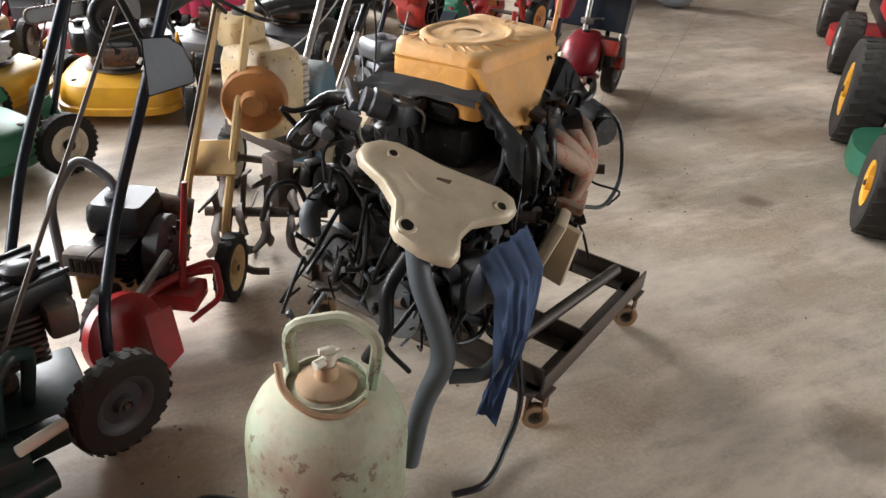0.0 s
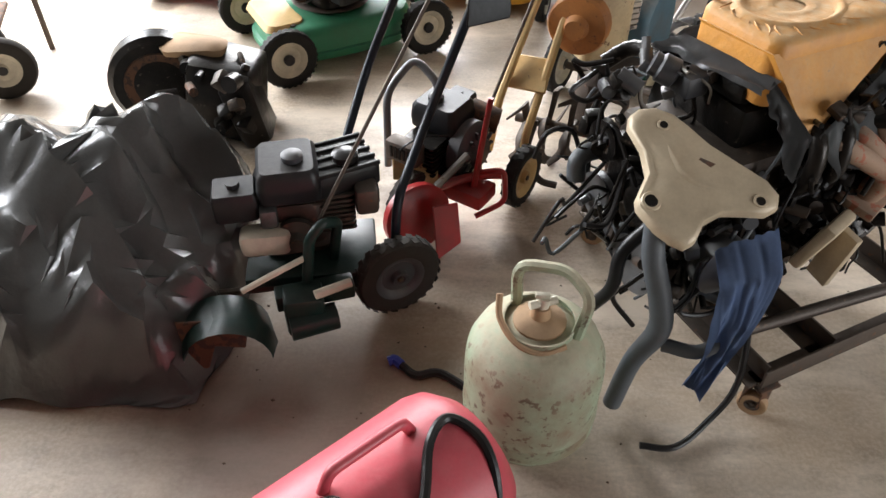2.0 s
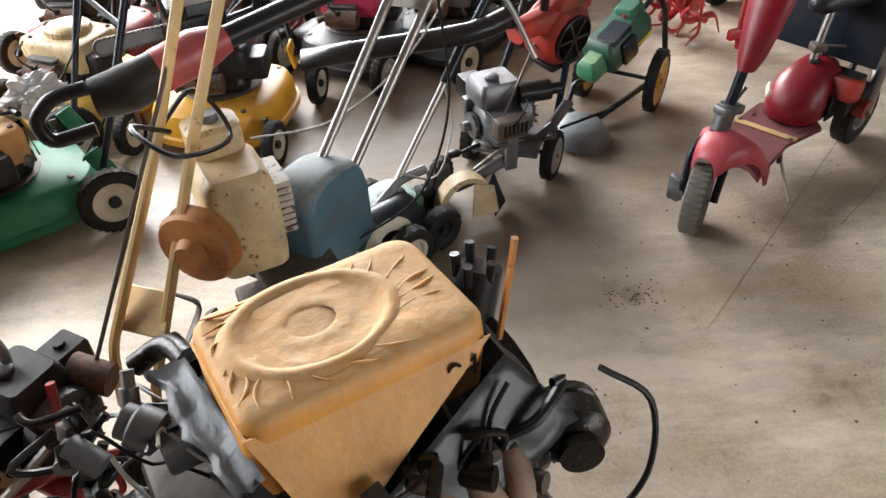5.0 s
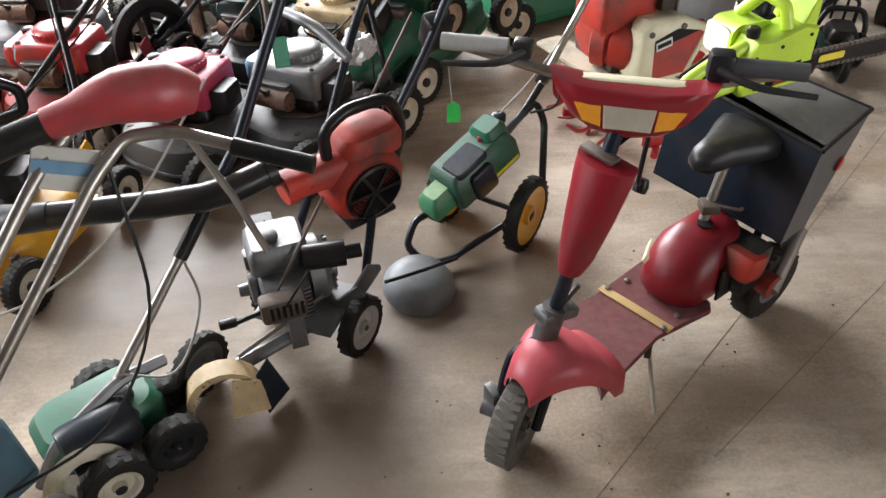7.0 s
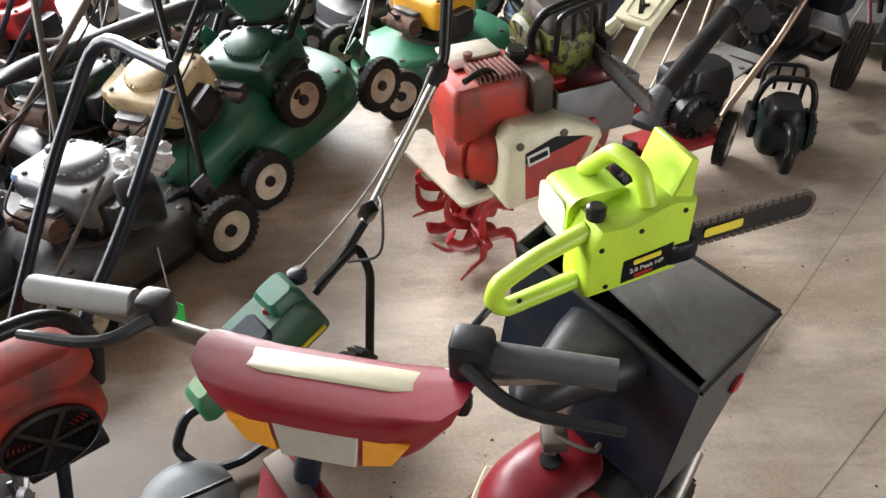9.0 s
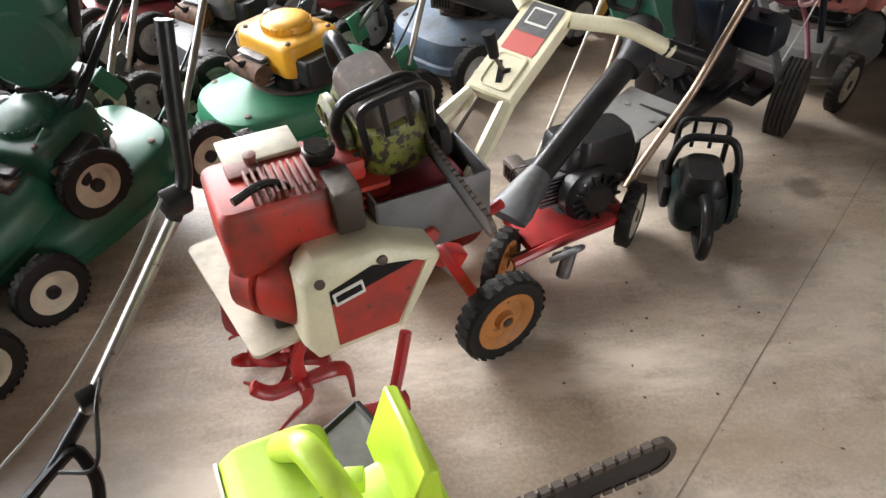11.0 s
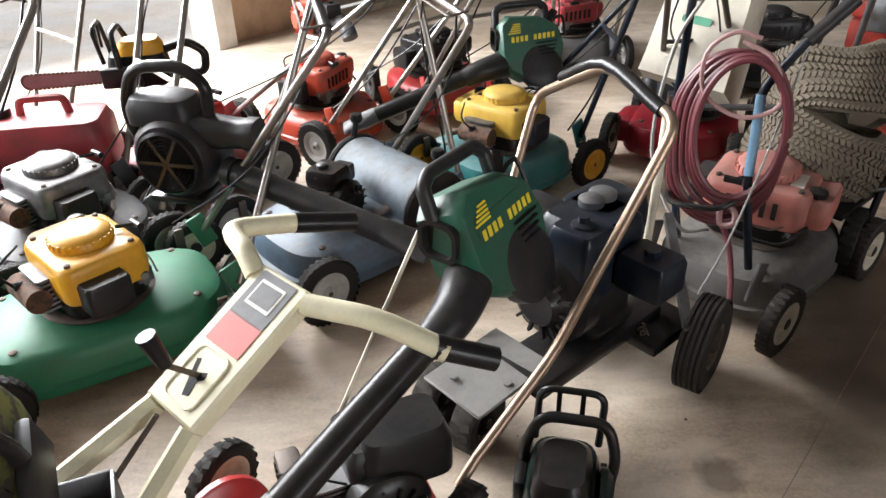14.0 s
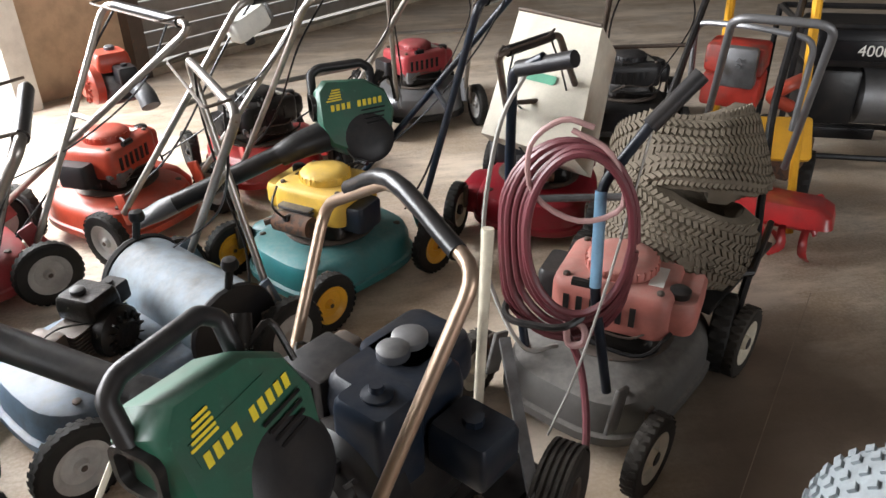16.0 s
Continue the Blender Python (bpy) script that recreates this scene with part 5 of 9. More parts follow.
def tarp_mound():
    ob = thing("tarpaulin_heap", "shiny black tarpaulin draped over a machine", "tarpaulin", pose(-0.08, 2.42, 0))
    bm = bmesh.new()
    n = 30
    rng = random.Random(21)
    rows = []

    def ridge(x, y, k, seed):
        """Sharp-crested folds, 1 on the crest."""
        return 1 - 2.4 * abs(noise.noise(Vector((x * k, y * k, seed))))

    for j in range(n + 1):
        row = []
        for i in range(n + 1):
            inner = 0 < i < n and 0 < j < n
            u = (i + (rng.uniform(-0.36, 0.36) if inner else 0)) / n * 2 - 1
            v = (j + (rng.uniform(-0.36, 0.36) if inner else 0)) / n * 2 - 1
            x, y = u * 0.5 - 0.03, v * 0.46 + 0.08
            d = max(abs(u), abs(v)) * 0.55 + math.hypot(u, v) * 0.42 + 0.16 * noise.noise(Vector((u * 1.7, v * 1.7, 8)))
            base = min(1.0, max(0.0, (1.0 - d) / 0.7))
            h = 0.3 * base ** 0.5
            h += 0.17 * max(0, 1 - math.hypot(x - 0.2, (y - 0.36) * 0.9) / 0.22) + 0.1 * max(0, 1 - math.hypot(x + 0.06, y - 0.12) / 0.28)
            f1 = ridge(x + 0.45 * y, 0.4 * y - 0.35 * x, 4.0, 2.0)
            f2 = ridge(0.4 * x - 0.3 * y, y + 0.7 * x, 6.5, 6.0)
            f3 = ridge(x + 0.2 * y, y, 13.0, 9.0)
            edge = min(1.0, max(0, 1.0 - d) * 5)
            h = max(0.004 + 0.006 * rng.random(), (h + 0.085 * f1 + 0.05 * f2 + 0.01 * f3) * edge)
            pull = max(0.0, d - 1.0)
            row.append(bm.verts.new((x * (1 - 0.8 * pull) + 0.05 * f2 * edge, y * (1 - 0.8 * pull) + 0.045 * f1 * edge, h)))
        rows.append(row)
    for a, b in zip(rows, rows[1:]):
        for i in range(n):
            if rng.random() < 0.5:
                bm.faces.new((a[i], a[i + 1], b[i + 1]))
                bm.faces.new((a[i], b[i + 1], b[i]))
            else:
                bm.faces.new((a[i], a[i + 1], b[i]))
                bm.faces.new((a[i + 1], b[i + 1], b[i]))
    bmesh.ops.subdivide_edges(bm, edges=bm.edges[:], cuts=1, smooth=0.25, use_grid_fill=True)
    part("sheet", bm, TARP, ob, "", 36)
    return ob


engine_stand()
engine_ob = car_engine()


def engine_wiring(ob):
    """Loose hoses, wires and fittings piled over the head and the timing side."""
    rng = random.Random(11)
    zones = ((-0.28, -0.14, -0.12, 0.16, 0.68, 0.745, 30), (-0.32, -0.29, -0.14, 0.16, 0.3, 0.62, 12), (0.06, 0.26, -0.2, -0.16, 0.32, 0.58, 16))
    for x0, x1, y0, y1, z0, z1, n in zones:
        spot = lambda: Vector((rng.uniform(x0, x1), rng.uniform(y0, y1), rng.uniform(z0, z1)))
        for i in range(n):
            a = spot()
            b = a + Vector((rng.uniform(-0.05, 0.05), rng.uniform(-0.07, 0.07), rng.uniform(-0.06, 0.02)))
            c = b + Vector((rng.uniform(-0.04, 0.04), rng.uniform(-0.06, 0.06), rng.uniform(-0.08, 0.01)))
            d = c + Vector((rng.uniform(-0.02, 0.04), rng.uniform(-0.02, 0.04), -rng.uniform(0.03, 0.08)))
            size, mat = rng.choice((0.0025, 0.003, 0.004, 0.005)), rng.choice((CABLE, CABLE, OILY, HOSE, CABLE_G))
            if under_bracket(ob, (a, b, c, d)):
                part("wire", tube([a, b, c, d], size, 6, 4), mat, ob)
        for i in range(n // 2):
            p = spot() - Vector((0, 0, 0.03))
            q = Vector((rng.uniform(-1, 1), rng.uniform(-1, 1), rng.uniform(-0.3, 1))).normalized()
            r = rng.uniform(0.009, 0.02)
            bits = bm_join(cyl(p, p + q * 0.035, r, seg=10), cyl(p + q * 0.035, p + q * 0.06, r * 0.7, seg=8), box(p, (0.03, 0.022, 0.026), 0.003, (rng.uniform(0, 90), 0, rng.uniform(0, 90))))
            mat = rng.choice((OILY, OILY_R, ALU, BLACK))
            if under_bracket(ob, (p, p + q * 0.06)):
                part("fitting", bits, mat, ob)


engine_wiring(engine_ob)
bracket_plate()
cloth_rag()
seat_cover()
gas_cylinder()
air_tank()
tarp_mound()


# ---- edgers and tillers near the engine ----
def dark_edger():
    ob = thing("lawn_edger", "dark green petrol lawn edger with long black handlebar", "lawn edger", pose(0.56, 2.45, 0), "lawn edgers")
    P = lambda *p: local(ob, *p)
    ax = Vector((0.98, 0.2, 0))
    wheel(ob, P((0.80, 2.44, 0.118)), 0.118, 0.05, GREY_D, (0.5, -0.86, 0), RUBBER_D, 0.58, 24)
    wheel(ob, P((0.25, 2.34, 0.095)), 0.095, 0.045, BROWN, (0.5, -0.86, 0), RUBBER_D, 0.58, 22)
    part("axle", tube(P((0.25, 2.34, 0.1), (0.8, 2.44, 0.115)), 0.01, 8, 1), STEEL, ob)
    part("frame", bm_join(box(P((0.57, 2.48, 0.15)), (0.34, 0.22, 0.03), 0.006, (0, 0, 10)), box(P((0.6, 2.34, 0.14)), (0.2, 0.05, 0.05), 0.006, (0, 0, 20))), GREEN_K, ob)
    engine_side(ob, P((0.52, 2.53, 0.165)), -75, OILY_R, BLACK_D, BLACK_D, 0.86)
    part("fuel_tank", stack(rrect(0.2, 0.15, 0.1), [(0.32, 0.9, 0.9), (0.33, 1, 1), (0.375, 1, 1), (0.387, 0.95, 0.93), (0.39, 0.8, 0.8)], pose(*P((0.63, 2.58, 0)), 0, 0, 30)), BLACK_D, ob)
    part("tank_rib", bm_join(*[box((0, -0.07 + 0.035 * i, 0), (0.2, 0.008, 0.012), 0.002) for i in range(5)]), BLACK_D, ob).matrix_local = pose(*P((0.63, 2.58, 0.39)), 0, 0, 30)
    part("fuel_cap", lathe([(0.03, 0), (0.034, 0.004), (0.034, 0.022), (0.02, 0.03), (0, 0.03)], P((0.663, 2.57, 0.39)), seg=18), BLACK, ob)
    part("muffler", roughen(box(P((0.47, 2.42, 0.24)), (0.13, 0.07, 0.07), 0.02, (0, 0, 12)), 0.002), CREAMW, ob)
    # curved blade guard with rusty flap
    g = []
    for i in range(12):
        a = math.pi * (0.05 + 0.95 * i / 11)
        c = Vector((0.39 - 0.105 * math.cos(a), 2.235 - 0.02 * math.cos(a), 0.05 + 0.105 * math.sin(a)))
        g.append([local(ob, c + Vector((0.02 * s1, -0.10 * s1 * 0.4 + s2 * 0, 0))) + Vector((0, s2 * 0.028, 0)) + Vector((0, 0, 0.004 * s1)) for s1, s2 in ((1, -1), (1, 1), (-1, 1), (-1, -1))])
    part("blade_guard", loft(g), GREEN_K, ob)
    part("guard_flap", roughen(plate([(-0.09, 0.06), (0.09, 0.06), (0.075, -0.02), (0.0, -0.01), (-0.02, -0.075), (-0.065, -0.08)], 0.006, facing(P((0.37, 2.2, 0.09)), (0.1, -0.95, 0.3), (1, 0.1, 0))), 0.003), RUST, ob, "rusty orange guard flap")
    part("blade_housing", bm_join(box(P((0.58, 2.3, 0.12)), (0.1, 0.08, 0.12), 0.012, (0, 0, 15)), cyl(P((0.55, 2.25, 0.1)), P((0.66, 2.3, 0.1)), 0.035, seg=14)), GREEN_K, ob)
    part("adjuster", bm_join(tube(P((0.44, 2.27, 0.2), (0.52, 2.31, 0.23), (0.6, 2.36, 0.25)), 0.008, 8), cyl(P((0.62, 2.27, 0.2)), P((0.7, 2.32, 0.2)), 0.012, seg=8)), CREAMW, ob)
    # handlebar
    part("handlebar", bent(P((0.79, 2.47, 0.15), (0.80, 2.5, 0.32), (0.86, 2.73, 0.42), (1.045, 2.77, 0.93), (0.96, 2.86, 0.985), (0.875, 2.99, 0.93), (0.68, 2.90, 0.48), (0.62, 2.72, 0.30), (0.60, 2.60, 0.18)), 0.0125, 10, 0.3), NAVY, ob)
    part("lower_strut", bent(P((0.575, 2.33, 0.1), (0.60, 2.36, 0.3), (0.63, 2.38, 0.335), (0.66, 2.42, 0.31), (0.63, 2.45, 0.15)), 0.014, 10, 0.3), GREEN_K, ob)
    part("control_rod", tube(P((0.62, 2.40, 0.33), (0.93, 2.80, 0.86)), 0.005, 6, 1), STEEL, ob)
    q = plate([(-0.04, 0.06), (0.02, 0.055), (0.05, 0.03), (0.062, -0.015), (0.058, -0.05), (-0.055, -0.06)], 0.005, facing(P((1.005, 2.73, 0.755)), (0.35, -0.9, 0.25), (0.93, 0.35, 0.0)))
    part("quadrant_plate", q, LABEL_B, ob, "black notched depth quadrant")
    part("depth_lever", tube(P((0.99, 2.74, 0.74), (0.93, 2.84, 0.9)), 0.008, 8, 1), BLACK, ob)
    for i in range(5):
        part("notch_mark", box((0, 0, 0), (0.006, 0.014, 0.002), 0), LABEL_W, ob).matrix_local = facing(P((0.955 + 0.006 * i, 2.715 - 0.001 * i, 0.77 - 0.014 * i)), (0.35, -0.9, 0.25), (0.6, 0.3, -0.6))
    return ob


def red_edger():
    ob = thing("lawn_edger", "small red petrol lawn edger with pale yellow wheels", "lawn edger", pose(0.92, 2.85, 0), "lawn edgers")
    P = lambda *p: local(ob, *p)
    wheel(ob, P((1.14, 2.93, 0.1)), 0.1, 0.045, TAN_Y, (0.86, -0.5, 0), RUBBER, 0.66, 20)
    wheel(ob, P((0.8, 2.77, 0.1)), 0.1, 0.045, ORHUB, (0.86, -0.5, 0), RUBBER_D, 0.66, 20)
    engine_side(ob, P((0.89, 2.96, 0.12)), 150, OILY, GREY_D, BLACK_D, 0.76)
    part("muffler", roughen(cyl(P((0.97, 3.02, 0.27)), P((1.06, 3.0, 0.25)), 0.045, 0.04, 14), 0.003), RUST, ob)
    part("frame", bm_join(box(P((0.95, 2.85, 0.11)), (0.2, 0.1, 0.05), 0.008, (0, 0, -30)), tube(P((0.85, 2.78, 0.14), (1.0, 2.84, 0.16), (1.12, 2.9, 0.12)), 0.014, 8)), RED, ob)
    part("blade_guard", lathe([(0.0, -0.018), (0.098, -0.018), (0.105, -0.01), (0.105, 0.014), (0.095, 0.02), (0.0, 0.02)], P((0.83, 2.69, 0.115)), (0.55, -0.8, 0.15), 28), RED, ob)
    part("guard_flap", bm_join(plate([(-0.045, -0.09), (0.045, -0.07), (0.055, 0.06), (-0.03, 0.08)], 0.005, facing(P((0.915, 2.65, 0.11)), (0.6, -0.75, 0.25), (0.7, 0.6, 0)))), RED, ob)
    part("lift_lever", tube(P((0.99, 2.82, 0.12), (1.03, 2.85, 0.42)), [0.013, 0.01], 8, 1, 0.6), RED, ob)
    part("lower_strut", bent(P((1.0, 2.84, 0.17), (1.08, 2.82, 0.2), (1.09, 2.82, 0.08), (1.0, 2.78, 0.05)), 0.009, 8, 0.3), RED, ob)
    part("belt_guard", roughen(plate([(-0.07, -0.05), (0.07, -0.06), (0.06, 0.05), (-0.08, 0.06)], 0.005, facing(P((0.82, 2.83, 0.2)), (0.3, -0.7, 0.6), (1, 0, 0))), 0.002), TAN_Y, ob)
    part("loop_handle", bent(P((0.72, 2.93, 0.12), (0.72, 2.97, 0.36), (0.80, 3.04, 0.44), (0.88, 2.98, 0.38), (0.86, 2.9, 0.2)), 0.012, 10, 0.35), GREY, ob)
    part("push_rod", tube(P((0.87, 2.74, 0.17), (0.97, 2.83, 0.24)), 0.012, 8, 1), CHROME, ob)
    return ob


def tan_tiller():
    ob = thing("garden_tiller", "old tan garden tiller with blue chain case and curved rusty tines", "tiller", pose(1.4, 3.4, 0), "garden tillers")
    P = lambda *p: local(ob, *p)
    wheel(ob, P((1.66, 3.42, 0.12)), 0.12, 0.055, IVORY, (0.86, -0.5, 0), RUBBER, 0.72, 0)
    wheel(ob, P((1.30, 3.66, 0.115)), 0.115, 0.055, CREAMW, (0.86, -0.5, 0), RUBBER, 0.68, 24)
    part("engine_shroud", roughen(stack(rrect(0.17, 0.22, 0.2), [(0.36, 0.95, 0.95), (0.4, 1, 1), (0.56, 1, 1), (0.6, 0.92, 0.9), (0.62, 0.7, 0.7)], pose(*P((1.35, 3.32, 0)), 0, 0, 25)), 0.004), TAN, ob)
    part("cylinder_head", roughen(fins(P((1.43, 3.34, 0.5)), (0.08, 0.13, 0.15), 8, 0.75, rot=25), 0.003), WHITEP, ob)
    part("fuel_tank", roughen(stack(rrect(0.13, 0.12, 0.3), [(0.6, 0.95, 0.95), (0.62, 1, 1), (0.68, 1, 1), (0.69, 0.8, 0.8)], pose(*P((1.31, 3.4, 0)), 0, 0, 25)), 0.003), TAN, ob)
    part("fuel_cap", lathe([(0.02, 0.68), (0.024, 0.69), (0.022, 0.71), (0, 0.712)], P((1.31, 3.4, 0)), seg=12), GREY, ob)
    part("pulley", lathe([(0.03, 0), (0.085, 0.0), (0.095, 0.012), (0.078, 0.03), (0.095, 0.048), (0.088, 0.06), (0.04, 0.065), (0.03, 0.09), (0, 0.09)], P((1.30, 3.2, 0.5)), (-0.35, -0.93, 0), 28), ORHUB, ob, "orange rusty starter pulley")
    part("chain_case", roughen(stack([(-0.13, -0.17), (0.13, -0.17), (0.145, -0.15), (0.14, 0.02), (0.125, 0.07), (0.09, 0.115), (0.03, 0.135), (-0.06, 0.14), (-0.11, 0.12), (-0.14, 0.08)], [(-0.085, 0.92, 0.92), (-0.075, 0.97, 0.97), (-0.06, 1, 1), (0.03, 1, 1), (0.045, 0.97, 0.97), (0.055, 0.9, 0.9)], facing(P((1.545, 3.44, 0.38)), (0.86, -0.5, 0), (0.5, 0.86, 0))), 0.002), BLUE_T, ob, "worn blue painted chain case")
    part("frame", bm_join(box(P((1.42, 3.4, 0.3)), (0.2, 0.34, 0.05), 0.008, (0, 0, 25)), box(P((1.36, 3.22, 0.2)), (0.07, 0.08, 0.2), 0.01, (0, 0, 25))), OILY_R, ob)
    part("axle", tube(P((1.30, 3.66, 0.115), (1.66, 3.42, 0.115)), 0.014, 8, 1), STEEL, ob)
    tines(ob, P((1.30, 3.14, 0.145)), (0.93, -0.35, 0), 5, 0.14, OILY_R, 0.075)
    part("handle_tube", bent(P((1.035, 3.04, 0.12), (1.06, 3.06, 0.3), (1.22, 3.30, 0.71), (1.31, 3.42, 0.98)), 0.013, 8, 0.2), TAN_Y, ob)
    part("handle_tube", bent(P((1.14, 2.985, 0.05), (1.145, 2.995, 0.2), (1.30, 3.26, 0.70), (1.40, 3.40, 0.98)), 0.013, 8, 0.2), TAN_Y, ob)
    part("handle_panel", roughen(plate([(-0.07, -0.05), (0.07, -0.05), (0.06, 0.06), (-0.06, 0.06)], 0.012, facing(P((1.145, 3.10, 0.36)), (-0.3, -0.6, 0.75), (0.93, -0.35, 0))), 0.002), TAN_Y, ob)
    part("control_rod", tube(P((1.0, 2.98, 0.22), (1.27, 3.36, 0.86)), 0.0055, 6, 1), STEEL, ob)
    part("cable", tube(P((1.25, 3.3, 0.72), (1.2, 3.22, 0.78), (1.3, 3.16, 0.74), (1.38, 3.3, 0.7), (1.3, 3.38, 0.78), (1.22, 3.3, 0.72)), 0.006, 6, 6), CABLE, ob)
    part("handlebar", bent(P((1.40, 3.30, 0.28), (1.745, 3.80, 0.80), (1.80, 3.90, 0.86), (1.86, 3.93, 0.875)), 0.0135, 10, 0.3), CHROME, ob)
    part("handlebar", bent(P((1.50, 3.36, 0.28), (1.86, 3.81, 0.80), (1.91, 3.88, 0.85), (2.0, 3.90, 0.85), (2.27, 3.85, 0.80)), 0.0135, 10, 0.3), CHROME, ob)
    part("grip", tube(P((2.12, 3.875, 0.827), (2.28, 3.848, 0.797)), 0.019, 10, 1), BLACK, ob)
    part("brace", tube(P((2.02, 3.90, 0.85), (2.10, 3.86, 0.72), (2.16, 3.82, 0.6)), 0.008, 8, 1), CHROME, ob)
    b = part("badge", plate(rrect(0.13, 0.085, 0.06), 0.012, facing(P((1.80, 3.83, 0.81)), (0.2, -0.75, 0.6), (0.9, 0.1, -0.2))), LABEL_W, ob, "worn white badge with a blue stripe")
    part("badge_stripe", plate(rrect(0.12, 0.025, 0.06), 0.004, facing(P((1.8022, 3.8235, 0.8165)), (0.2, -0.75, 0.6), (0.9, 0.1, -0.2)), 0), BLUEP, b)
    part("cable", tube(P((1.88, 3.84, 0.82), (1.9, 3.76, 0.5), (1.8, 3.6, 0.3), (1.6, 3.45, 0.25)), 0.004, 6, 6), CABLE, ob)
    part("drag_bar", tube(P((1.18, 3.1, 0.2), (1.16, 3.06, 0.1), (1.2, 3.0, 0.04), (1.26, 2.98, 0.03)), 0.012, 8), OILY_R, ob)
    return ob


dark_edger()
red_edger()
tan_tiller()


# ---- machines between the engine and the scooter ----
def chrome_edger():
    """Low green reel edger with a tall chrome handle and a name badge."""
    ob = thing("lawn_edger", "low green reel lawn edger with black motor", "lawn edger", pose(1.68, 3.72, 0), "lawn edgers")
    P = lambda *p: local(ob, *p)
    part("deck", roughen(stack(rrect(0.3, 0.2, 0.3), [(0.06, 0.95, 0.95), (0.08, 1, 1), (0.13, 1, 0.95), (0.155, 0.85, 0.8), (0.16, 0.6, 0.5)], pose(*P((1.66, 3.78, 0)), 0, 0, 40)), 0.002), GREEN, ob)
    part("motor", lathe([(0.03, -0.09), (0.06, -0.085), (0.065, -0.07), (0.065, 0.06), (0.055, 0.085), (0.02, 0.09), (0, 0.1)], P((1.70, 3.70, 0.14)), (0.7, 0.65, 0), 22), NAVY, ob)
    for c, r, h in (((1.76, 3.60, 0.085), 0.085, CREAMW), ((1.86, 3.72, 0.075), 0.075, BLACK_D), ((1.62, 3.90, 0.075), 0.075, BLACK_D), ((1.80, 3.86, 0.07), 0.07, BLACK)):
        wheel(ob, P(c), r, 0.05, h, (0.6, -0.8, 0), RUBBER, 0.6, 16)
    part("wheel_arch", tube([P((1.70, 3.60, 0.09)) + Vector((0.08 * math.cos(a) * 0.8, 0.08 * math.cos(a) * 0.6, 0.1 * math.sin(a))) for a in np.linspace(0, math.pi, 9)], 0.022, 8, 2, 0.3), CREAMW, ob)
    part("side_arm", bent(P((1.56, 3.62, 0.05), (1.62, 3.66, 0.16), (1.74, 3.80, 0.22), (1.82, 3.88, 0.2)), 0.016, 8, 0.3), GREY, ob)
    return ob


def stick_edger():
    ob = thing("grass_trimmer", "electric edger pole with chrome and black shaft and trailing cord", "trimmer", pose(1.78, 3.86, 0))
    P = lambda *p: local(ob, *p)
    part("shaft", tube(P((1.72, 3.79, 0.2), (1.94, 4.01, 0.52)), 0.0125, 10, 1), CHROME, ob)
    part("shaft", tube(P((1.94, 4.01, 0.52), (2.06, 4.1, 0.70), (2.18, 4.25, 0.98)), 0.0135, 10, 1), NAVY, ob)
    part("control_bar", tube(P((2.16, 4.3, 0.93), (2.25, 4.22, 0.92), (2.33, 4.14, 0.88)), [0.011, 0.014, 0.011], 10, 3), GREY, ob, "worn grey control bar")
    part("control_label", plate(rrect(0.035, 0.07, 0.1), 0.004, facing(P((2.17, 4.2, 0.87)), (0.2, -0.75, 0.6), (0.9, 0.2, 0))), LABEL_G, ob, "green and yellow label")
    part("foot", bm_join(box(P((1.71, 3.79, 0.14)), (0.09, 0.06, 0.09), 0.015, (0, 0, 40)), box(P((1.68, 3.80, 0.05)), (0.12, 0.1, 0.1), 0.02, (0, 0, 40))), BLACK_D, ob)
    part("joint_sleeve", tube(P((1.90, 3.97, 0.46), (1.97, 4.04, 0.565)), 0.018, 10, 1), BLACK, ob)
    part("cord", tube(P((1.74, 3.8, 0.24), (1.86, 3.84, 0.2), (1.92, 3.95, 0.32), (1.9, 3.98, 0.45)), 0.0035, 6, 6), CABLE_G, ob)
    part("cord", tube(P((1.3, 3.8, 0.4), (1.55, 3.85, 0.42), (1.8, 3.95, 0.58), (2.02, 4.1, 0.86)), 0.0035, 6, 6), CABLE_G, ob)
    return ob


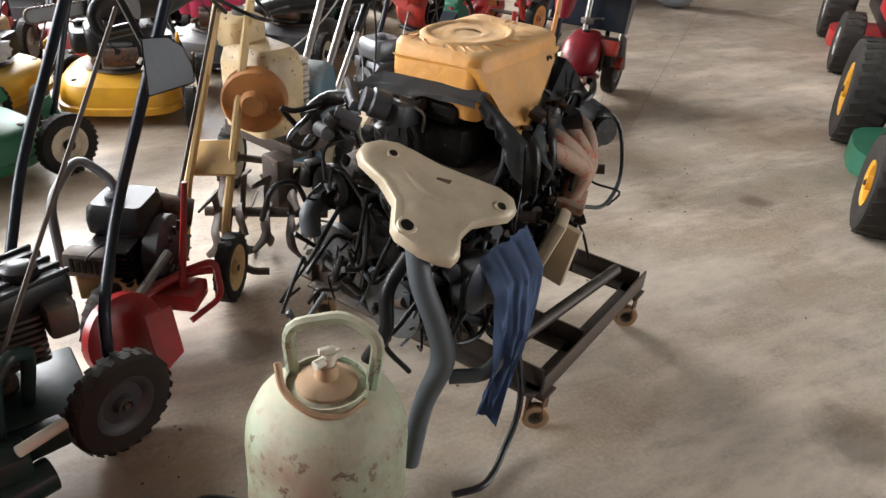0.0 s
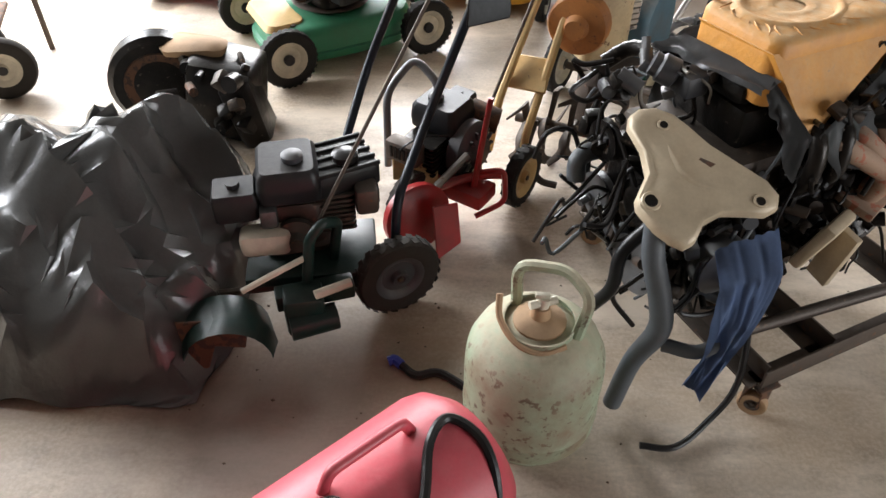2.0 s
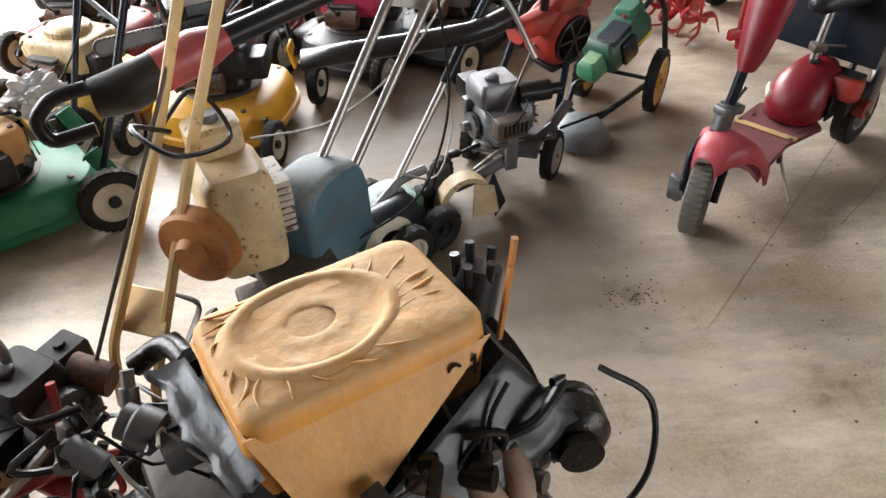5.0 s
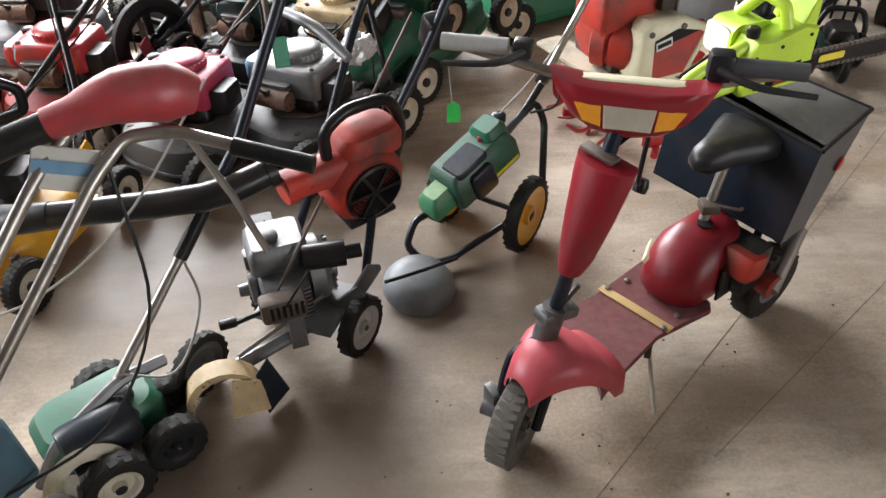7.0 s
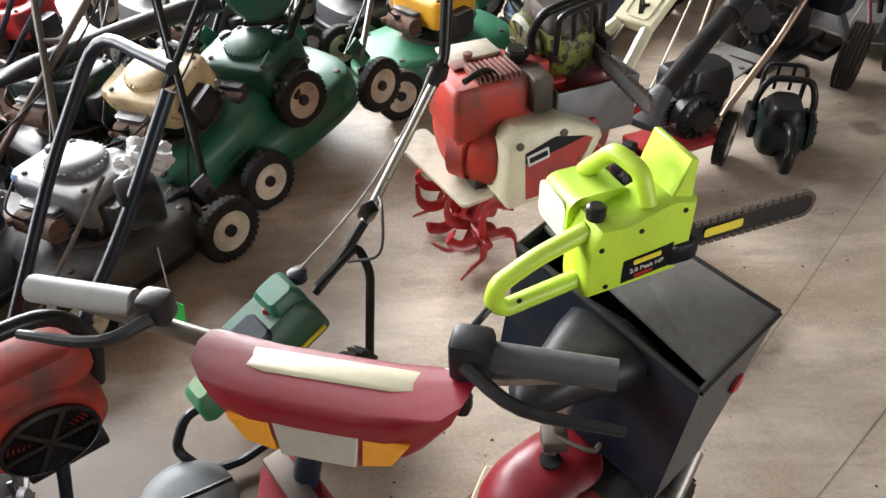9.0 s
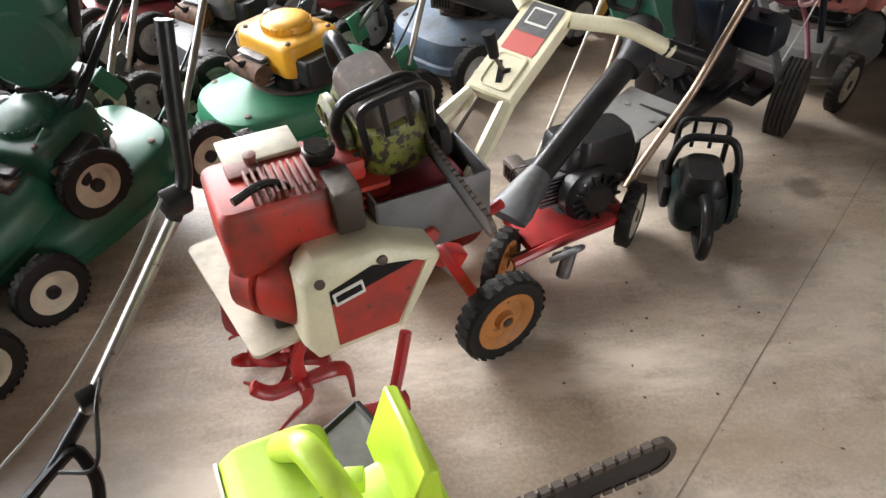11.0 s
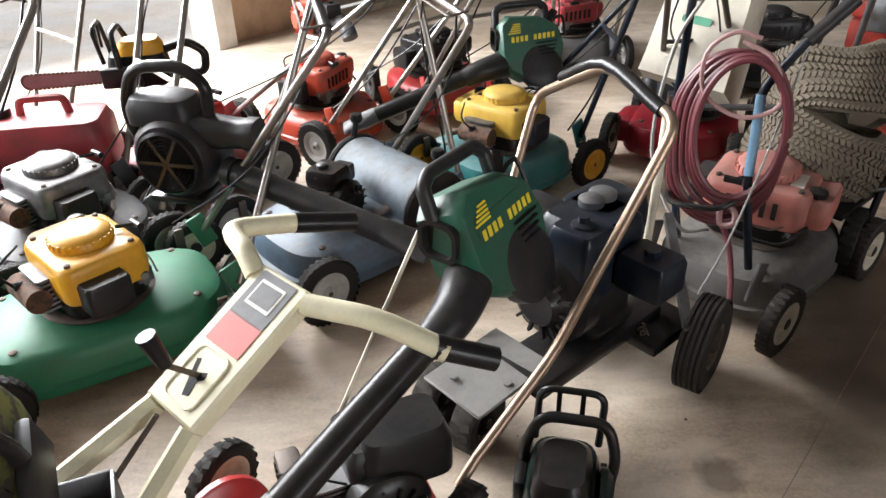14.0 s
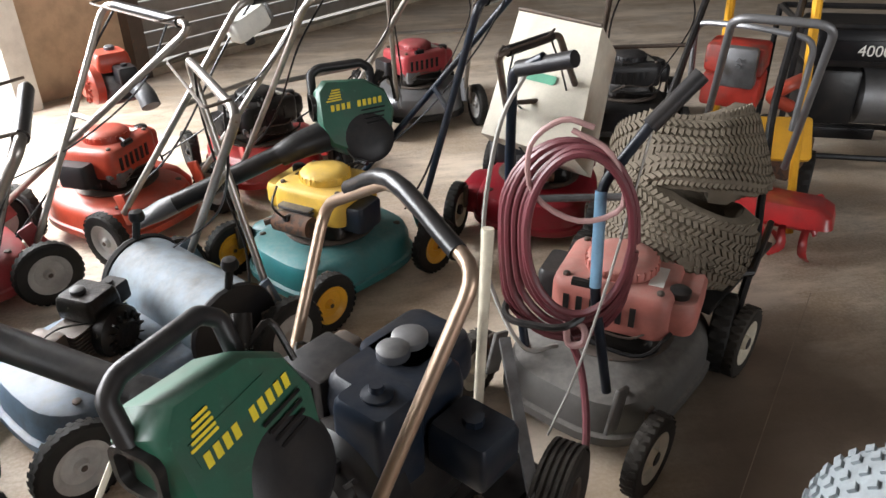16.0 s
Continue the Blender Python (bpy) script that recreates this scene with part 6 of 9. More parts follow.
def grey_edger():
    ob = thing("lawn_edger", "grey petrol lawn edger with pale grey wheels and tan blade guard", "lawn edger", pose(2.1, 4.08, 0), "lawn edgers")
    P = lambda *p: local(ob, *p)
    wheel(ob, P((2.29, 4.09, 0.092)), 0.092, 0.045, GREYW, (0.88, -0.47, 0), RUBBER, 0.7, 20)
    wheel(ob, P((2.02, 4.26, 0.092)), 0.092, 0.045, GREYW, (0.88, -0.47, 0), RUBBER, 0.7, 20)
    wheel(ob, P((1.87, 3.95, 0.095)), 0.095, 0.035, GREY_D, (0.88, -0.47, 0), RUBBER, 0.75, 20)
    part("axle", tube(P((2.02, 4.26, 0.092), (2.29, 4.09, 0.092)), 0.009, 8, 1), STEEL, ob)
    part("frame", bm_join(tube(P((2.30, 4.12, 0.2), (2.2, 4.1, 0.13), (2.0, 3.95, 0.11), (1.92, 3.88, 0.12)), 0.02, 8, 3, 0.5), box(P((2.14, 4.14, 0.14)), (0.24, 0.2, 0.02), 0.004, (0, 0, -20)),
                          box(P((2.13, 4.02, 0.2)), (0.045, 0.02, 0.22), 0.004, (0, 0, 20)), box(P((2.3, 4.14, 0.2)), (0.04, 0.02, 0.2), 0.004, (20, 20, 20))), GREY, ob)
    engine_side(ob, P((2.08, 4.15, 0.15)), 200, ALU, GREY, ALU, 0.78, BLACK)
    part("muffler", bm_join(cyl(P((2.16, 4.1, 0.34)), P((2.27, 4.12, 0.34)), 0.036, seg=16), cyl(P((2.27, 4.12, 0.34)), P((2.31, 4.13, 0.34)), 0.02, seg=12)), BLACK, ob)
    part("starter_knob", bm_join(box(P((1.93, 4.06, 0.14)), (0.05, 0.025, 0.025), 0.006, (0, 0, 20)), tube(P((1.95, 4.06, 0.14), (2.05, 4.1, 0.16)), 0.007, 6, 1)), BLACK, ob)
    rings = []
    for i in range(11):
        a = math.pi * i / 10
        c = P((1.95, 3.87, 0.06)) + Vector((-0.11 * math.cos(a) * 0.87, -0.11 * math.cos(a) * 0.3, 0.115 * math.sin(a)))
        o = Vector((-0.3, 0.87, 0)) * 0.03
        rings.append([c + o, c - o, c - o - Vector((-0.02 * math.cos(a), 0, 0.02 * math.sin(a))), c + o - Vector((-0.02 * math.cos(a), 0, 0.02 * math.sin(a)))])
    part("blade_guard", loft(rings), TAN, ob, "tan painted curved blade guard")
    part("guard_plate", plate([(0.0, -0.05), (0.1, -0.05), (0.09, 0.05), (0.02, 0.07)], 0.004, facing(P((1.97, 3.83, 0.08)), (0.3, -0.9, 0.2), (1, 0.3, 0))), TAN, ob)
    part("deflector", plate([(-0.04, -0.07), (0.05, -0.06), (0.03, 0.07), (-0.03, 0.05)], 0.006, facing(P((2.06, 3.9, 0.07)), (0.8, -0.5, 0.3), (0.5, 0.8, 0))), NAVY, ob)
    part("push_rod", tube(P((1.99, 3.92, 0.16), (2.2, 4.08, 0.22)), 0.006, 6, 1), CHROME, ob)
    part("handlebar", bent(P((2.31, 4.15, 0.22), (2.36, 4.22, 0.52), (2.40, 4.30, 0.62), (2.50, 4.40, 0.78), (2.60, 4.52, 0.98)), 0.0125, 10, 0.3), NAVY, ob)
    part("handlebar", bent(P((2.08, 4.28, 0.2), (2.20, 4.36, 0.5), (2.30, 4.6, 0.78), (2.42, 4.72, 1.0), (2.60, 4.56, 1.0)), 0.0125, 10, 0.3), NAVY, ob)
    part("control_rod", tube(P((2.1, 4.02, 0.3), (2.46, 4.48, 0.84)), 0.0045, 6, 1), STEEL, ob)
    part("switch_box", box(P((2.52, 4.46, 0.80)), (0.07, 0.06, 0.09), 0.01, (20, 0, 30)), BLACK, ob)
    part("tag", plate([(-0.018, -0.025), (0.018, -0.025), (0.018, 0.02), (0, 0.03), (-0.018, 0.02)], 0.002, facing(P((2.563, 4.35, 0.62)), (-0.1, -0.9, 0.4), (1, 0, 0)), 0), TAGG, ob, "bright green paper tag")
    part("tag_string", tube(P((2.56, 4.36, 0.64), (2.55, 4.4, 0.74)), 0.0015, 5, 1), CABLE_G, ob)
    return ob


def metal_dish():
    ob = thing("metal_disc", "dull grey metal disc leaning low on the floor", "disc", pose(2.45, 4.3, 0))
    part("disc", lathe([(0.0, 0.06), (0.05, 0.058), (0.085, 0.045), (0.105, 0.02), (0.115, 0.0), (0.113, -0.004), (0.1, 0.006), (0.0, 0.045)], (0.0, 0.02, 0.03), (0.1, -0.22, 0.97), 32), surface("dull_blue_grey_dish", (0.2, 0.225, 0.245), 0.45, dust=0.5, grime=0.5), ob)
    part("strap", tube([(-0.1, -0.04, 0.1), (0.02, -0.02, 0.13), (0.12, 0.03, 0.13)], 0.006, 6), BLACK, ob)
    return ob


def green_edger():
    ob = thing("lawn_edger", "green electric lawn edger with large yellow wheels", "lawn edger", pose(2.66, 4.65, 0), "lawn edgers")
    P = lambda *p: local(ob, *p)
    wheel(ob, P((2.80, 4.545, 0.128)), 0.128, 0.045, YELLOW, (0.84, -0.54, 0), RUBBER, 0.78, 26)
    wheel(ob, P((2.55, 4.71, 0.128)), 0.128, 0.045, YELLOW, (0.84, -0.54, 0), RUBBER, 0.78, 26)
    part("axle", tube(P((2.55, 4.71, 0.128), (2.80, 4.545, 0.128)), 0.009, 8, 1), BLACK, ob)
    lng = Vector((0.71, 0.6, 0.36)).normalized()
    acr = Vector((0.645, -0.764, 0))
    nor = acr.cross(lng).normalized()
    m = Matrix.Translation(P((2.625, 4.585, 0.315))) @ Matrix(((acr.x, lng.x, nor.x, 0), (acr.y, lng.y, nor.y, 0), (acr.z, lng.z, nor.z, 0), (0, 0, 0, 1)))
    part("motor_body", stack(rrect(0.15, 0.27, 0.12, 3), [(-0.075, 0.85, 0.9), (-0.06, 1, 1), (0.01, 1, 1), (0.04, 0.86, 0.92), (0.055, 0.7, 0.8)], m), GREEN_B, ob)
    part("nose", stack(rrect(0.1, 0.12, 0.2, 3), [(-0.06, 0.8, 0.9, 0, -0.16), (-0.04, 1, 1, 0, -0.16), (0.0, 0.9, 0.95, 0, -0.155), (0.02, 0.6, 0.7, 0, -0.15)], m), surface("dusty_green_nose", (0.03, 0.2, 0.09), 0.45, dust=1.0, dust_col=(0.4, 0.42, 0.2)), ob)
    part("motor_tower", stack(rrect(0.1, 0.09, 0.2, 3), [(0.03, 1, 1, 0, 0.09), (0.07, 0.95, 0.95, 0, 0.09), (0.085, 0.7, 0.7, 0, 0.09)], m), GREEN, ob)
    part("black_panel", stack(rrect(0.09, 0.13, 0.15, 3), [(0.0, 1, 1), (0.052, 1, 1), (0.06, 0.9, 0.9)], m @ pose(0.02, -0.04, 0)), NAVY, ob)
    part("side_panel", stack(rrect(0.1, 0.09, 0.15, 3), [(-0.01, 1, 1), (0.01, 1, 1), (0.014, 0.9, 0.9)], m @ pose(0.075, -0.03, -0.02, 0, 90, 0)), NAVY, ob)
    part("cap", lathe([(0.024, 0), (0.024, 0.02), (0.016, 0.026), (0, 0.026)], P((2.71, 4.682, 0.40)), seg=14), NAVY, ob)
    part("label_bar", stack(rrect(0.012, 0.12, 0.3, 3), [(0, 1, 1), (0.0785, 1, 1)], m @ pose(0.0, 0.06, -0.045, 0, 90, 0)), LABEL_Y, ob)
    part("switch", box(m @ Vector((0.01, 0.05, 0.06)), (0.02, 0.02, 0.015), 0.003), RED, ob)
    part("tow_loop", bent(P((2.62, 4.66, 0.13), (2.44, 4.47, 0.17), (2.41, 4.43, 0.1), (2.47, 4.41, 0.035), (2.55, 4.44, 0.03), (2.76, 4.56, 0.1)), 0.012, 8, 0.3), NAVY, ob)
    part("support_loop", bent(P((2.74, 4.74, 0.32), (2.84, 4.8, 0.4), (2.87, 4.77, 0.34), (2.86, 4.64, 0.16)), 0.012, 8, 0.35), BLACK, ob)
    part("pole", bent(P((2.73, 4.74, 0.30), (2.80, 4.78, 0.37), (2.86, 4.84, 0.44)), 0.013, 10, 0.3), BLACK, ob)
    part("pole", tube(P((2.86, 4.84, 0.44), (3.04, 5.04, 0.70)), 0.0125, 10, 1), CHROME, ob)
    part("pole", bent(P((3.04, 5.04, 0.70), (3.07, 5.07, 0.76), (3.08, 5.10, 0.9), (3.09, 5.13, 1.02)), 0.0145, 10, 0.3), BLACK, ob)
    part("clamp", box(P((3.05, 5.05, 0.73)), (0.05, 0.04, 0.05), 0.008, (20, 0, 40)), BLACK, ob)
    part("clamp", box(P((2.87, 4.85, 0.46)), (0.035, 0.035, 0.06), 0.006, (30, 0, 40)), BLACK, ob)
    part("power_cord", tube(P((2.71, 4.68, 0.42), (2.85, 4.80, 0.52), (2.97, 4.9, 0.66), (3.04, 5.02, 0.76)), 0.003, 6, 5), CABLE_G, ob)
    part("power_cord", tube(P((2.82, 4.76, 0.38), (2.9, 4.74, 0.42), (2.91, 4.8, 0.5), (2.9, 4.86, 0.5)), 0.004, 6, 5), CABLE, ob)
    return ob


# ---- motor scooter with its crate ----
def scooter():
    ob = thing("motor_scooter", "small red petrol stand-up scooter with seat and headlight", "scooter", pose(2.7, 3.72, 0))
    P = lambda *p: local(ob, *p)
    fwd = Vector((-0.80, -0.60, 0))          # towards the front wheel
    side = Vector((0.60, -0.80, 0))
    side3 = (0.86, -0.5, 0)
    wheel(ob, P((2.70, 3.735, 0.118)), 0.118, 0.07, GREY, side3, TYRE_G, 0.52, 34, "worn grey ribbed front tyre")
    wheel(ob, P((3.47, 4.22, 0.118)), 0.118, 0.07, GREY, (0.6, -0.8, 0), RUBBER_D, 0.52, 26)
    part("brake_caliper", bm_join(box(P((2.645, 3.79, 0.13)), (0.03, 0.05, 0.09), 0.008, (0, 0, 30)), cyl(P((2.62, 3.78, 0.118)), P((2.66, 3.76, 0.118)), 0.02, seg=10)), ALU, ob)
    for s in (-1, 1):
        o = Vector(side3).normalized() * 0.052 * s
        part("fork", tube([P((2.70, 3.735, 0.118)) + o, P((2.735, 3.79, 0.26)) + o, P((2.755, 3.82, 0.32))], 0.013, 8), NAVY, ob)
    # mudguard that runs into the deck
    rings = []
    for i in range(9):
        t = i / 8
        c = Vector((2.695, 3.725, 0.262)).lerp(Vector((2.93, 3.93, 0.16)), t) + Vector((0, 0, 0.085 * math.sin(math.pi * min(1, t * 1.15)) ** 0.8))
        w = 0.045 + 0.055 * t + 0.03 * math.sin(math.pi * t)
        d = Vector((0.0, 0.0, 1))
        ring = []
        for j in range(10):
            a = math.pi * j / 9
            ring.append(P(c + side * w * math.cos(a) + Vector((0, 0, 0.05 * math.sin(a) - 0.03 - (0.05 if j in (0, 9) else 0) * (0.15 + t)))))
        for j in range(9, -1, -1):
            a = math.pi * j / 9
            ring.append(P(c + side * (w - 0.004) * math.cos(a) + Vector((0, 0, 0.05 * math.sin(a) - 0.036 - (0.05 if j in (0, 9) else 0) * (0.15 + t)))))
        rings.append(ring)
    part("mudguard", loft(rings), PINK_R, ob, "faded pink-red front mudguard", 60)
    # foot board
    deckpts = [(-0.145, -0.22), (-0.16, -0.27), (-0.1, -0.23), (0.1, -0.23), (0.12, -0.2), (0.11, 0.0), (0.125, 0.2), (0.11, 0.22), (-0.11, 0.22), (-0.135, 0.19), (-0.11, 0.0)]
    D = Matrix.Translation(P((3.03, 4.06, 0.142))) @ Matrix(((side.x, -fwd.x, 0, 0), (side.y, -fwd.y, 0, 0), (0, 0, 1, 0), (0, 0, 0, 1)))
    part("foot_board", plate([(-x, y) for x, y in deckpts][::-1], 0.016, D, 0.004), MAROON, ob, "scuffed maroon foot board")
    part("grip_strip", box((0, 0, 0), (0.235, 0.028, 0.004), 0.001), TAN_Y, ob, "tan wooden strip across the board").matrix_local = D @ pose(0, 0.03, 0.0115, 0, 0, 6)
    for x, y in ((-0.09, 0.1), (0.09, 0.1), (-0.1, 0.03), (0.1, 0.03)):
        part("bolt", lathe([(0.009, 0), (0.009, 0.005), (0.004, 0.007), (0, 0.007)], D @ Vector((x, y, 0.013 if y == 0.03 else 0.008)), seg=10), CHROME, ob)
    part("frame_tube", bent(P((2.78, 3.85, 0.3), (2.86, 3.93, 0.12), (3.2, 4.17, 0.10), (3.5, 4.26, 0.2)), 0.016, 8, 0.2), BLACK, ob)
    part("kick_stand", bent(P((3.08, 3.99, 0.115), (3.075, 3.90, 0.06), (3.079, 3.832, 0.004)), 0.006, 8, 0.2), CREAMW, ob)
    part("stand_spring", tube(P((3.08, 3.98, 0.12), (3.07, 3.95, 0.09)), 0.009, 8, 1), STEEL, ob)
    # steering column and leg shield
    part("steering_column", tube(P((2.765, 3.83, 0.30), (2.80, 3.85, 0.45), (2.88, 3.915, 0.80), (2.905, 3.935, 0.87)), 0.017, 10, 1), NAVY, ob)
    part("head_clamp", bm_join(cyl(P((2.76, 3.825, 0.29)), P((2.785, 3.84, 0.40)), 0.03, seg=12), box(P((2.79, 3.845, 0.38)), (0.1, 0.05, 0.03), 0.006, (0, 10, 30)), tube(P((2.80, 3.86, 0.38), (2.84, 3.87, 0.44)), 0.007, 6, 1)), ALU, ob)
    rings = []
    for t, w, dpt in ((0, 0.028, 0.03), (0.15, 0.042, 0.034), (0.5, 0.058, 0.04), (0.85, 0.07, 0.045), (1.0, 0.072, 0.046)):
        c = P((2.81, 3.835, 0.52)).lerp(P((2.87, 3.895, 0.765)), t)
        rings.append([c + side * w * math.cos(q) * (1 if abs(math.cos(q)) < 0.99 else 1) - fwd * (-dpt) * max(-0.55, math.sin(q)) for q in np.linspace(0, 2 * math.pi, 20, endpoint=False).tolist()])
    part("leg_shield", loft(rings), RED_S, ob, "dark red tapered column cover", 50)
    part("throttle_cables", bm_join(*[tube(P((2.87 + 0.01 * i, 3.93, 0.78), (2.89 + 0.012 * i, 3.91, 0.83), (2.92 + 0.02 * i, 3.96, 0.87)), 0.004, 6) for i in range(4)]), CABLE, ob)
    part("column_top", bm_join(box(P((2.855, 3.905, 0.775)), (0.09, 0.03, 0.012), 0.004, (0, 0, -53)), cyl(P((2.93, 3.97, 0.8)), P((2.93, 3.97, 0.85)), 0.02, seg=12)), STEEL, ob)
    # handlebar, grips, headlight shell
    L, R = P((2.555, 4.075, 0.945)), P((3.215, 3.92, 0.94))
    mid = P((2.92, 3.98, 0.94))
    ud = (R - L).normalized()
    part("handlebar", bent([L, L.lerp(R, 0.33) + Vector((0, 0, -0.05)), mid + Vector((0, 0, -0.075)), L.lerp(R, 0.76) + Vector((0, 0, -0.045)), R], 0.012, 10, 0.3), CHROME, ob)
    part("grip", tube([L - ud * 0.02, L + ud * 0.12], 0.018, 12, 1), GREYW, ob, "worn silver-grey grip")
    part("grip", tube([R + ud * 0.02, R - ud * 0.12], 0.018, 12, 1), GREY_D, ob)
    part("throttle_housing", box(R - ud * 0.14, (0.05, 0.045, 0.06), 0.01, (0, 0, -14)), BLACK_D, ob)
    part("lever_clamp", box(L + ud * 0.15, (0.04, 0.035, 0.04), 0.008, (0, 0, -14)), BLACK_D, ob)
    for e, s in ((L, 1), (R, -1)):
        part("brake_lever", tube([e + ud * 0.15 * s - Vector((0, 0.02, 0.0)), e + ud * 0.09 * s - Vector((0, 0.06, 0.01)), e - ud * 0.02 * s - Vector((0, 0.06, 0.02))], [0.009, 0.008, 0.006], 8), BLACK_D, ob)
    front = (Vector((-0.24, -0.97, 0)))
    F = facing(mid + Vector((0, 0, -0.05)) + front * 0.03, front + Vector((0, 0, 0.12)), ud)
    outl = [(-0.168, 0.03), (-0.08, 0.018), (0.08, 0.018), (0.168, 0.03), (0.155, -0.005), (0.12, -0.055), (0.07, -0.088), (0.0, -0.1), (-0.07, -0.088), (-0.12, -0.055), (-0.155, -0.005)]
    part("headlight_shell", stack(outl, [(-0.045, 0.92, 0.75), (-0.035, 0.98, 0.95), (-0.01, 1.0, 1.0), (0.02, 0.96, 0.94), (0.042, 0.84, 0.8), (0.052, 0.6, 0.55), (0.054, 0.25, 0.25)], F), RED_S, ob, "maroon headlight shell", 60)
    part("top_cap", stack(rrect(0.27, 0.04, 0.3), [(-0.008, 1, 1), (0.0, 1, 1), (0.004, 0.94, 0.8)], facing(F @ Vector((0, 0.0165, -0.012)), F.to_3x3() @ Vector((0, 1, 0)), ud)), CREAM, ob, "cream top of the headlight shell")
    part("headlight_lens", stack([(-0.052, 0.026), (0.052, 0.026), (0.046, -0.024), (-0.046, -0.024)], [(0.03, 1, 1), (0.0525, 1, 1), (0.0555, 0.94, 0.9)], F @ pose(0, -0.04, 0)), LENSW, ob)
    for s in (-1, 1):
        part("indicator_lens", stack([(-0.023, 0.026), (0.032, 0.024), (0.012, -0.012), (-0.025, -0.022)], [(0.02, 1, 1), (0.0505, 1, 1), (0.0535, 0.9, 0.86)], F @ pose(s * 0.077, -0.04, 0) @ Matrix.Diagonal((s, 1, 1, 1))), LENS, ob)
    # engine pod, tank, exhaust
    E = Matrix.Translation(P((3.22, 4.19, 0.14))) @ Matrix(((side.x, -fwd.x, 0, 0), (side.y, -fwd.y, 0, 0), (0, 0, 1, 0), (0, 0, 0, 1)))
    part("engine_cover", stack(rrect(0.2, 0.27, 0.45, 6), [(0.01, 0.9, 0.85, 0, 0), (0.03, 1, 1, 0, 0), (0.09, 1.02, 1.0, 0, 0.01), (0.15, 0.9, 0.88, 0, 0.03), (0.19, 0.6, 0.65, 0, 0.05), (0.2, 0.3, 0.3, 0, 0.05)], E), RED_S, ob, "glossy red rounded engine cover", 60)
    part("cover_flash", stack(rrect(0.03, 0.1, 0.4), [(0.0, 1, 1), (0.012, 0.9, 0.9)], facing(E @ Vector((-0.09, -0.06, 0.09)), (E.to_3x3() @ Vector((-0.9, -0.5, 0.35))), (0, 0, 1))), CREAM, ob)
    part("engine_block", box(E @ Vector((0.09, 0.09, 0.1)), (0.11, 0.13, 0.14), 0.012, (0, 0, 37)), BLACK_D, ob)
    part("cooling_fins", bm_join(*[box(E @ Vector((0.11, 0.05 + 0.02 * i, 0.07)), (0.12, 0.008, 0.1), 0.001, (0, 0, 37)) for i in range(6)]), BLACK_D, ob)["kind"] = "stuff"
    part("pull_starter", bm_join(box(E @ Vector((0.12, 0.06, 0.13)), (0.09, 0.1, 0.08), 0.015, (0, 15, 37)), cyl(E @ Vector((0.13, 0.14, 0.04)), E @ Vector((0.19, 0.14, 0.04)), 0.035, seg=16)), RED_T, ob)
    part("exhaust", bm_join(cyl(P((3.44, 4.13, 0.16)), P((3.55, 4.28, 0.26)), 0.026, 0.026, 14), cyl(P((3.55, 4.28, 0.26)), P((3.57, 4.31, 0.28)), 0.016, seg=10)), CHROME, ob)
    part("fuel_cap", lathe([(0.02, 0), (0.022, 0.012), (0, 0.014)], E @ Vector((0.0, 0.03, 0.195)), seg=14), BLACK, ob)
    # seat
    part("seat_post", tube(P((3.24, 4.22, 0.32), (3.27, 4.25, 0.46), (3.285, 4.26, 0.53)), 0.014, 10, 1), CHROME, ob)
    part("post_clamp", bm_join(box(P((3.25, 4.225, 0.39)), (0.05, 0.05, 0.03), 0.006), tube(P((3.25, 4.22, 0.4), (3.31, 4.18, 0.41), (3.33, 4.2, 0.4)), 0.005, 6)), STEEL, ob)
    S = Matrix.Translation(P((3.28, 4.255, 0.53))) @ Matrix(((side.x, -fwd.x, 0, 0), (side.y, -fwd.y, 0, 0), (0, 0, 1, 0), (0, 0, 0, 1)))
    seat = [(0.0, -0.15), (0.035, -0.13), (0.05, -0.06), (0.085, 0.03), (0.1, 0.09), (0.08, 0.13), (0.0, 0.14), (-0.08, 0.13), (-0.1, 0.09), (-0.085, 0.03), (-0.05, -0.06), (-0.035, -0.13)]
    part("seat", stack(seat, [(0.0, 0.7, 0.8), (0.015, 0.98, 0.98), (0.035, 1, 1), (0.06, 0.9, 0.92), (0.075, 0.6, 0.7), (0.078, 0.3, 0.35)], S), BLACK_D, ob, "dusty black bicycle-type seat", 60)
    return ob


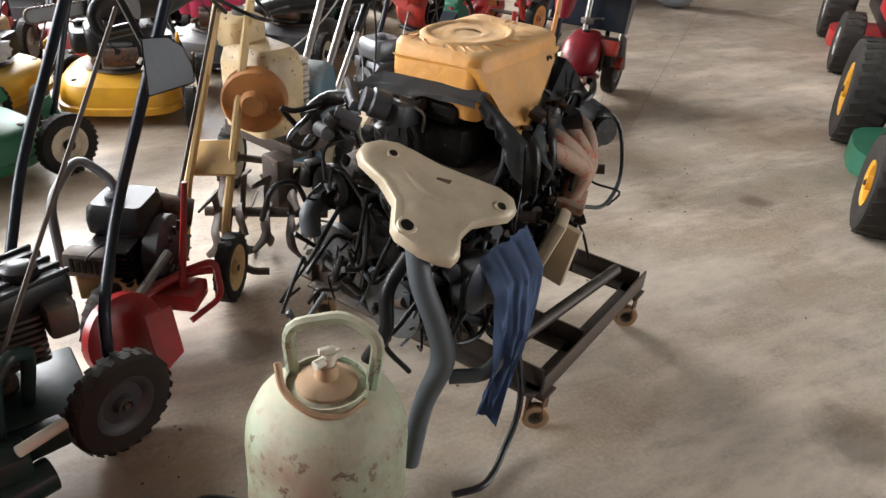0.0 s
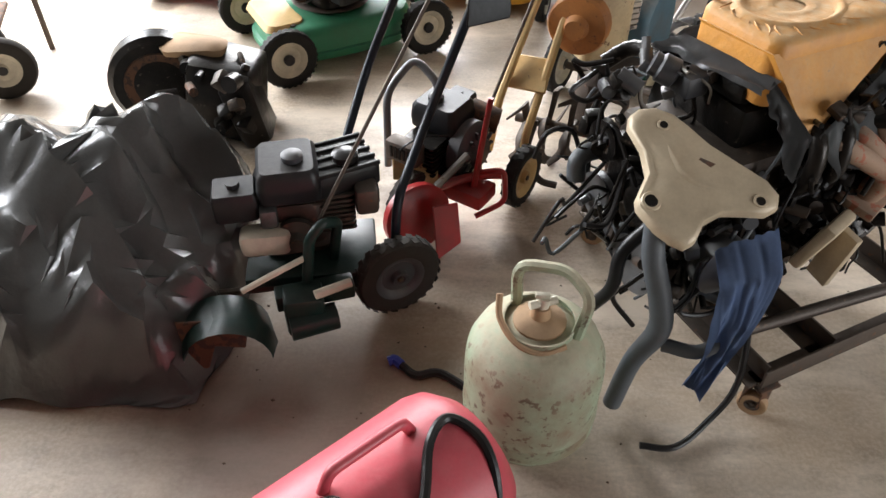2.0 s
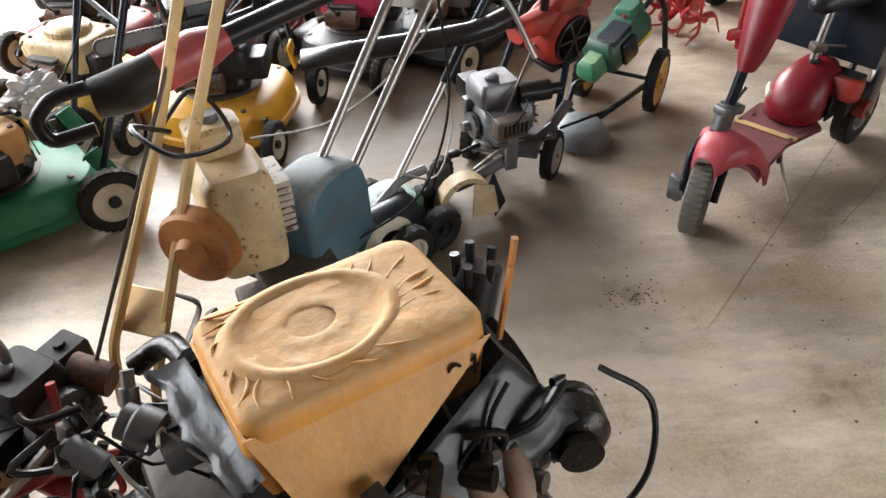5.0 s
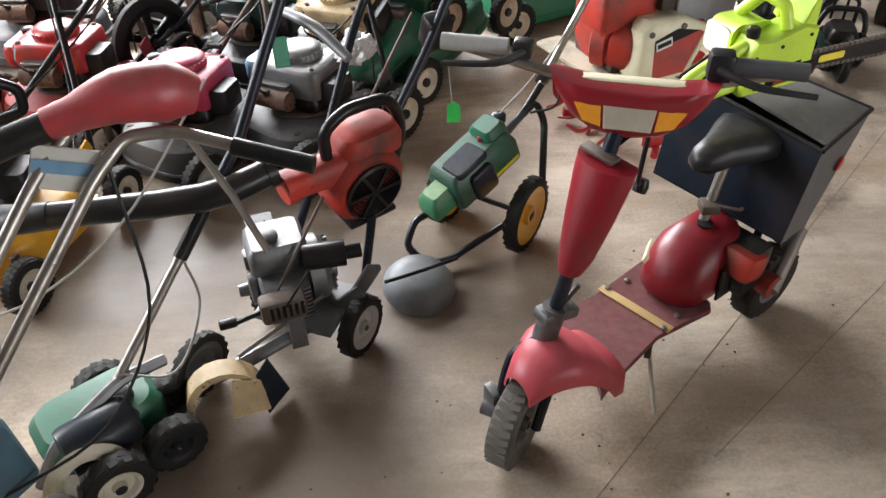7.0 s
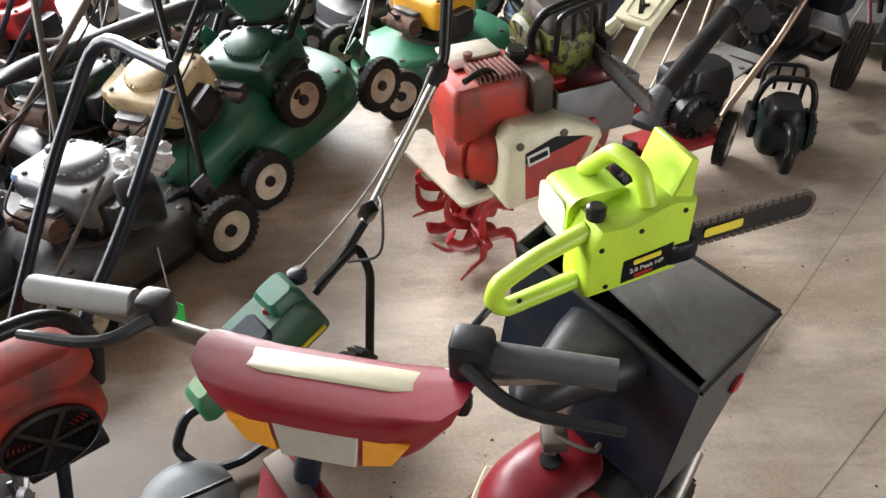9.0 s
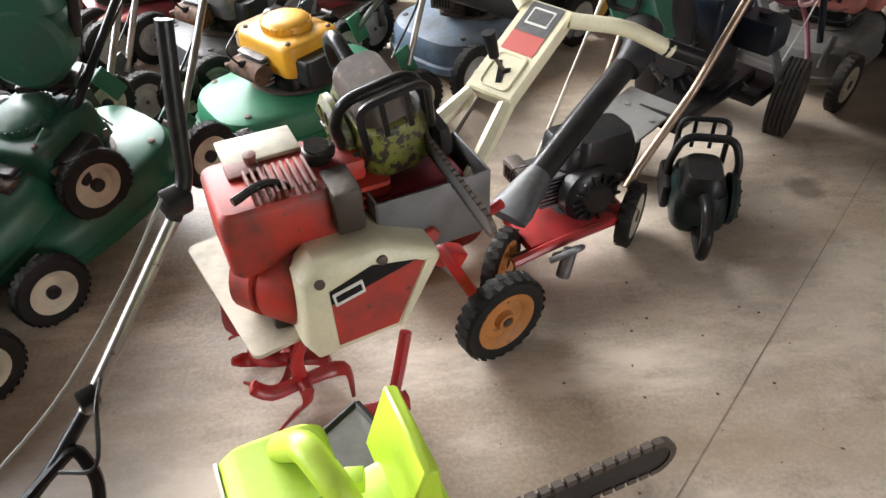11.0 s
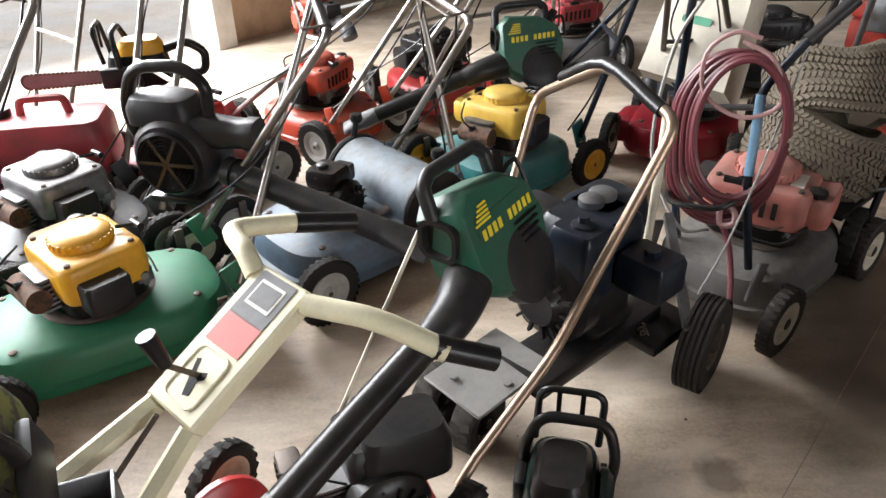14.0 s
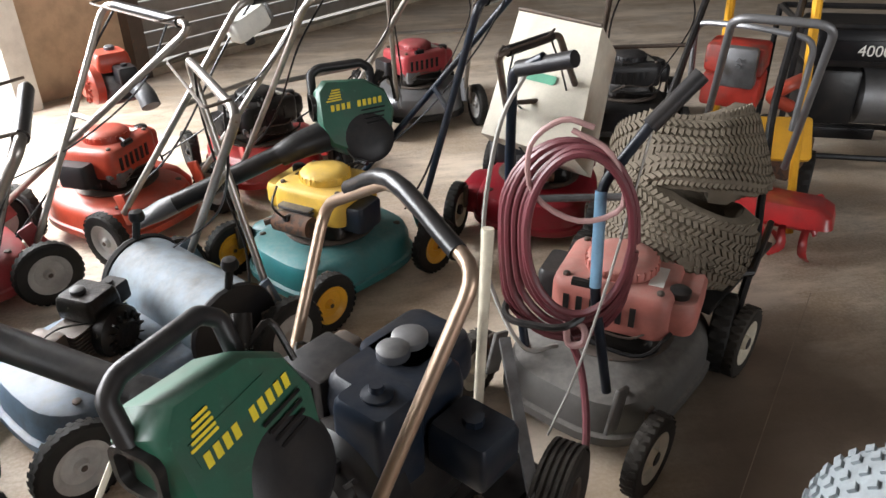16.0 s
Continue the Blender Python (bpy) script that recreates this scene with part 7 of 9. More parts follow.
def crate():
    """Open dark metal crate behind the seat."""
    ob = thing("metal_crate", "dusty dark metal crate mounted behind the scooter seat", "crate", pose(3.42, 4.32, 0.3))
    P = lambda *p: local(ob, *p)
    b = [(3.16, 4.46, 0.34), (3.42, 4.12, 0.34), (3.54, 4.24, 0.30), (3.28, 4.60, 0.30)]
    t = [(3.20, 4.50, 0.63), (3.46, 4.15, 0.60), (3.63, 4.29, 0.635), (3.36, 4.66, 0.64)]
    cb, ct = sum((Vector(q) for q in b), Vector()) / 4, sum((Vector(q) for q in t), Vector()) / 4
    for i, (nm, mat) in enumerate((("front_panel", NAVY), ("side_panel", GREY_D), ("back_panel", GREY_D), ("side_panel", NAVY))):
        j = (i + 1) % 4
        q = [Vector(b[i]), Vector(b[j]), Vector(t[j]), Vector(t[i])]
        inn = [p.lerp(cb, 0.03) for p in q[:2]] + [p.lerp(ct, 0.03) for p in q[2:]]
        bm = loft([P(*q), P(*inn)])
        part(nm, bm, mat, ob)
    part("bottom", loft([P(*[Vector(p) for p in b]), P(*[Vector(p) + Vector((0, 0, 0.008)) for p in b])]), NAVY, ob)
    lid = [Vector(t[1]).lerp(Vector(t[2]), 0.12), Vector(t[2]), Vector(t[3]), Vector(t[0]).lerp(Vector(t[3]), 0.32)]
    part("lid", loft([P(*[p + Vector((0, 0, 0.002)) for p in lid]), P(*[p + Vector((0, 0, 0.01)) for p in lid])]), surface("dusty_grey_lid", (0.11, 0.105, 0.1), 0.5, dust=0.5), ob, "dusty grey metal lid")
    rim = [Vector(p) + Vector((0, 0, 0.006)) for p in t + t[:1]]
    for p, q in zip(rim, rim[1:]):
        part("rim", tube(P(p, q), 0.007, 6, 1), BLACK_D, ob)
    part("reflector", lathe([(0.022, 0), (0.022, 0.006), (0.012, 0.01), (0, 0.01)], P((3.575, 4.255, 0.50)), (0.75, -0.65, -0.1), 16), RED, ob, "round red reflector")
    part("carrier_arm", tube(P((3.3, 4.3, 0.2), (3.36, 4.34, 0.33)), 0.012, 8, 1), BLACK, ob)
    part("carrier_arm", tube(P((3.42, 4.26, 0.2), (3.46, 4.3, 0.33)), 0.012, 8, 1), BLACK, ob)
    return ob


def lime_saw():
    ob = thing("chainsaw", "lime green electric chainsaw lying on the crate", "chainsaw", pose(3.37, 4.39, 0.645), "chainsaws")
    P = lambda *p: local(ob, *p)
    ax = (Vector((3.45, 4.42, 0)) - Vector((3.13, 4.30, 0))).normalized()     # rear handle to bar
    nrm = Vector((ax.y, -ax.x, 0))
    M = facing(P((3.342, 4.368, 0.745)), nrm, ax) @ Matrix.Scale(0.92, 4)              # x along saw, y up, z towards the aisle
    body = [(-0.07, -0.085), (0.13, -0.075), (0.155, -0.03), (0.15, 0.085), (0.1, 0.1), (0.0, 0.07), (-0.055, 0.075), (-0.075, 0.03)]
    part("body", stack(body, [(-0.055, 0.94, 0.94), (-0.045, 1, 1), (0.03, 1, 1), (0.04, 0.94, 0.94)], M), LIME, ob)
    part("rear_handle", bent([M @ Vector(p) for p in ((-0.06, 0.05, 0), (-0.16, 0.02, 0), (-0.235, -0.02, 0), (-0.245, -0.06, 0), (-0.22, -0.085, 0), (-0.15, -0.075, 0), (-0.05, -0.06, 0))], 0.0165, 10, 0.35), LIME, ob)
    part("motor_housing", stack(rrect(0.13, 0.11, 0.25), [(-0.15, 0.85, 0.85), (-0.14, 1, 1), (-0.06, 1, 1), (-0.04, 1.05, 1.05)], M @ pose(-0.01, 0.035, 0)), LIME, ob)
    part("housing_vent", plate(rrect(0.1, 0.085, 0.2), 0.004, M @ pose(-0.0755, 0.035, -0.1, 0, 90, 0), 0), LABEL_W, ob)
    part("hand_guard", bm_join(plate([(0.0, 0), (0.05, 0.0), (0.045, 0.085), (0.03, 0.09)], 0.12, M @ pose(0.09, 0.085, -0.03), 0.003), box(M @ Vector((0.06, 0.115, -0.03)), (0.02, 0.02, 0.02), 0.002)), LIME, ob)
    part("top_handle", bent([M @ Vector(p) for p in ((0.05, 0.09, 0.02), (0.04, 0.15, 0.0), (0.02, 0.165, -0.06), (-0.0, 0.09, -0.12))], 0.016, 10, 0.3), LIME, ob)
    part("oil_cap", lathe([(0.016, 0), (0.017, 0.004), (0.017, 0.022), (0.012, 0.026), (0, 0.026)], M @ Vector((-0.045, 0.075, -0.0)), (0, 0, 1), 16), BLACK, ob)
    lab = part("label", plate([(-0.055, -0.028), (0.052, -0.028), (0.058, 0.028), (-0.05, 0.026)], 0.0015, M @ pose(0.055, -0.035, 0.0412, 0, 0, 6), 0), LABEL_B, ob, "black label with a lime word and white lettering")
    part("label_word", plate(rrect(0.06, 0.012, 0.3), 0.001, M @ pose(0.054, -0.02, 0.0424, 0, 0, 6), 0), LABEL_Y, lab)
    text_mesh("2.0 Peak HP", 0.015, M @ pose(0.055, -0.04, 0.0424, 0, 0, 6), LABEL_W, lab)
    part("label_flag", plate(rrect(0.04, 0.008, 0.2), 0.001, M @ pose(0.05, -0.055, 0.0424, 0, 0, 6), 0), RED, lab)
    for x, y in ((-0.05, 0.03), (0.12, 0.07), (0.125, -0.055), (-0.03, -0.065), (0.03, 0.05), (-0.2, -0.055)):
        part("screw", lathe([(0.005, 0), (0.005, 0.003), (0, 0.003)], M @ Vector((x, y, 0.039 if x > -0.1 else 0.019)), nrm, 8), BLACK, ob)
    part("sprocket_cover", stack(rrect(0.07, 0.05, 0.3), [(-0.02, 1, 1), (0.042, 1, 1), (0.046, 0.85, 0.85)], M @ pose(0.135, -0.035, 0)), BLACK, ob)
    bar = chain_bar(ob, M @ Vector((0.14, -0.03, 0.01)), P((3.75, 4.505, 0.72)), nrm + Vector((0, 0, 0.1)), 0.05, BLACK)
    bd = (P((3.75, 4.505, 0.72)) - M @ Vector((0.14, -0.03, 0.01))).normalized()
    part("bar_word", plate(rrect(0.085, 0.02, 0.3), 0.001, facing(M @ Vector((0.14, -0.03, 0.01)) + bd * 0.1 + nrm * 0.0045, nrm, bd), 0), LABEL_Y, bar)
    part("power_cord", tube([M @ Vector((-0.24, -0.06, 0)), M @ Vector((-0.28, -0.09, 0.01)), P((3.07, 4.27, 0.62)), P((3.06, 4.27, 0.45)), P((3.08, 4.3, 0.42))], 0.007, 8, 6), CABLE, ob)
    part("plug", lathe([(0.02, -0.02), (0.022, 0), (0.016, 0.02), (0, 0.022)], P((3.08, 4.3, 0.41)), (0.3, 0.3, 0.9), 12), BLACK, ob)
    return ob


chrome_edger()
stick_edger()
grey_edger()
metal_dish()
green_edger()
scooter()
crate()
lime_saw()
blower("red and black leaf blower resting on the grey edger", pose(2.31, 4.24, 0.50, 0, -8, 128), RED_T, BLACK, [(2.13, 4.10, 0.62), (1.98, 4.02, 0.60), (1.62, 4.0, 0.57)], BLACK, 0.92, 0.034, flip=-1)


def pole_blower():
    """Long blower across the handlebars: looped grip, red collar, black tube and a faded red head."""
    ob = thing("leaf_blower", "faded red leaf blower with long black tube across the handlebars", "leaf blower", pose(1.4, 3.7, 0.8), "leaf blowers")
    P = lambda *p: local(ob, *p)
    part("motor_body", roughen(tube(P((1.02, 3.50, 0.71), (1.10, 3.53, 0.72), (1.18, 3.57, 0.745)), [0.05, 0.06, 0.052], 16, 3), 0.003), BLACK_D, ob)
    part("collar", tube(P((1.17, 3.565, 0.742), (1.26, 3.62, 0.765), (1.33, 3.66, 0.78)), [0.055, 0.058, 0.036], 16, 3), RED_P, ob)
    part("loop_grip", bent(P((1.03, 3.46, 0.76), (0.95, 3.44, 0.75), (0.90, 3.42, 0.70), (0.92, 3.42, 0.64), (1.02, 3.46, 0.65)), 0.018, 10, 0.4), BLACK, ob)
    part("blower_tube", tube(P((1.3, 3.64, 0.775), (1.55, 3.77, 0.83), (1.80, 3.895, 0.885)), 0.03, 16, 2), BLACK, ob)
    part("head", roughen(tube(P((1.77, 3.88, 0.88), (1.82, 3.90, 0.892), (1.90, 3.935, 0.91), (1.98, 3.97, 0.90), (2.03, 3.99, 0.88)), [0.032, 0.036, 0.055, 0.062, 0.04], 16, 3), 0.002), RED_P, ob, "faded red plastic head")
    return ob


pole_blower()


# ---- red tiller with cream console ----
def red_tiller():
    ob = thing("garden_tiller", "red garden tiller with cream side cover and long cream handle console", "tiller", pose(3.35, 5.2, 0), "garden tillers")
    P = lambda *p: local(ob, *p)
    u = Vector((0.93, 0.37, 0)).normalized()      # along the machine, tines to wheels
    v = Vector((-u.y, u.x, 0))
    yaw = math.degrees(math.atan2(u.y, u.x))
    wheel(ob, P((3.66, 5.30, 0.125)), 0.125, 0.06, ORHUB, (0.5, -0.86, 0), RUBBER, 0.68, 26)
    wheel(ob, P((3.46, 5.62, 0.125)), 0.125, 0.06, ORHUB, (0.5, -0.86, 0), RUBBER, 0.68, 26)
    part("axle", tube(P((3.66, 5.30, 0.125), (3.46, 5.62, 0.125)), 0.014, 8, 1), STEEL, ob)
    part("tine_guard", roughen(stack(rrect(0.12, 0.42, 0.15), [(0.325, 1, 1), (0.335, 1, 1)], pose(*P((3.06, 5.24, 0)), 0, 0, yaw + 8)), 0.002), IVORY, ob, "bent off-white tine guard")
    part("engine_base", box(P((3.24, 5.28, 0.35)), (0.3, 0.26, 0.05), 0.01, (0, 0, yaw)), OILY_R, ob)
    part("blower_housing", bm_join(lathe([(0.06, -0.05), (0.095, -0.045), (0.105, -0.02), (0.105, 0.02), (0.09, 0.035), (0.04, 0.04), (0, 0.04)], P((3.10, 5.22, 0.46)), (-0.93, -0.37, 0), 28), lathe([(0.06, -0.06), (0.09, -0.05), (0.095, 0.0), (0.085, 0.004), (0.085, 0.016), (0.095, 0.02), (0.095, 0.08), (0.08, 0.1), (0, 0.1)], P((3.15, 5.19, 0.425)), (0.9, -0.43, 0), 24)), RED_T, ob, "round red blower housing")
    part("fuel_tank", roughen(stack(rrect(0.24, 0.2, 0.1), [(0.49, 0.95, 0.95), (0.5, 1, 1), (0.625, 1, 1), (0.638, 0.97, 0.96), (0.645, 0.9, 0.9)], pose(*P((3.17, 5.23, 0)), 0, 0, yaw)), 0.002), RED_T, ob)
    for i in range(9):
        part("cooling_rib", box((0, 0, 0), (0.006, 0.1, 0.03), 0.001), RIB, ob).matrix_local = pose(*(P((3.185, 5.2, 0.648)) + u * (-0.045 + 0.015 * i)), 0, 0, yaw)
    part("top_clip", roughen(bm_join(box((0, 0, 0), (0.07, 0.05, 0.012), 0.004), lathe([(0.012, 0), (0.014, 0.02), (0, 0.024)], (0.02, 0.01, 0.006), seg=10)), 0.003), RIB, ob).matrix_local = pose(*P((3.12, 5.25, 0.65)), 0, 0, yaw)
    part("side_bracket", roughen(box(P((3.315, 5.2, 0.6)), (0.06, 0.1, 0.1), 0.008, (0, 0, yaw)), 0.002), OILY_R, ob)
    part("breather_pipe", tube(P((3.29, 5.25, 0.6), (3.25, 5.2, 0.62), (3.18, 5.18, 0.665), (3.12, 5.13, 0.66)), 0.009, 8, 5), OILY, ob)
    part("tank_lid", roughen(box(P((3.14, 5.33, 0.65)), (0.16, 0.1, 0.012), 0.004, (0, 0, yaw)), 0.002), IVORY, ob)
    part("cylinder", bm_join(fins(P((3.32, 5.32, 0.5)), (0.14, 0.16, 0.18), 8, rot=yaw), box(P((3.3, 5.3, 0.62)), (0.1, 0.1, 0.05), 0.01, (0, 0, yaw))), RED_T, ob)
    part("exhaust_stub", bm_join(cyl(P((3.26, 5.28, 0.62)), P((3.273, 5.277, 0.68)), 0.028, 0.03, 14), lathe([(0.032, 0.66), (0.034, 0.675), (0.024, 0.68), (0.02, 0.668)], P((3.273, 5.277, 0)), seg=16, caps=False)), OILY, ob)
    # cream belt cover on the aisle side
    M = facing(P((3.345, 5.112, 0.43)), (0.37, -0.93, 0.12), u) @ Matrix.Diagonal((0.78, 1, 1, 1))
    cov = [(-0.19, -0.08), (-0.17, 0.08), (-0.12, 0.115), (0.06, 0.115), (0.21, 0.06), (0.22, 0.04), (0.1, -0.11), (-0.16, -0.125)]
    belt = part("belt_cover", stack(cov, [(-0.12, 1.0, 1.0), (-0.01, 1.0, 1.0), (0.01, 0.985, 0.98), (0.021, 0.955, 0.93), (0.0265, 0.9, 0.86), (0.027, 0.5, 0.5)], M), CREAM, ob, "cream belt cover with red and black decal")
    part("decal_red", plate([(-0.10, -0.095), (0.07, -0.09), (0.165, 0.045), (0.14, 0.055), (-0.1, 0.01)], 0.001, M @ pose(0, 0, 0.0282), 0), RED_T, belt)
    part("decal_black", plate([(-0.1, 0.012), (-0.1, 0.045), (0.02, 0.075), (0.14, 0.055)], 0.001, M @ pose(0, 0, 0.0284), 0), LABEL_B, belt)
    part("decal_box", plate(rrect(0.085, 0.032, 0.08), 0.001, M @ pose(-0.05, 0.028, 0.0294, 0, 0, 10), 0), LABEL_W, belt)
    part("decal_bar", plate(rrect(0.072, 0.016, 0.08), 0.001, M @ pose(-0.05, 0.028, 0.0304, 0, 0, 10), 0), LABEL_B, belt)
    part("decal_line", plate([(0.07, -0.1), (0.085, -0.095), (0.185, 0.045), (0.17, 0.047)], 0.001, M @ pose(0, 0, 0.0286), 0), CREAM, belt)
    part("side_plate", plate([(-0.1, -0.12), (0.1, -0.11), (0.24, 0.05), (0.22, 0.07), (-0.1, 0.0)], 0.02, M @ pose(0.02, -0.01, -0.06), 0.004), RED_T, ob)
    for x, y in ((-0.12, 0.07), (0.05, 0.08)):
        part("bolt", lathe([(0.011, 0), (0.011, 0.006), (0, 0.008)], M @ Vector((x, y, 0.026)), (0.37, -0.93, 0.12), 10), STEEL, belt)
    tines(ob, P((3.12, 5.26, 0.14)), (-0.37, 0.93, 0), 5, 0.135, RED, 0.075, 0.3)
    part("chain_case", box(P((3.2, 5.28, 0.24)), (0.12, 0.06, 0.24), 0.015, (0, 20, yaw)), RED, ob)
    part("frame_arm", bm_join(box(P((3.5, 5.36, 0.30)), (0.16, 0.05, 0.05), 0.006, (0, 30, yaw)), box(P((3.56, 5.36, 0.22)), (0.03, 0.03, 0.26), 0.004, (0, -25, yaw)), tube(P((3.6, 5.38, 0.38), (3.66, 5.36, 0.44)), 0.012, 8, 1)), RED, ob)
    part("drag_stake", bm_join(tube(P((3.42, 5.2, 0.2), (3.38, 5.12, 0.06), (3.34, 5.02, 0.03)), 0.015, 8), box(P((3.36, 5.08, 0.07)), (0.12, 0.03, 0.05), 0.005, (0, 0, 20))), RED, ob)
    # console and handle legs
    c2, c3, c4 = P((3.856, 5.648, 0.765)), P((3.594, 5.564, 0.645)), P((3.684, 5.469, 0.638))
    c1 = c2 + (c3 - c4)
    cen = (c1 + c2 + c3 + c4) / 4
    n = (c2 - c4).cross(c3 - c4)
    n = n if n.z > 0 else -n
    Mc = facing(cen, n, c2 - c4)
    hl, hw = (c2 - c4).length / 2, (c3 - c4).length / 2
    con = part("console", stack([(-hl, -hw), (hl, -hw), (hl, hw), (-hl, hw)], [(-0.04, 0.98, 0.9), (-0.006, 1, 1), (0.0, 0.97, 0.93)], Mc), CREAM, ob, "cream handle console")
    part("decal_grey", plate(rrect(0.09, hw * 1.35, 0.05), 0.001, Mc @ pose(hl * 0.62, 0, 0.001), 0), GREY_D, con)
    part("decal_box", plate(rrect(0.05, hw * 0.95, 0.05), 0.001, Mc @ pose(hl * 0.66, 0, 0.002), 0), LABEL_W, con)
    part("decal_bar", plate(rrect(0.038, hw * 0.8, 0.05), 0.001, Mc @ pose(hl * 0.66, 0, 0.003), 0), GREY_D, con)
    part("decal_red", plate(rrect(0.06, hw * 1.35, 0.05), 0.001, Mc @ pose(hl * 0.1, 0, 0.001), 0), LABEL_R, con)
    part("shift_tray", stack(rrect(hl * 0.72, hw * 1.25, 0.2), [(0.0, 1, 1), (0.0035, 1, 1), (0.0035, 0.94, 0.9), (0.001, 0.92, 0.88)], Mc @ pose(-hl * 0.52, 0, 0.0)), CREAM, con)
    part("shift_slot", plate([(-0.03, -0.006), (-0.005, -0.008), (0.0, -0.02), (0.012, -0.02), (0.01, 0.004), (0.035, 0.006), (0.034, 0.014), (-0.03, 0.008)], 0.001, Mc @ pose(-hl * 0.55, 0, 0.0015, 0, 0, 20), 0), LABEL_B, con)
    part("shift_lever", tube([Mc @ Vector((-hl * 0.5, 0, 0)), P((3.655, 5.52, 0.73))], 0.005, 8, 1), STEEL, con)
    part("lever_knob", tube([P((3.655, 5.52, 0.73)), P((3.64, 5.515, 0.79))], [0.012, 0.016], 10, 1), BLACK, con)
    part("handle_leg", bent([Mc @ Vector((-hl, hw * 0.75, -0.02)), P((3.44, 5.48, 0.52)), P((3.38, 5.42, 0.4))], 0.02, 6, 0.2), CREAM, ob)
    part("handle_leg", bent([Mc @ Vector((-hl, -hw * 0.75, -0.02)), P((3.58, 5.36, 0.50)), P((3.54, 5.33, 0.40))], 0.02, 6, 0.2), CREAM, ob)
    part("handlebar", bent([Mc @ Vector((hl * 0.85, hw, -0.01)), Mc @ Vector((hl * 1.0, hw * 1.6, 0.01)), P((3.68, 5.86, 0.77)), P((3.80, 5.93, 0.74))], 0.019, 10, 0.35), CREAM, ob)
    part("handlebar", bent([Mc @ Vector((hl * 0.85, -hw, -0.01)), P((3.97, 5.60, 0.745)), P((4.08, 5.58, 0.69))], 0.019, 10, 0.35), CREAM, ob)
    part("grip", tube(P((4.06, 5.583, 0.70), (4.16, 5.60, 0.655)), 0.021, 12, 1), BLACK, ob)
    part("grip", tube(P((3.79, 5.925, 0.742), (3.90, 5.98, 0.71)), 0.021, 12, 1), BLACK, ob)
    part("shift_rod", tube(P((3.62, 5.52, 0.63), (3.45, 5.40, 0.42)), 0.005, 6, 1), STEEL, ob)
    return ob


def metal_pan():
    ob = thing("metal_pan", "dull grey metal box with red lining on the tiller", "metal box", pose(3.47, 5.33, 0.42, 0, 0, 22))
    for nm, c, s in (("side", (0, -0.085, 0.08), (0.26, 0.006, 0.16)), ("side", (0, 0.085, 0.08), (0.26, 0.006, 0.16)), ("end", (0.13, 0, 0.08), (0.006, 0.17, 0.16)), ("end", (-0.13, 0, 0.08), (0.006, 0.17, 0.16))):
        part(nm, box(c, s, 0.001), GREY, ob)
    part("bottom", box((0, 0, 0.004), (0.26, 0.17, 0.006), 0.001), RED, ob)
    part("lining", box((0, 0.02, 0.08), (0.2, 0.1, 0.1), 0.01), RED_S, ob)
    return ob


red_tiller()
metal_pan()
saw = chainsaw("yellow and black petrol chainsaw sitting on the tiller", pose(3.40, 5.41, 0.6, -10, 10, -157), OLIVE, OILY_R, 0.3, 0.96, GREY)


# ---- black edger tiller, blower and the row beyond ----
def mini_edger():
    ob = thing("lawn_edger", "small black petrol edger on a red frame with white-ringed wheels", "lawn edger", pose(3.9, 5.65, 0), "lawn edgers")
    P = lambda *p: local(ob, *p)
    for c, h in (((4.10, 5.705, 0.1), CREAMW), ((3.69, 5.53, 0.1), ORHUB), ((3.55, 5.86, 0.09), CREAMW)):
        wheel(ob, P(c), 0.1, 0.045, h, (0.85, -0.52, 0), RUBBER, 0.68, 20)
    part("axle", tube(P((3.69, 5.53, 0.1), (4.1, 5.705, 0.1)), 0.009, 8, 1), STEEL, ob)
    part("frame", bm_join(box(P((3.9, 5.67, 0.13)), (0.34, 0.16, 0.03), 0.005, (0, 0, 22)), tube(P((3.72, 5.5, 0.12), (3.85, 5.55, 0.14), (4.02, 5.64, 0.13)), 0.014, 8)), RED, ob)
    engine_side(ob, P((3.92, 5.75, 0.14)), 112, ALU, BLACK, BLACK_D, 0.75)
    part("engine_shroud", stack(rrect(0.2, 0.14, 0.25), [(0.26, 1, 1), (0.34, 1, 1), (0.38, 0.85, 0.8)], pose(*P((3.98, 5.75, 0)), 0, 0, 22)), BLACK, ob)
    part("blade_guard", lathe([(0, -0.015), (0.09, -0.015), (0.1, -0.006), (0.1, 0.012), (0.09, 0.018), (0, 0.018)], P((3.60, 5.72, 0.13)), (0.6, -0.75, 0.2), 26), RED, ob)
    part("clevis", bm_join(bent(P((3.82, 5.5, 0.12), (3.9, 5.5, 0.16), (3.92, 5.54, 0.13), (3.84, 5.55, 0.09)), 0.009, 8, 0.3), cyl(P((3.86, 5.5, 0.06)), P((3.88, 5.52, 0.14)), 0.02, seg=10)), ALU, ob)
    part("control_rod", tube(P((3.80, 5.75, 0.25), (4.03, 6.02, 0.66)), 0.005, 6, 1), CREAMW, ob)
    return ob


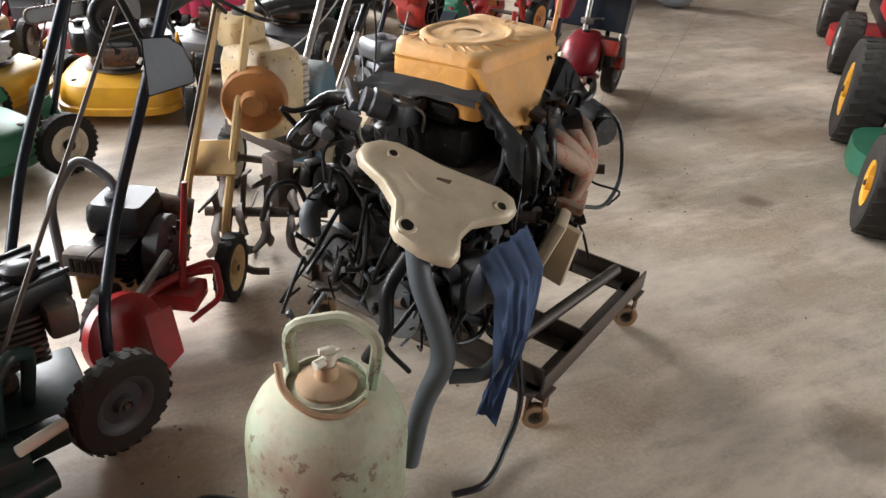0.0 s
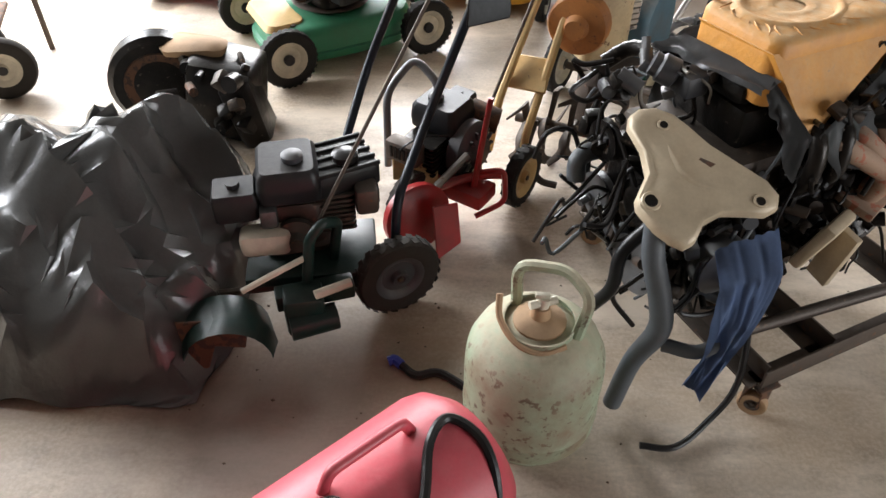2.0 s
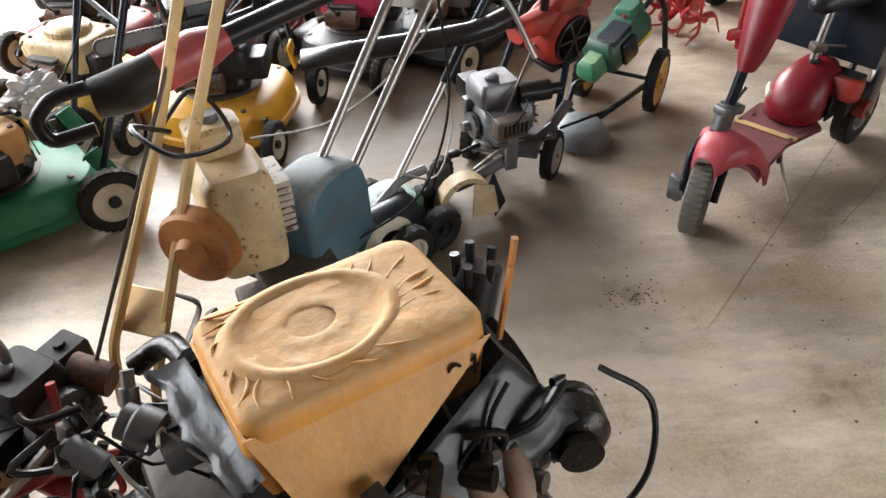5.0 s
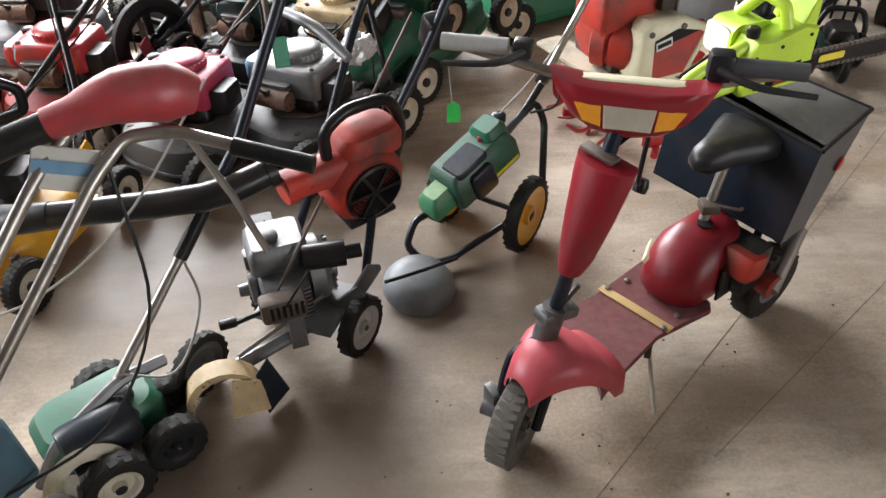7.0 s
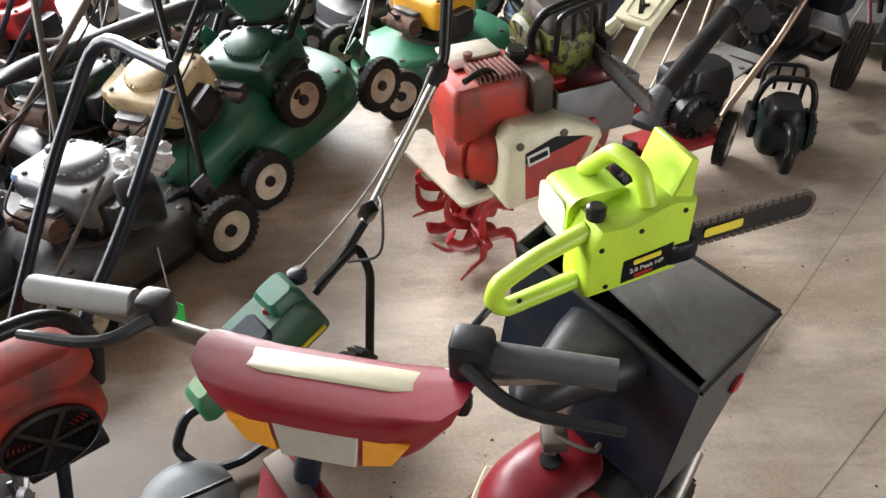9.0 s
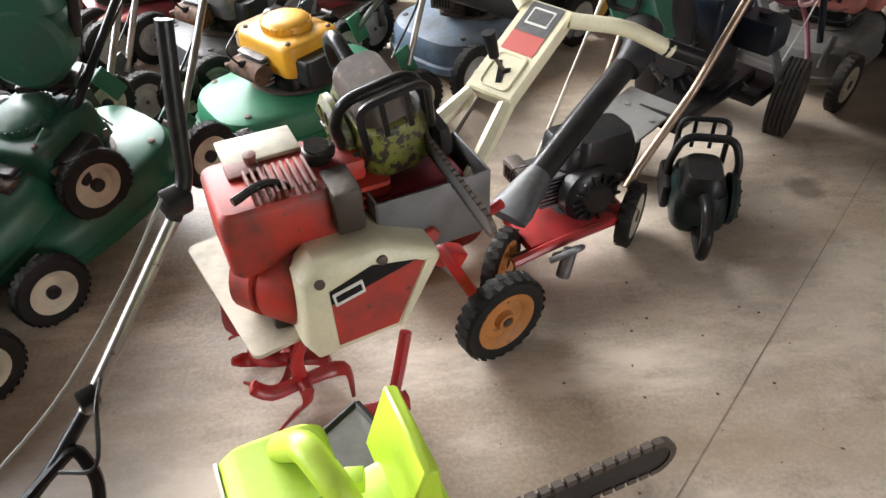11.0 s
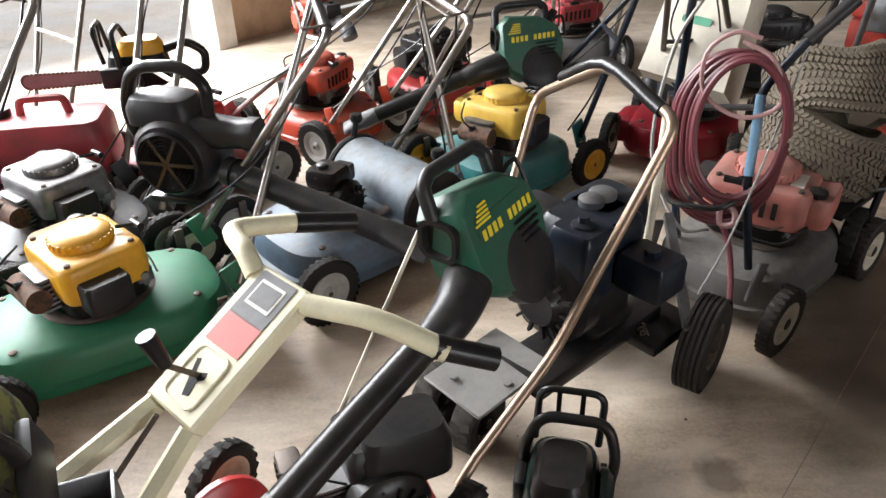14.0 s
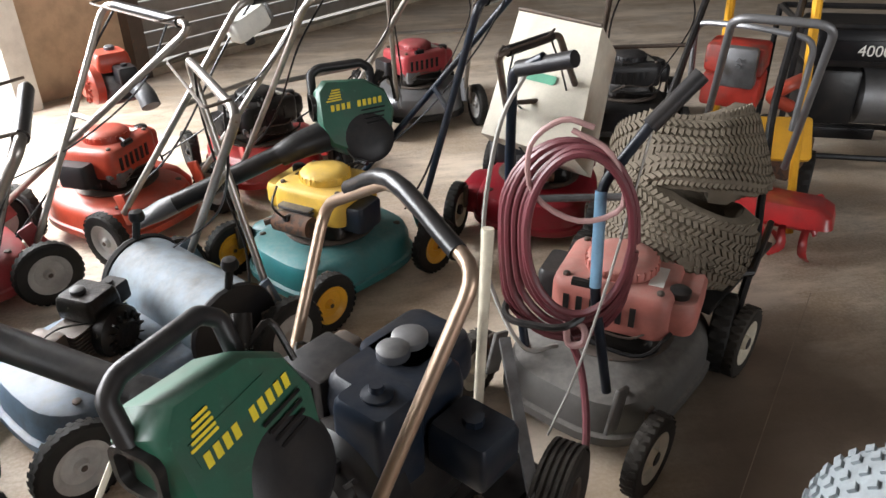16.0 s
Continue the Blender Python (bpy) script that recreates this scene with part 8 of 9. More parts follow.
def eater_blower():
    """Green leaf blower hanging on the black tiller, its long tube pointing down."""
    ob = thing("leaf_blower", "dark green leaf blower with yellow lettering and long black tube", "leaf blower", pose(4.2, 6.0, 0.6), "leaf blowers")
    P = lambda *p: local(ob, *p)
    u = Vector((0.62, 0.78, 0)).normalized()
    nrm = Vector((0.70, -0.56, 0.42)).normalized()       # labelled face
    M = facing(P((4.22, 6.04, 0.64)), nrm, u)
    outl = [(-0.14, -0.03), (-0.135, 0.1), (-0.1, 0.135), (0.05, 0.125), (0.12, 0.08), (0.145, 0.0), (0.12, -0.09), (0.05, -0.14), (-0.04, -0.14), (-0.11, -0.1)]
    part("body", stack(outl, [(-0.13, 0.86, 0.86), (-0.115, 0.96, 0.96), (-0.02, 1, 1), (0.0, 0.97, 0.97), (0.012, 0.9, 0.9), (0.014, 0.4, 0.4)], M), GREEN_B, ob)
    part("fan_cover", lathe([(0.095, -0.02), (0.095, 0.008), (0.08, 0.016), (0.03, 0.018), (0, 0.018)], M @ Vector((0.03, -0.085, 0.0)), nrm, 30), BLACK_D, ob)
    part("intake_port", stack(rrect(0.09, 0.1, 0.3), [(-0.01, 1, 1), (0.012, 1, 1), (0.012, 0.78, 0.78), (-0.005, 0.74, 0.74)], facing(M @ Vector((-0.138, 0.05, -0.06)), -u, (0, 0, 1))), BLACK, ob)
    lab = part("label", plate([(-0.1, 0.035), (0.06, 0.06), (0.06, 0.085), (-0.1, 0.075)], 0.001, M @ pose(0.0, -0.01, 0.0145), 0), GREEN_B, ob)
    for i in [k for k in range(10) if k != 4]:
        part("label_block", plate([(-0.0072, -0.011), (0.0052, -0.011), (0.0085, 0.011), (-0.004, 0.011)], 0.001, M @ pose(-0.085 + 0.0195 * i, 0.0285 + 0.00136 * i, 0.0155, 0, 0, 4), 0), LABEL_Y, lab)
    for i in range(5):
        part("label_stripe", plate(rrect(0.055 - 0.006 * i, 0.005, 0.3), 0.001, M @ pose(-0.075 + 0.003 * i, 0.055 + 0.009 * i, 0.0155, 0, 0, 4), 0), LABEL_Y, lab)
    for i in range(4):
        part("vent_slot", plate(rrect(0.09 - 0.008 * i, 0.006, 0.4), 0.001, M @ pose(0.06, 0.012 - 0.016 * i, 0.0185, 0, 0, 4), 0), LABEL_B, ob)
    part("handle", bent([M @ Vector(q) for q in ((-0.135, 0.09, -0.06), (-0.13, 0.165, -0.06), (-0.1, 0.185, -0.06), (0.06, 0.19, -0.06), (0.09, 0.165, -0.06), (0.085, 0.09, -0.06))], 0.0165, 10, 0.3), BLACK_D, ob)
    part("primer", bm_join(cyl(M @ Vector((0.1, 0.1, -0.06)), M @ Vector((0.13, 0.15, -0.06)), 0.018, seg=12), tube([M @ Vector(q) for q in ((0.1, 0.1, -0.05), (0.15, 0.12, -0.03), (0.16, 0.04, -0.03))], 0.006, 6)), OILY, ob)
    part("volute_neck", tube([M @ Vector((-0.08, -0.05, -0.06)), P((4.10, 5.86, 0.56)), P((4.05, 5.80, 0.53))], [0.06, 0.048, 0.04], 16, 4), BLACK_D, ob)
    p = P((4.06, 5.82, 0.54), (3.9, 5.66, 0.455), (3.78, 5.535, 0.39))
    part("blower_tube", tube(p, 0.034, 18, 2), BLACK, ob)
    d = (p[2] - p[1]).normalized()
    sd = d.cross(Vector((0, 0, 1))).normalized()
    up = sd.cross(d)
    part("nozzle", loft([[p[2] + d * q + sd * a * math.cos(2 * math.pi * j / 20) + up * b * math.sin(2 * math.pi * j / 20) for j in range(20)] for q, a, b in ((0, 0.035, 0.035), (0.05, 0.045, 0.035), (0.12, 0.06, 0.022), (0.15, 0.06, 0.018), (0.155, 0.05, 0.01))]), GREY_D, ob, "flattened grey nozzle")
    return ob


def black_tiller():
    ob = thing("garden_tiller", "black two-wheel garden machine with petrol engine and bronze handlebar", "tiller", pose(4.45, 6.2, 0), "garden tillers")
    P = lambda *p: local(ob, *p)
    wheel(ob, P((4.80, 6.26, 0.135)), 0.135, 0.085, STEEL, (0.80, -0.6, 0), RUBBER_D, 0.5, 0, "dusty ribbed tyre")
    wheel(ob, P((4.42, 6.56, 0.135)), 0.135, 0.085, STEEL, (0.80, -0.6, 0), RUBBER_D, 0.5, 0)
    part("tread_ribs", bm_join(*[lathe([(0.134, z - 0.006), (0.139, z - 0.004), (0.139, z + 0.004), (0.134, z + 0.006)], P((4.80, 6.26, 0.135)) + Vector((0.80, -0.6, 0)) * 0, (0.80, -0.6, 0), 30, False) for z in (-0.03, -0.015, 0, 0.015, 0.03)]), RUBBER_D, ob)
    for c in ((4.16, 6.04, 0.09), (4.06, 6.13, 0.09)):
        wheel(ob, P(c), 0.09, 0.07, BLACK_D, (0.8, -0.6, 0), RUBBER_D, 0.5, 18)
    part("front_plate", bm_join(plate([(-0.12, -0.1), (0.14, -0.1), (0.14, 0.1), (-0.12, 0.1)], 0.01, facing(P((4.18, 6.07, 0.215)), (-0.05, -0.05, 1), (0.75, 0.65, 0)), 0.003), *[lathe([(0.01, 0), (0.01, 0.006), (0, 0.007)], P((4.18 + dx, 6.07 + dy, 0.22)), seg=8) for dx, dy in ((-0.08, -0.02), (0.0, 0.06), (0.05, -0.05), (0.09, 0.03))]), surface("dusty_grey_plate", (0.2, 0.195, 0.185), 0.5, dust=0.6, grime=0.4), ob, "dusty grey front plate")
    part("frame", bm_join(box(P((4.45, 6.22, 0.2)), (0.5, 0.16, 0.05), 0.008, (0, 0, 40)), box(P((4.62, 6.36, 0.17)), (0.2, 0.3, 0.04), 0.006, (0, 0, 40))), BLACK, ob)
    engine_side(ob, P((4.46, 6.28, 0.24)), 40, BLACK, BLACK, NAVY, 1.05, NAVY)
    part("filter_box", bm_join(stack(rrect(0.12, 0.13, 0.15), [(0.38, 1, 1), (0.47, 1, 1), (0.53, 1.0, 1.0), (0.555, 0.95, 0.95), (0.565, 0.85, 0.85)], pose(*P((4.42, 6.19, 0)), 0, 0, 40)), lathe([(0.03, 0.56), (0.03, 0.57), (0.014, 0.575), (0.014, 0.59), (0, 0.59)], P((4.42, 6.19, 0)), seg=14)), NAVY, ob)
    part("tank_top", stack(rrect(0.2, 0.17, 0.2), [(0.45, 0.95, 0.95), (0.47, 1, 1), (0.52, 1, 1), (0.55, 0.92, 0.92), (0.555, 0.8, 0.8)], pose(*P((4.51, 6.36, 0)), 0, 0, 40)), NAVY, ob)
    part("tank_cap", lathe([(0.034, 0.55), (0.037, 0.556), (0.037, 0.57), (0.028, 0.576), (0, 0.576)], P((4.50, 6.35, 0)), seg=20), GREY, ob)
    part("muffler_shield", bm_join(box(P((4.33, 6.35, 0.5)), (0.13, 0.12, 0.09), 0.01, (0, 0, 40)), *[box(P((4.30 + 0.014 * i, 6.285 + 0.012 * i, 0.5)), (0.006, 0.012, 0.05), 0, (0, 0, 40)) for i in range(6)]), BLACK_D, ob)
    part("handlebar", bent(P((4.10, 5.78, 0.14), (4.14, 5.82, 0.18), (4.33, 5.98, 0.345), (4.58, 6.10, 0.86), (4.48, 6.36, 0.90), (4.36, 6.64, 0.73), (4.24, 6.44, 0.40), (4.12, 6.22, 0.25)), 0.013, 10, 0.16), surface("bronze_worn_tube", (0.34, 0.24, 0.17), 0.35, metal=0.7, dust=0.25), ob)
    part("handle_sleeve", tube(P((4.56, 6.15, 0.865), (4.48, 6.36, 0.903), (4.41, 6.53, 0.815)), 0.017, 10, 4), BLACK, ob)
    part("side_arm", tube(P((4.74, 6.52, 0.40), (4.73, 6.2, 0.22)), 0.018, 4, 1), ALU, ob)
    part("spring", tube([P((4.62, 6.22, 0.2)) + Vector((0.01 * math.cos(q), 0.003 * q, 0.01 * math.sin(q))) for q in np.linspace(0, 30, 70).tolist()], 0.0025, 5, 1), STEEL, ob)
    part("choke_lever", box(P((4.36, 6.17, 0.36)), (0.02, 0.01, 0.05), 0.003), RED, ob)
    part("worn_post", tube(P((4.66, 6.44, 0.24), (4.675, 6.465, 0.5), (4.69, 6.5, 0.71)), [0.012, 0.012, 0.014], 10, 2), CREAMW, ob, "paint-worn off-white post")
    return ob


mini_edger()
eater = eater_blower()
second_eater = copy_thing(eater, pose(4.45, 7.73, 0.5, 0, 0, -41))
second_eater["label"] = "dark green leaf blower lying over a red mower"
black_tiller()
chainsaw("dark green petrol chainsaw standing on the concrete floor", pose(4.335, 5.80, 0.02, 0, 0, -14), surface("dark_green_saw_plastic", (0.025, 0.05, 0.045), 0.4, dust=0.35), BLACK, 0, 1.0, GREY)


# ---- lawn mowers ----
lawn_mower("green lawn mower with faded orange engine cover and cream wheels", 0.36, 4.0, 122, GREEN_L, surface("faded_orange_shroud", (0.68, 0.36, 0.12), 0.5, dust=0.35), CREAMW, r=0.115, panel=TAN_Y, L=0.74, handle=((0.98, 4.35, 0.95), (0.68, 4.75, 0.95)), hmat=NAVY)
lawn_mower("red lawn mower with cream wheels", -0.22, 4.55, 160, RED, RED, CREAMW, r=0.105, handle=((0.1, 5.3, 0.9), (-0.4, 5.5, 0.9)), box_mat=ALU)
lawn_mower("yellow lawn mower with black engine", 1.04, 4.6, 165, YELLOW, BLACK_D, CREAMW, r=0.09, Wd=0.56, handle=((1.1, 5.4, 0.92), (1.6, 5.3, 0.92)), hmat=BLACK, chute=False)
lawn_mower("yellow and tan lawn mower behind the green one", 0.45, 4.75, 140, YELLOW_D, TAN, CREAMW, r=0.1, handle=((0.9, 5.4, 0.9), (0.55, 5.6, 0.9)), hmat=BLACK)
lawn_mower("magenta lawn mower with ribbed round engine cover", 1.58, 5.15, 150, GREY_D, MAGENTA, GREYW, r=0.105, handle=((1.75, 5.9, 0.9), (2.15, 5.75, 0.9)), hmat=STEEL, etop=MAGENTA)
lawn_mower("bright red lawn mower with chromed engine", 1.0, 5.45, 160, RED_P, RED, GREYW, r=0.12, handle=((0.9, 6.3, 0.92), (1.4, 6.3, 0.92)), hmat=STEEL)
lawn_mower("dusty grey lawn mower with silver grass chute", 2.0, 5.22, 140, GREY_D, GREY, CREAMW, r=0.11, handle=((2.12, 5.86, 0.88), (2.45, 5.6, 0.88)), hmat=BLACK, etop=BLUEP)
lawn_mower("green lawn mower with tan engine, its rear raised on another", 2.2, 5.74, 139, GREEN, TAN, CREAMW, r=0.105, L=0.72, z=0.09, tilt=-19, panel=None, handle=((2.82, 6.6, 1.0), (2.45, 6.85, 1.0)), hmat=BLACK, box_mat=BLACK, chute=False)
lawn_mower("green lawn mower with cream wheels", 2.45, 5.93, 139, GREEN, GREEN_B, CREAMW, r=0.105, L=0.72, z=0.06, tilt=-12, handle=((2.95, 6.85, 0.98), (2.6, 7.05, 0.98)), hmat=CHROME, chute=False)
lawn_mower("green lawn mower with bright yellow engine cover", 3.05, 6.5, 121, GREEN_L, YELLOW, CREAMW, r=0.105, L=0.84, etop=BROWN, handle=((3.72, 6.95, 0.95), (3.8, 6.6, 0.92)), hmat=CHROME, chute=False)
blue_mower = lawn_mower("dusty blue lawn mower with dark electric motor", 3.76, 7.03, 131, BLUE, OILY, GREYW, r=0.115, L=0.8, Wd=0.56, rear_r=0.12, engine="s", epos=(0.0, 0.08, 0.185), esize=0.62, etop=OILY, handle=((4.02, 7.28, 0.9), (4.19, 6.78, 0.9), None), hmat=CHROME, chute=False, body=OILY_R)
lawn_mower("teal lawn mower with yellow engine cover and yellow hubs", 4.36, 7.56, 128, TEAL, YELLOW_D, YELLOW, r=0.105, handle=((4.84, 7.3, 1.0), (5.02, 7.52, 1.0)), hmat=NAVY, box_mat=NAVY)
lawn_mower("orange lawn mower with dusty cylinder and grey wheels", 3.52, 8.12, 50, ORANGE, ORANGE, GREYW, r=0.115, handle=((4.14, 7.72, 0.95), (4.4, 7.98, 0.95)), hmat=CHROME, chute=True, body=ALU)
lawn_mower("faded red lawn mower with grey wheels in the sun", 3.02, 7.62, 125, RED_P, RED, GREYW, r=0.115, handle=((3.70, 7.83, 0.95), (4.03, 7.43, 0.95)), hmat=CHROME)
lawn_mower("red lawn mower with black engine", 4.08, 8.52, 24, RED, BLACK, BLACK_D, r=0.1, handle=((4.36, 7.74, 0.95), (4.75, 7.95, 0.95)), hmat=CHROME)
hood = part("rear_hood", tube([(-0.22, -0.2, 0.19), (0.22, -0.2, 0.19)], 0.135, 28, 1), surface("pale_blue_hood", (0.13, 0.175, 0.215), 0.6, dust=0.6, grime=0.75), blue_mower, "pale blue rounded rear hood, dirty")
part("hood_sticker", plate([(-0.04, -0.03), (0.04, -0.02), (0.0, 0.045)], 0.001, facing((-0.05, -0.293, 0.29), (0, -0.7, 0.72), (1, 0, 0)), 0), surface("pale_yellow_sticker", (0.62, 0.58, 0.3), 0.5, dust=0.1), hood, "pale yellow triangular sticker")
for sx in (-0.235, 0.235):
    part("hood_end", lathe([(0.14, -0.012), (0.145, 0.0), (0.14, 0.012), (0.04, 0.02), (0, 0.02)], (sx, -0.2, 0.19), (1, 0, 0), 26), BLACK_D, blue_mower)
    part("handle_knob", bm_join(cyl((sx, -0.2, 0.32), (sx, -0.22, 0.4), 0.012, seg=8), lathe([(0.022, 0), (0.026, 0.012), (0.02, 0.03), (0, 0.034)], (sx, -0.22, 0.385), seg=14)), BLACK, blue_mower)
hose_mower = lawn_mower("dusty grey mower with faded red engine cover and coiled hose", 5.13, 6.78, -50, surface("dusty_grey_deck", (0.085, 0.08, 0.075), 0.6, dust=0.7), PINK, CREAMW, tyre=RUBBER_D, r=0.11, L=0.72, size=1.1, etop=PINK, handle=None, chute=False)
lawn_mower("black lawn mower with green trim", 5.95, 8.75, -18, BLACK, BLACK_D, GREYW, r=0.11, handle=((5.5, 7.95, 0.92), (5.92, 7.98, 0.92)), hmat=STEEL)
lawn_mower("dark red lawn mower carrying a cloth grass bag", 5.22, 7.85, 150, RED_S, GREY_D, CREAMW, r=0.11, handle=((5.15, 7.5, 0.85), (4.9, 7.3, 0.85)), hmat=STEEL)
lawn_mower("pale red lawn mower near the roller door", 4.9, 9.2, 10, GREY, RED_P, GREYW, r=0.11, handle=((4.7, 8.55, 0.9), (5.1, 8.5, 0.9)), hmat=CHROME)
lawn_mower("faded red lawn mower beside the open doorway", 2.25, 7.35, 130, RED_P, RED_P, GREYW, r=0.115, handle=((2.6, 8.1, 0.92), (2.3, 8.3, 0.92)), hmat=CHROME)
lawn_mower("dark grey lawn mower with chrome handlebar", 2.1, 6.5, 140, GREY_D, GREY_D, GREYW, r=0.11, handle=((2.6, 7.15, 0.9), (2.25, 7.4, 0.9)), hmat=CHROME)
lawn_mower("grey lawn mower in the middle of the row", 2.75, 7.0, 128, GREY_D, ALU, GREYW, r=0.11, handle=((3.2, 7.45, 0.9), (2.95, 7.75, 0.9)), hmat=CHROME)
lawn_mower("dark grey lawn mower with red engine far in the row", 1.25, 6.5, 150, GREY_D, RED, GREYW, r=0.11, handle=((1.3, 7.1, 0.9), (1.8, 6.9, 0.9)), hmat=STEEL)

lawn_mower("black lawn mower with dusty green engine behind the magenta one", 1.72, 5.85, 145, BLACK, GREEN_K, GREYW, r=0.11, handle=((2.0, 6.6, 0.9), (1.65, 6.8, 0.9)), hmat=STEEL)
lawn_mower("grey lawn mower with black engine behind the red one", 0.62, 6.1, 160, GREY_D, BLACK_D, GREYW, r=0.11, handle=((0.75, 6.95, 0.9), (0.3, 6.95, 0.9)), hmat=BLACK)
lawn_mower("faded red lawn mower near the yellow ones", 0.3, 5.35, 155, RED_P, BLACK_D, CREAMW, r=0.1, handle=((0.55, 6.1, 0.9), (0.1, 6.2, 0.9)), hmat=BLACK)
lawn_mower("dark grey lawn mower with worn silver engine", 1.75, 7.1, 140, GREY_D, ALU, GREYW, r=0.11, handle=((2.1, 7.8, 0.9), (1.75, 7.95, 0.9)), hmat=CHROME)


def wheel_hoe():
    """Black cultivator with one large spoked wheel."""
    ob = thing("wheel_cultivator", "black push cultivator with a large spoked wheel", "cultivator", pose(1.3, 5.85, 0, 0, 0, 145))
    w = wheel(ob, (0, 0.1, 0.2), 0.2, 0.05, BLACK, (1, 0, 0), RUBBER, 0.8, 0, style="spoke")
    for sx in (-1, 1):
        part("fork_arm", tube([(sx * 0.035, 0.1, 0.2), (sx * 0.05, -0.2, 0.34), (sx * 0.16, -0.75, 0.9)], 0.011, 8, 2), NAVY, ob)
    part("cross_bar", tube([(-0.05, -0.2, 0.34), (0.05, -0.2, 0.34)], 0.009, 8, 1), STEEL, ob)
    part("tine_foot", bm_join(box((0, -0.16, 0.17), (0.09, 0.02, 0.34), 0.004), box((0, -0.13, 0.02), (0.16, 0.06, 0.02), 0.004)), RUST, ob)
    return ob


wheel_hoe()
blower("black electric leaf blower lying across the mowers", pose(3.27, 6.84, 0.50, 0, 0, 255), BLACK_D, BLACK, [(3.42, 6.78, 0.46), (3.65, 6.66, 0.42), (3.92, 6.52, 0.37)], BLACK_D, 1.15, 0.04)
blower("dark green leaf blower with black tube on the green mowers", pose(2.44, 5.98, 0.62, 0, 0, 95), GREEN_B, BLACK, [(2.3, 5.95, 0.58), (2.0, 5.85, 0.52), (1.7, 5.75, 0.45)], BLACK_D, 1.0, 0.036)
chainsaw("orange and black chainsaw lying on the red mower", pose(2.85, 7.72, 0.44, 0, 0, 100), BLACK, YELLOW, 0.35, 1.0)
chainsaw("black and grey chainsaw sitting on the yellow mower", pose(1.0, 4.58, 0.425, 0, 0, 120), BLACK, GREYW, 0.3, 0.95)


def power_head(label, m, mat):
    ob = thing("engine_unit", label, "engine", m)
    engine_side(ob, (0, 0, 0), 0, ALU, mat, mat, 0.7)
    part("outlet_pipe", tube([(0.05, -0.12, 0.08), (0.05, -0.22, 0.06), (0.05, -0.26, 0.02)], 0.04, 14), GREY_D, ob)
    return ob


power_head("small orange and grey petrol engine unit on a mower", pose(3.5, 8.5, 0.42, 0, 0, 30), ORANGE)


def fuel_can():
    ob = thing("fuel_tank", "bright red plastic boat fuel tank", "fuel tank", pose(2.57, 7.38, 0.22, 0, 0, 8))
    part("body", stack(rrect(0.48, 0.28, 0.2), [(0, 0.94, 0.92), (0.02, 1, 1), (0.17, 0.98, 0.97), (0.21, 0.9, 0.85), (0.22, 0.75, 0.65)]), RED_P, ob)
    part("carry_handle", bent([(-0.08, 0, 0.21), (-0.07, 0, 0.28), (0.09, 0, 0.28), (0.1, 0, 0.21)], 0.016, 8, 0.3), RED_P, ob)
    part("filler_cap", lathe([(0.035, 0.215), (0.04, 0.225), (0.04, 0.25), (0.02, 0.26), (0, 0.26)], (-0.15, 0, 0), seg=18), BLACK, ob)
    part("hose_fitting", bm_join(cyl((-0.2, 0.02, 0.21), (-0.2, 0.02, 0.27), 0.014, seg=8), cyl((-0.2, 0.02, 0.26), (-0.24, 0.02, 0.27), 0.01, seg=8)), RED_P, ob)
    return ob


fuel_can()


def dent(w, k):
    """Dent a tyre so that it sags like an empty carcass."""
    w.co += 0.035 * Vector(noise.noise_vector(w.co * 4.5 + Vector((k * 3.0, 1, 2)))) - Vector((0, 0, 0.05 * max(0, 1 - (w.co.x ** 2 + (w.co.y + 0.12) ** 2) / 0.03) * (w.co.z > 0)))


def tyre_pair():
    """Two treaded tyres lying squashed together on a mower frame."""
    for k, (x, y, z, ax, s) in enumerate(((5.37, 6.97, 0.39, (0.42, 0.2, 0.8), 1.0), (5.44, 7.07, 0.56, (0.05, 0.62, 0.72), 1.0))):
        ob = thing("loose_tyre", "dusty brown turf tyre piled on a mower", "tyre", pose(x, y, z), "loose tyres")
        R, r = 0.215, 0.1
        prof = [(R - 0.105, -0.105), (R - 0.06, -0.13), (R - 0.02, -0.12), (R, -0.09), (R + 0.004, 0), (R, 0.09), (R - 0.02, 0.12), (R - 0.06, 0.13), (R - 0.105, 0.105), (R - 0.1, 0.05), (R - 0.03, 0.05), (R - 0.022, 0), (R - 0.03, -0.05), (R - 0.1, -0.05), (R - 0.105, -0.105)]
        bm = lathe(prof, (0, 0, 0), ax, 44, False)
        squash = lambda b: [dent(w, k) for w in b.verts]
        squash(bm)
        part("carcass", bm, TURF, ob)
        bits = []
        n = 72
        for i in range(n):
            a = 2 * math.pi * i / n
            for row in range(9):
                b = box((R + 0.004 - 0.012 * (abs(row - 4) > 3.5), 0, -0.106 + 0.0265 * row), (0.006, 0.012, 0.021), 0, (32 * (1 if row % 2 else -1), 0, 0))
                b.transform(Matrix.Rotation(a + (0.03 if row % 2 else 0), 4, "Z"))
                bits.append(b)
        tr = bm_join(*bits)
        tr.transform(aim((0, 0, 0), ax))
        squash(tr)
        t = part("tread", tr, TURF, ob)
        t["kind"] = "stuff"


tyre_pair()


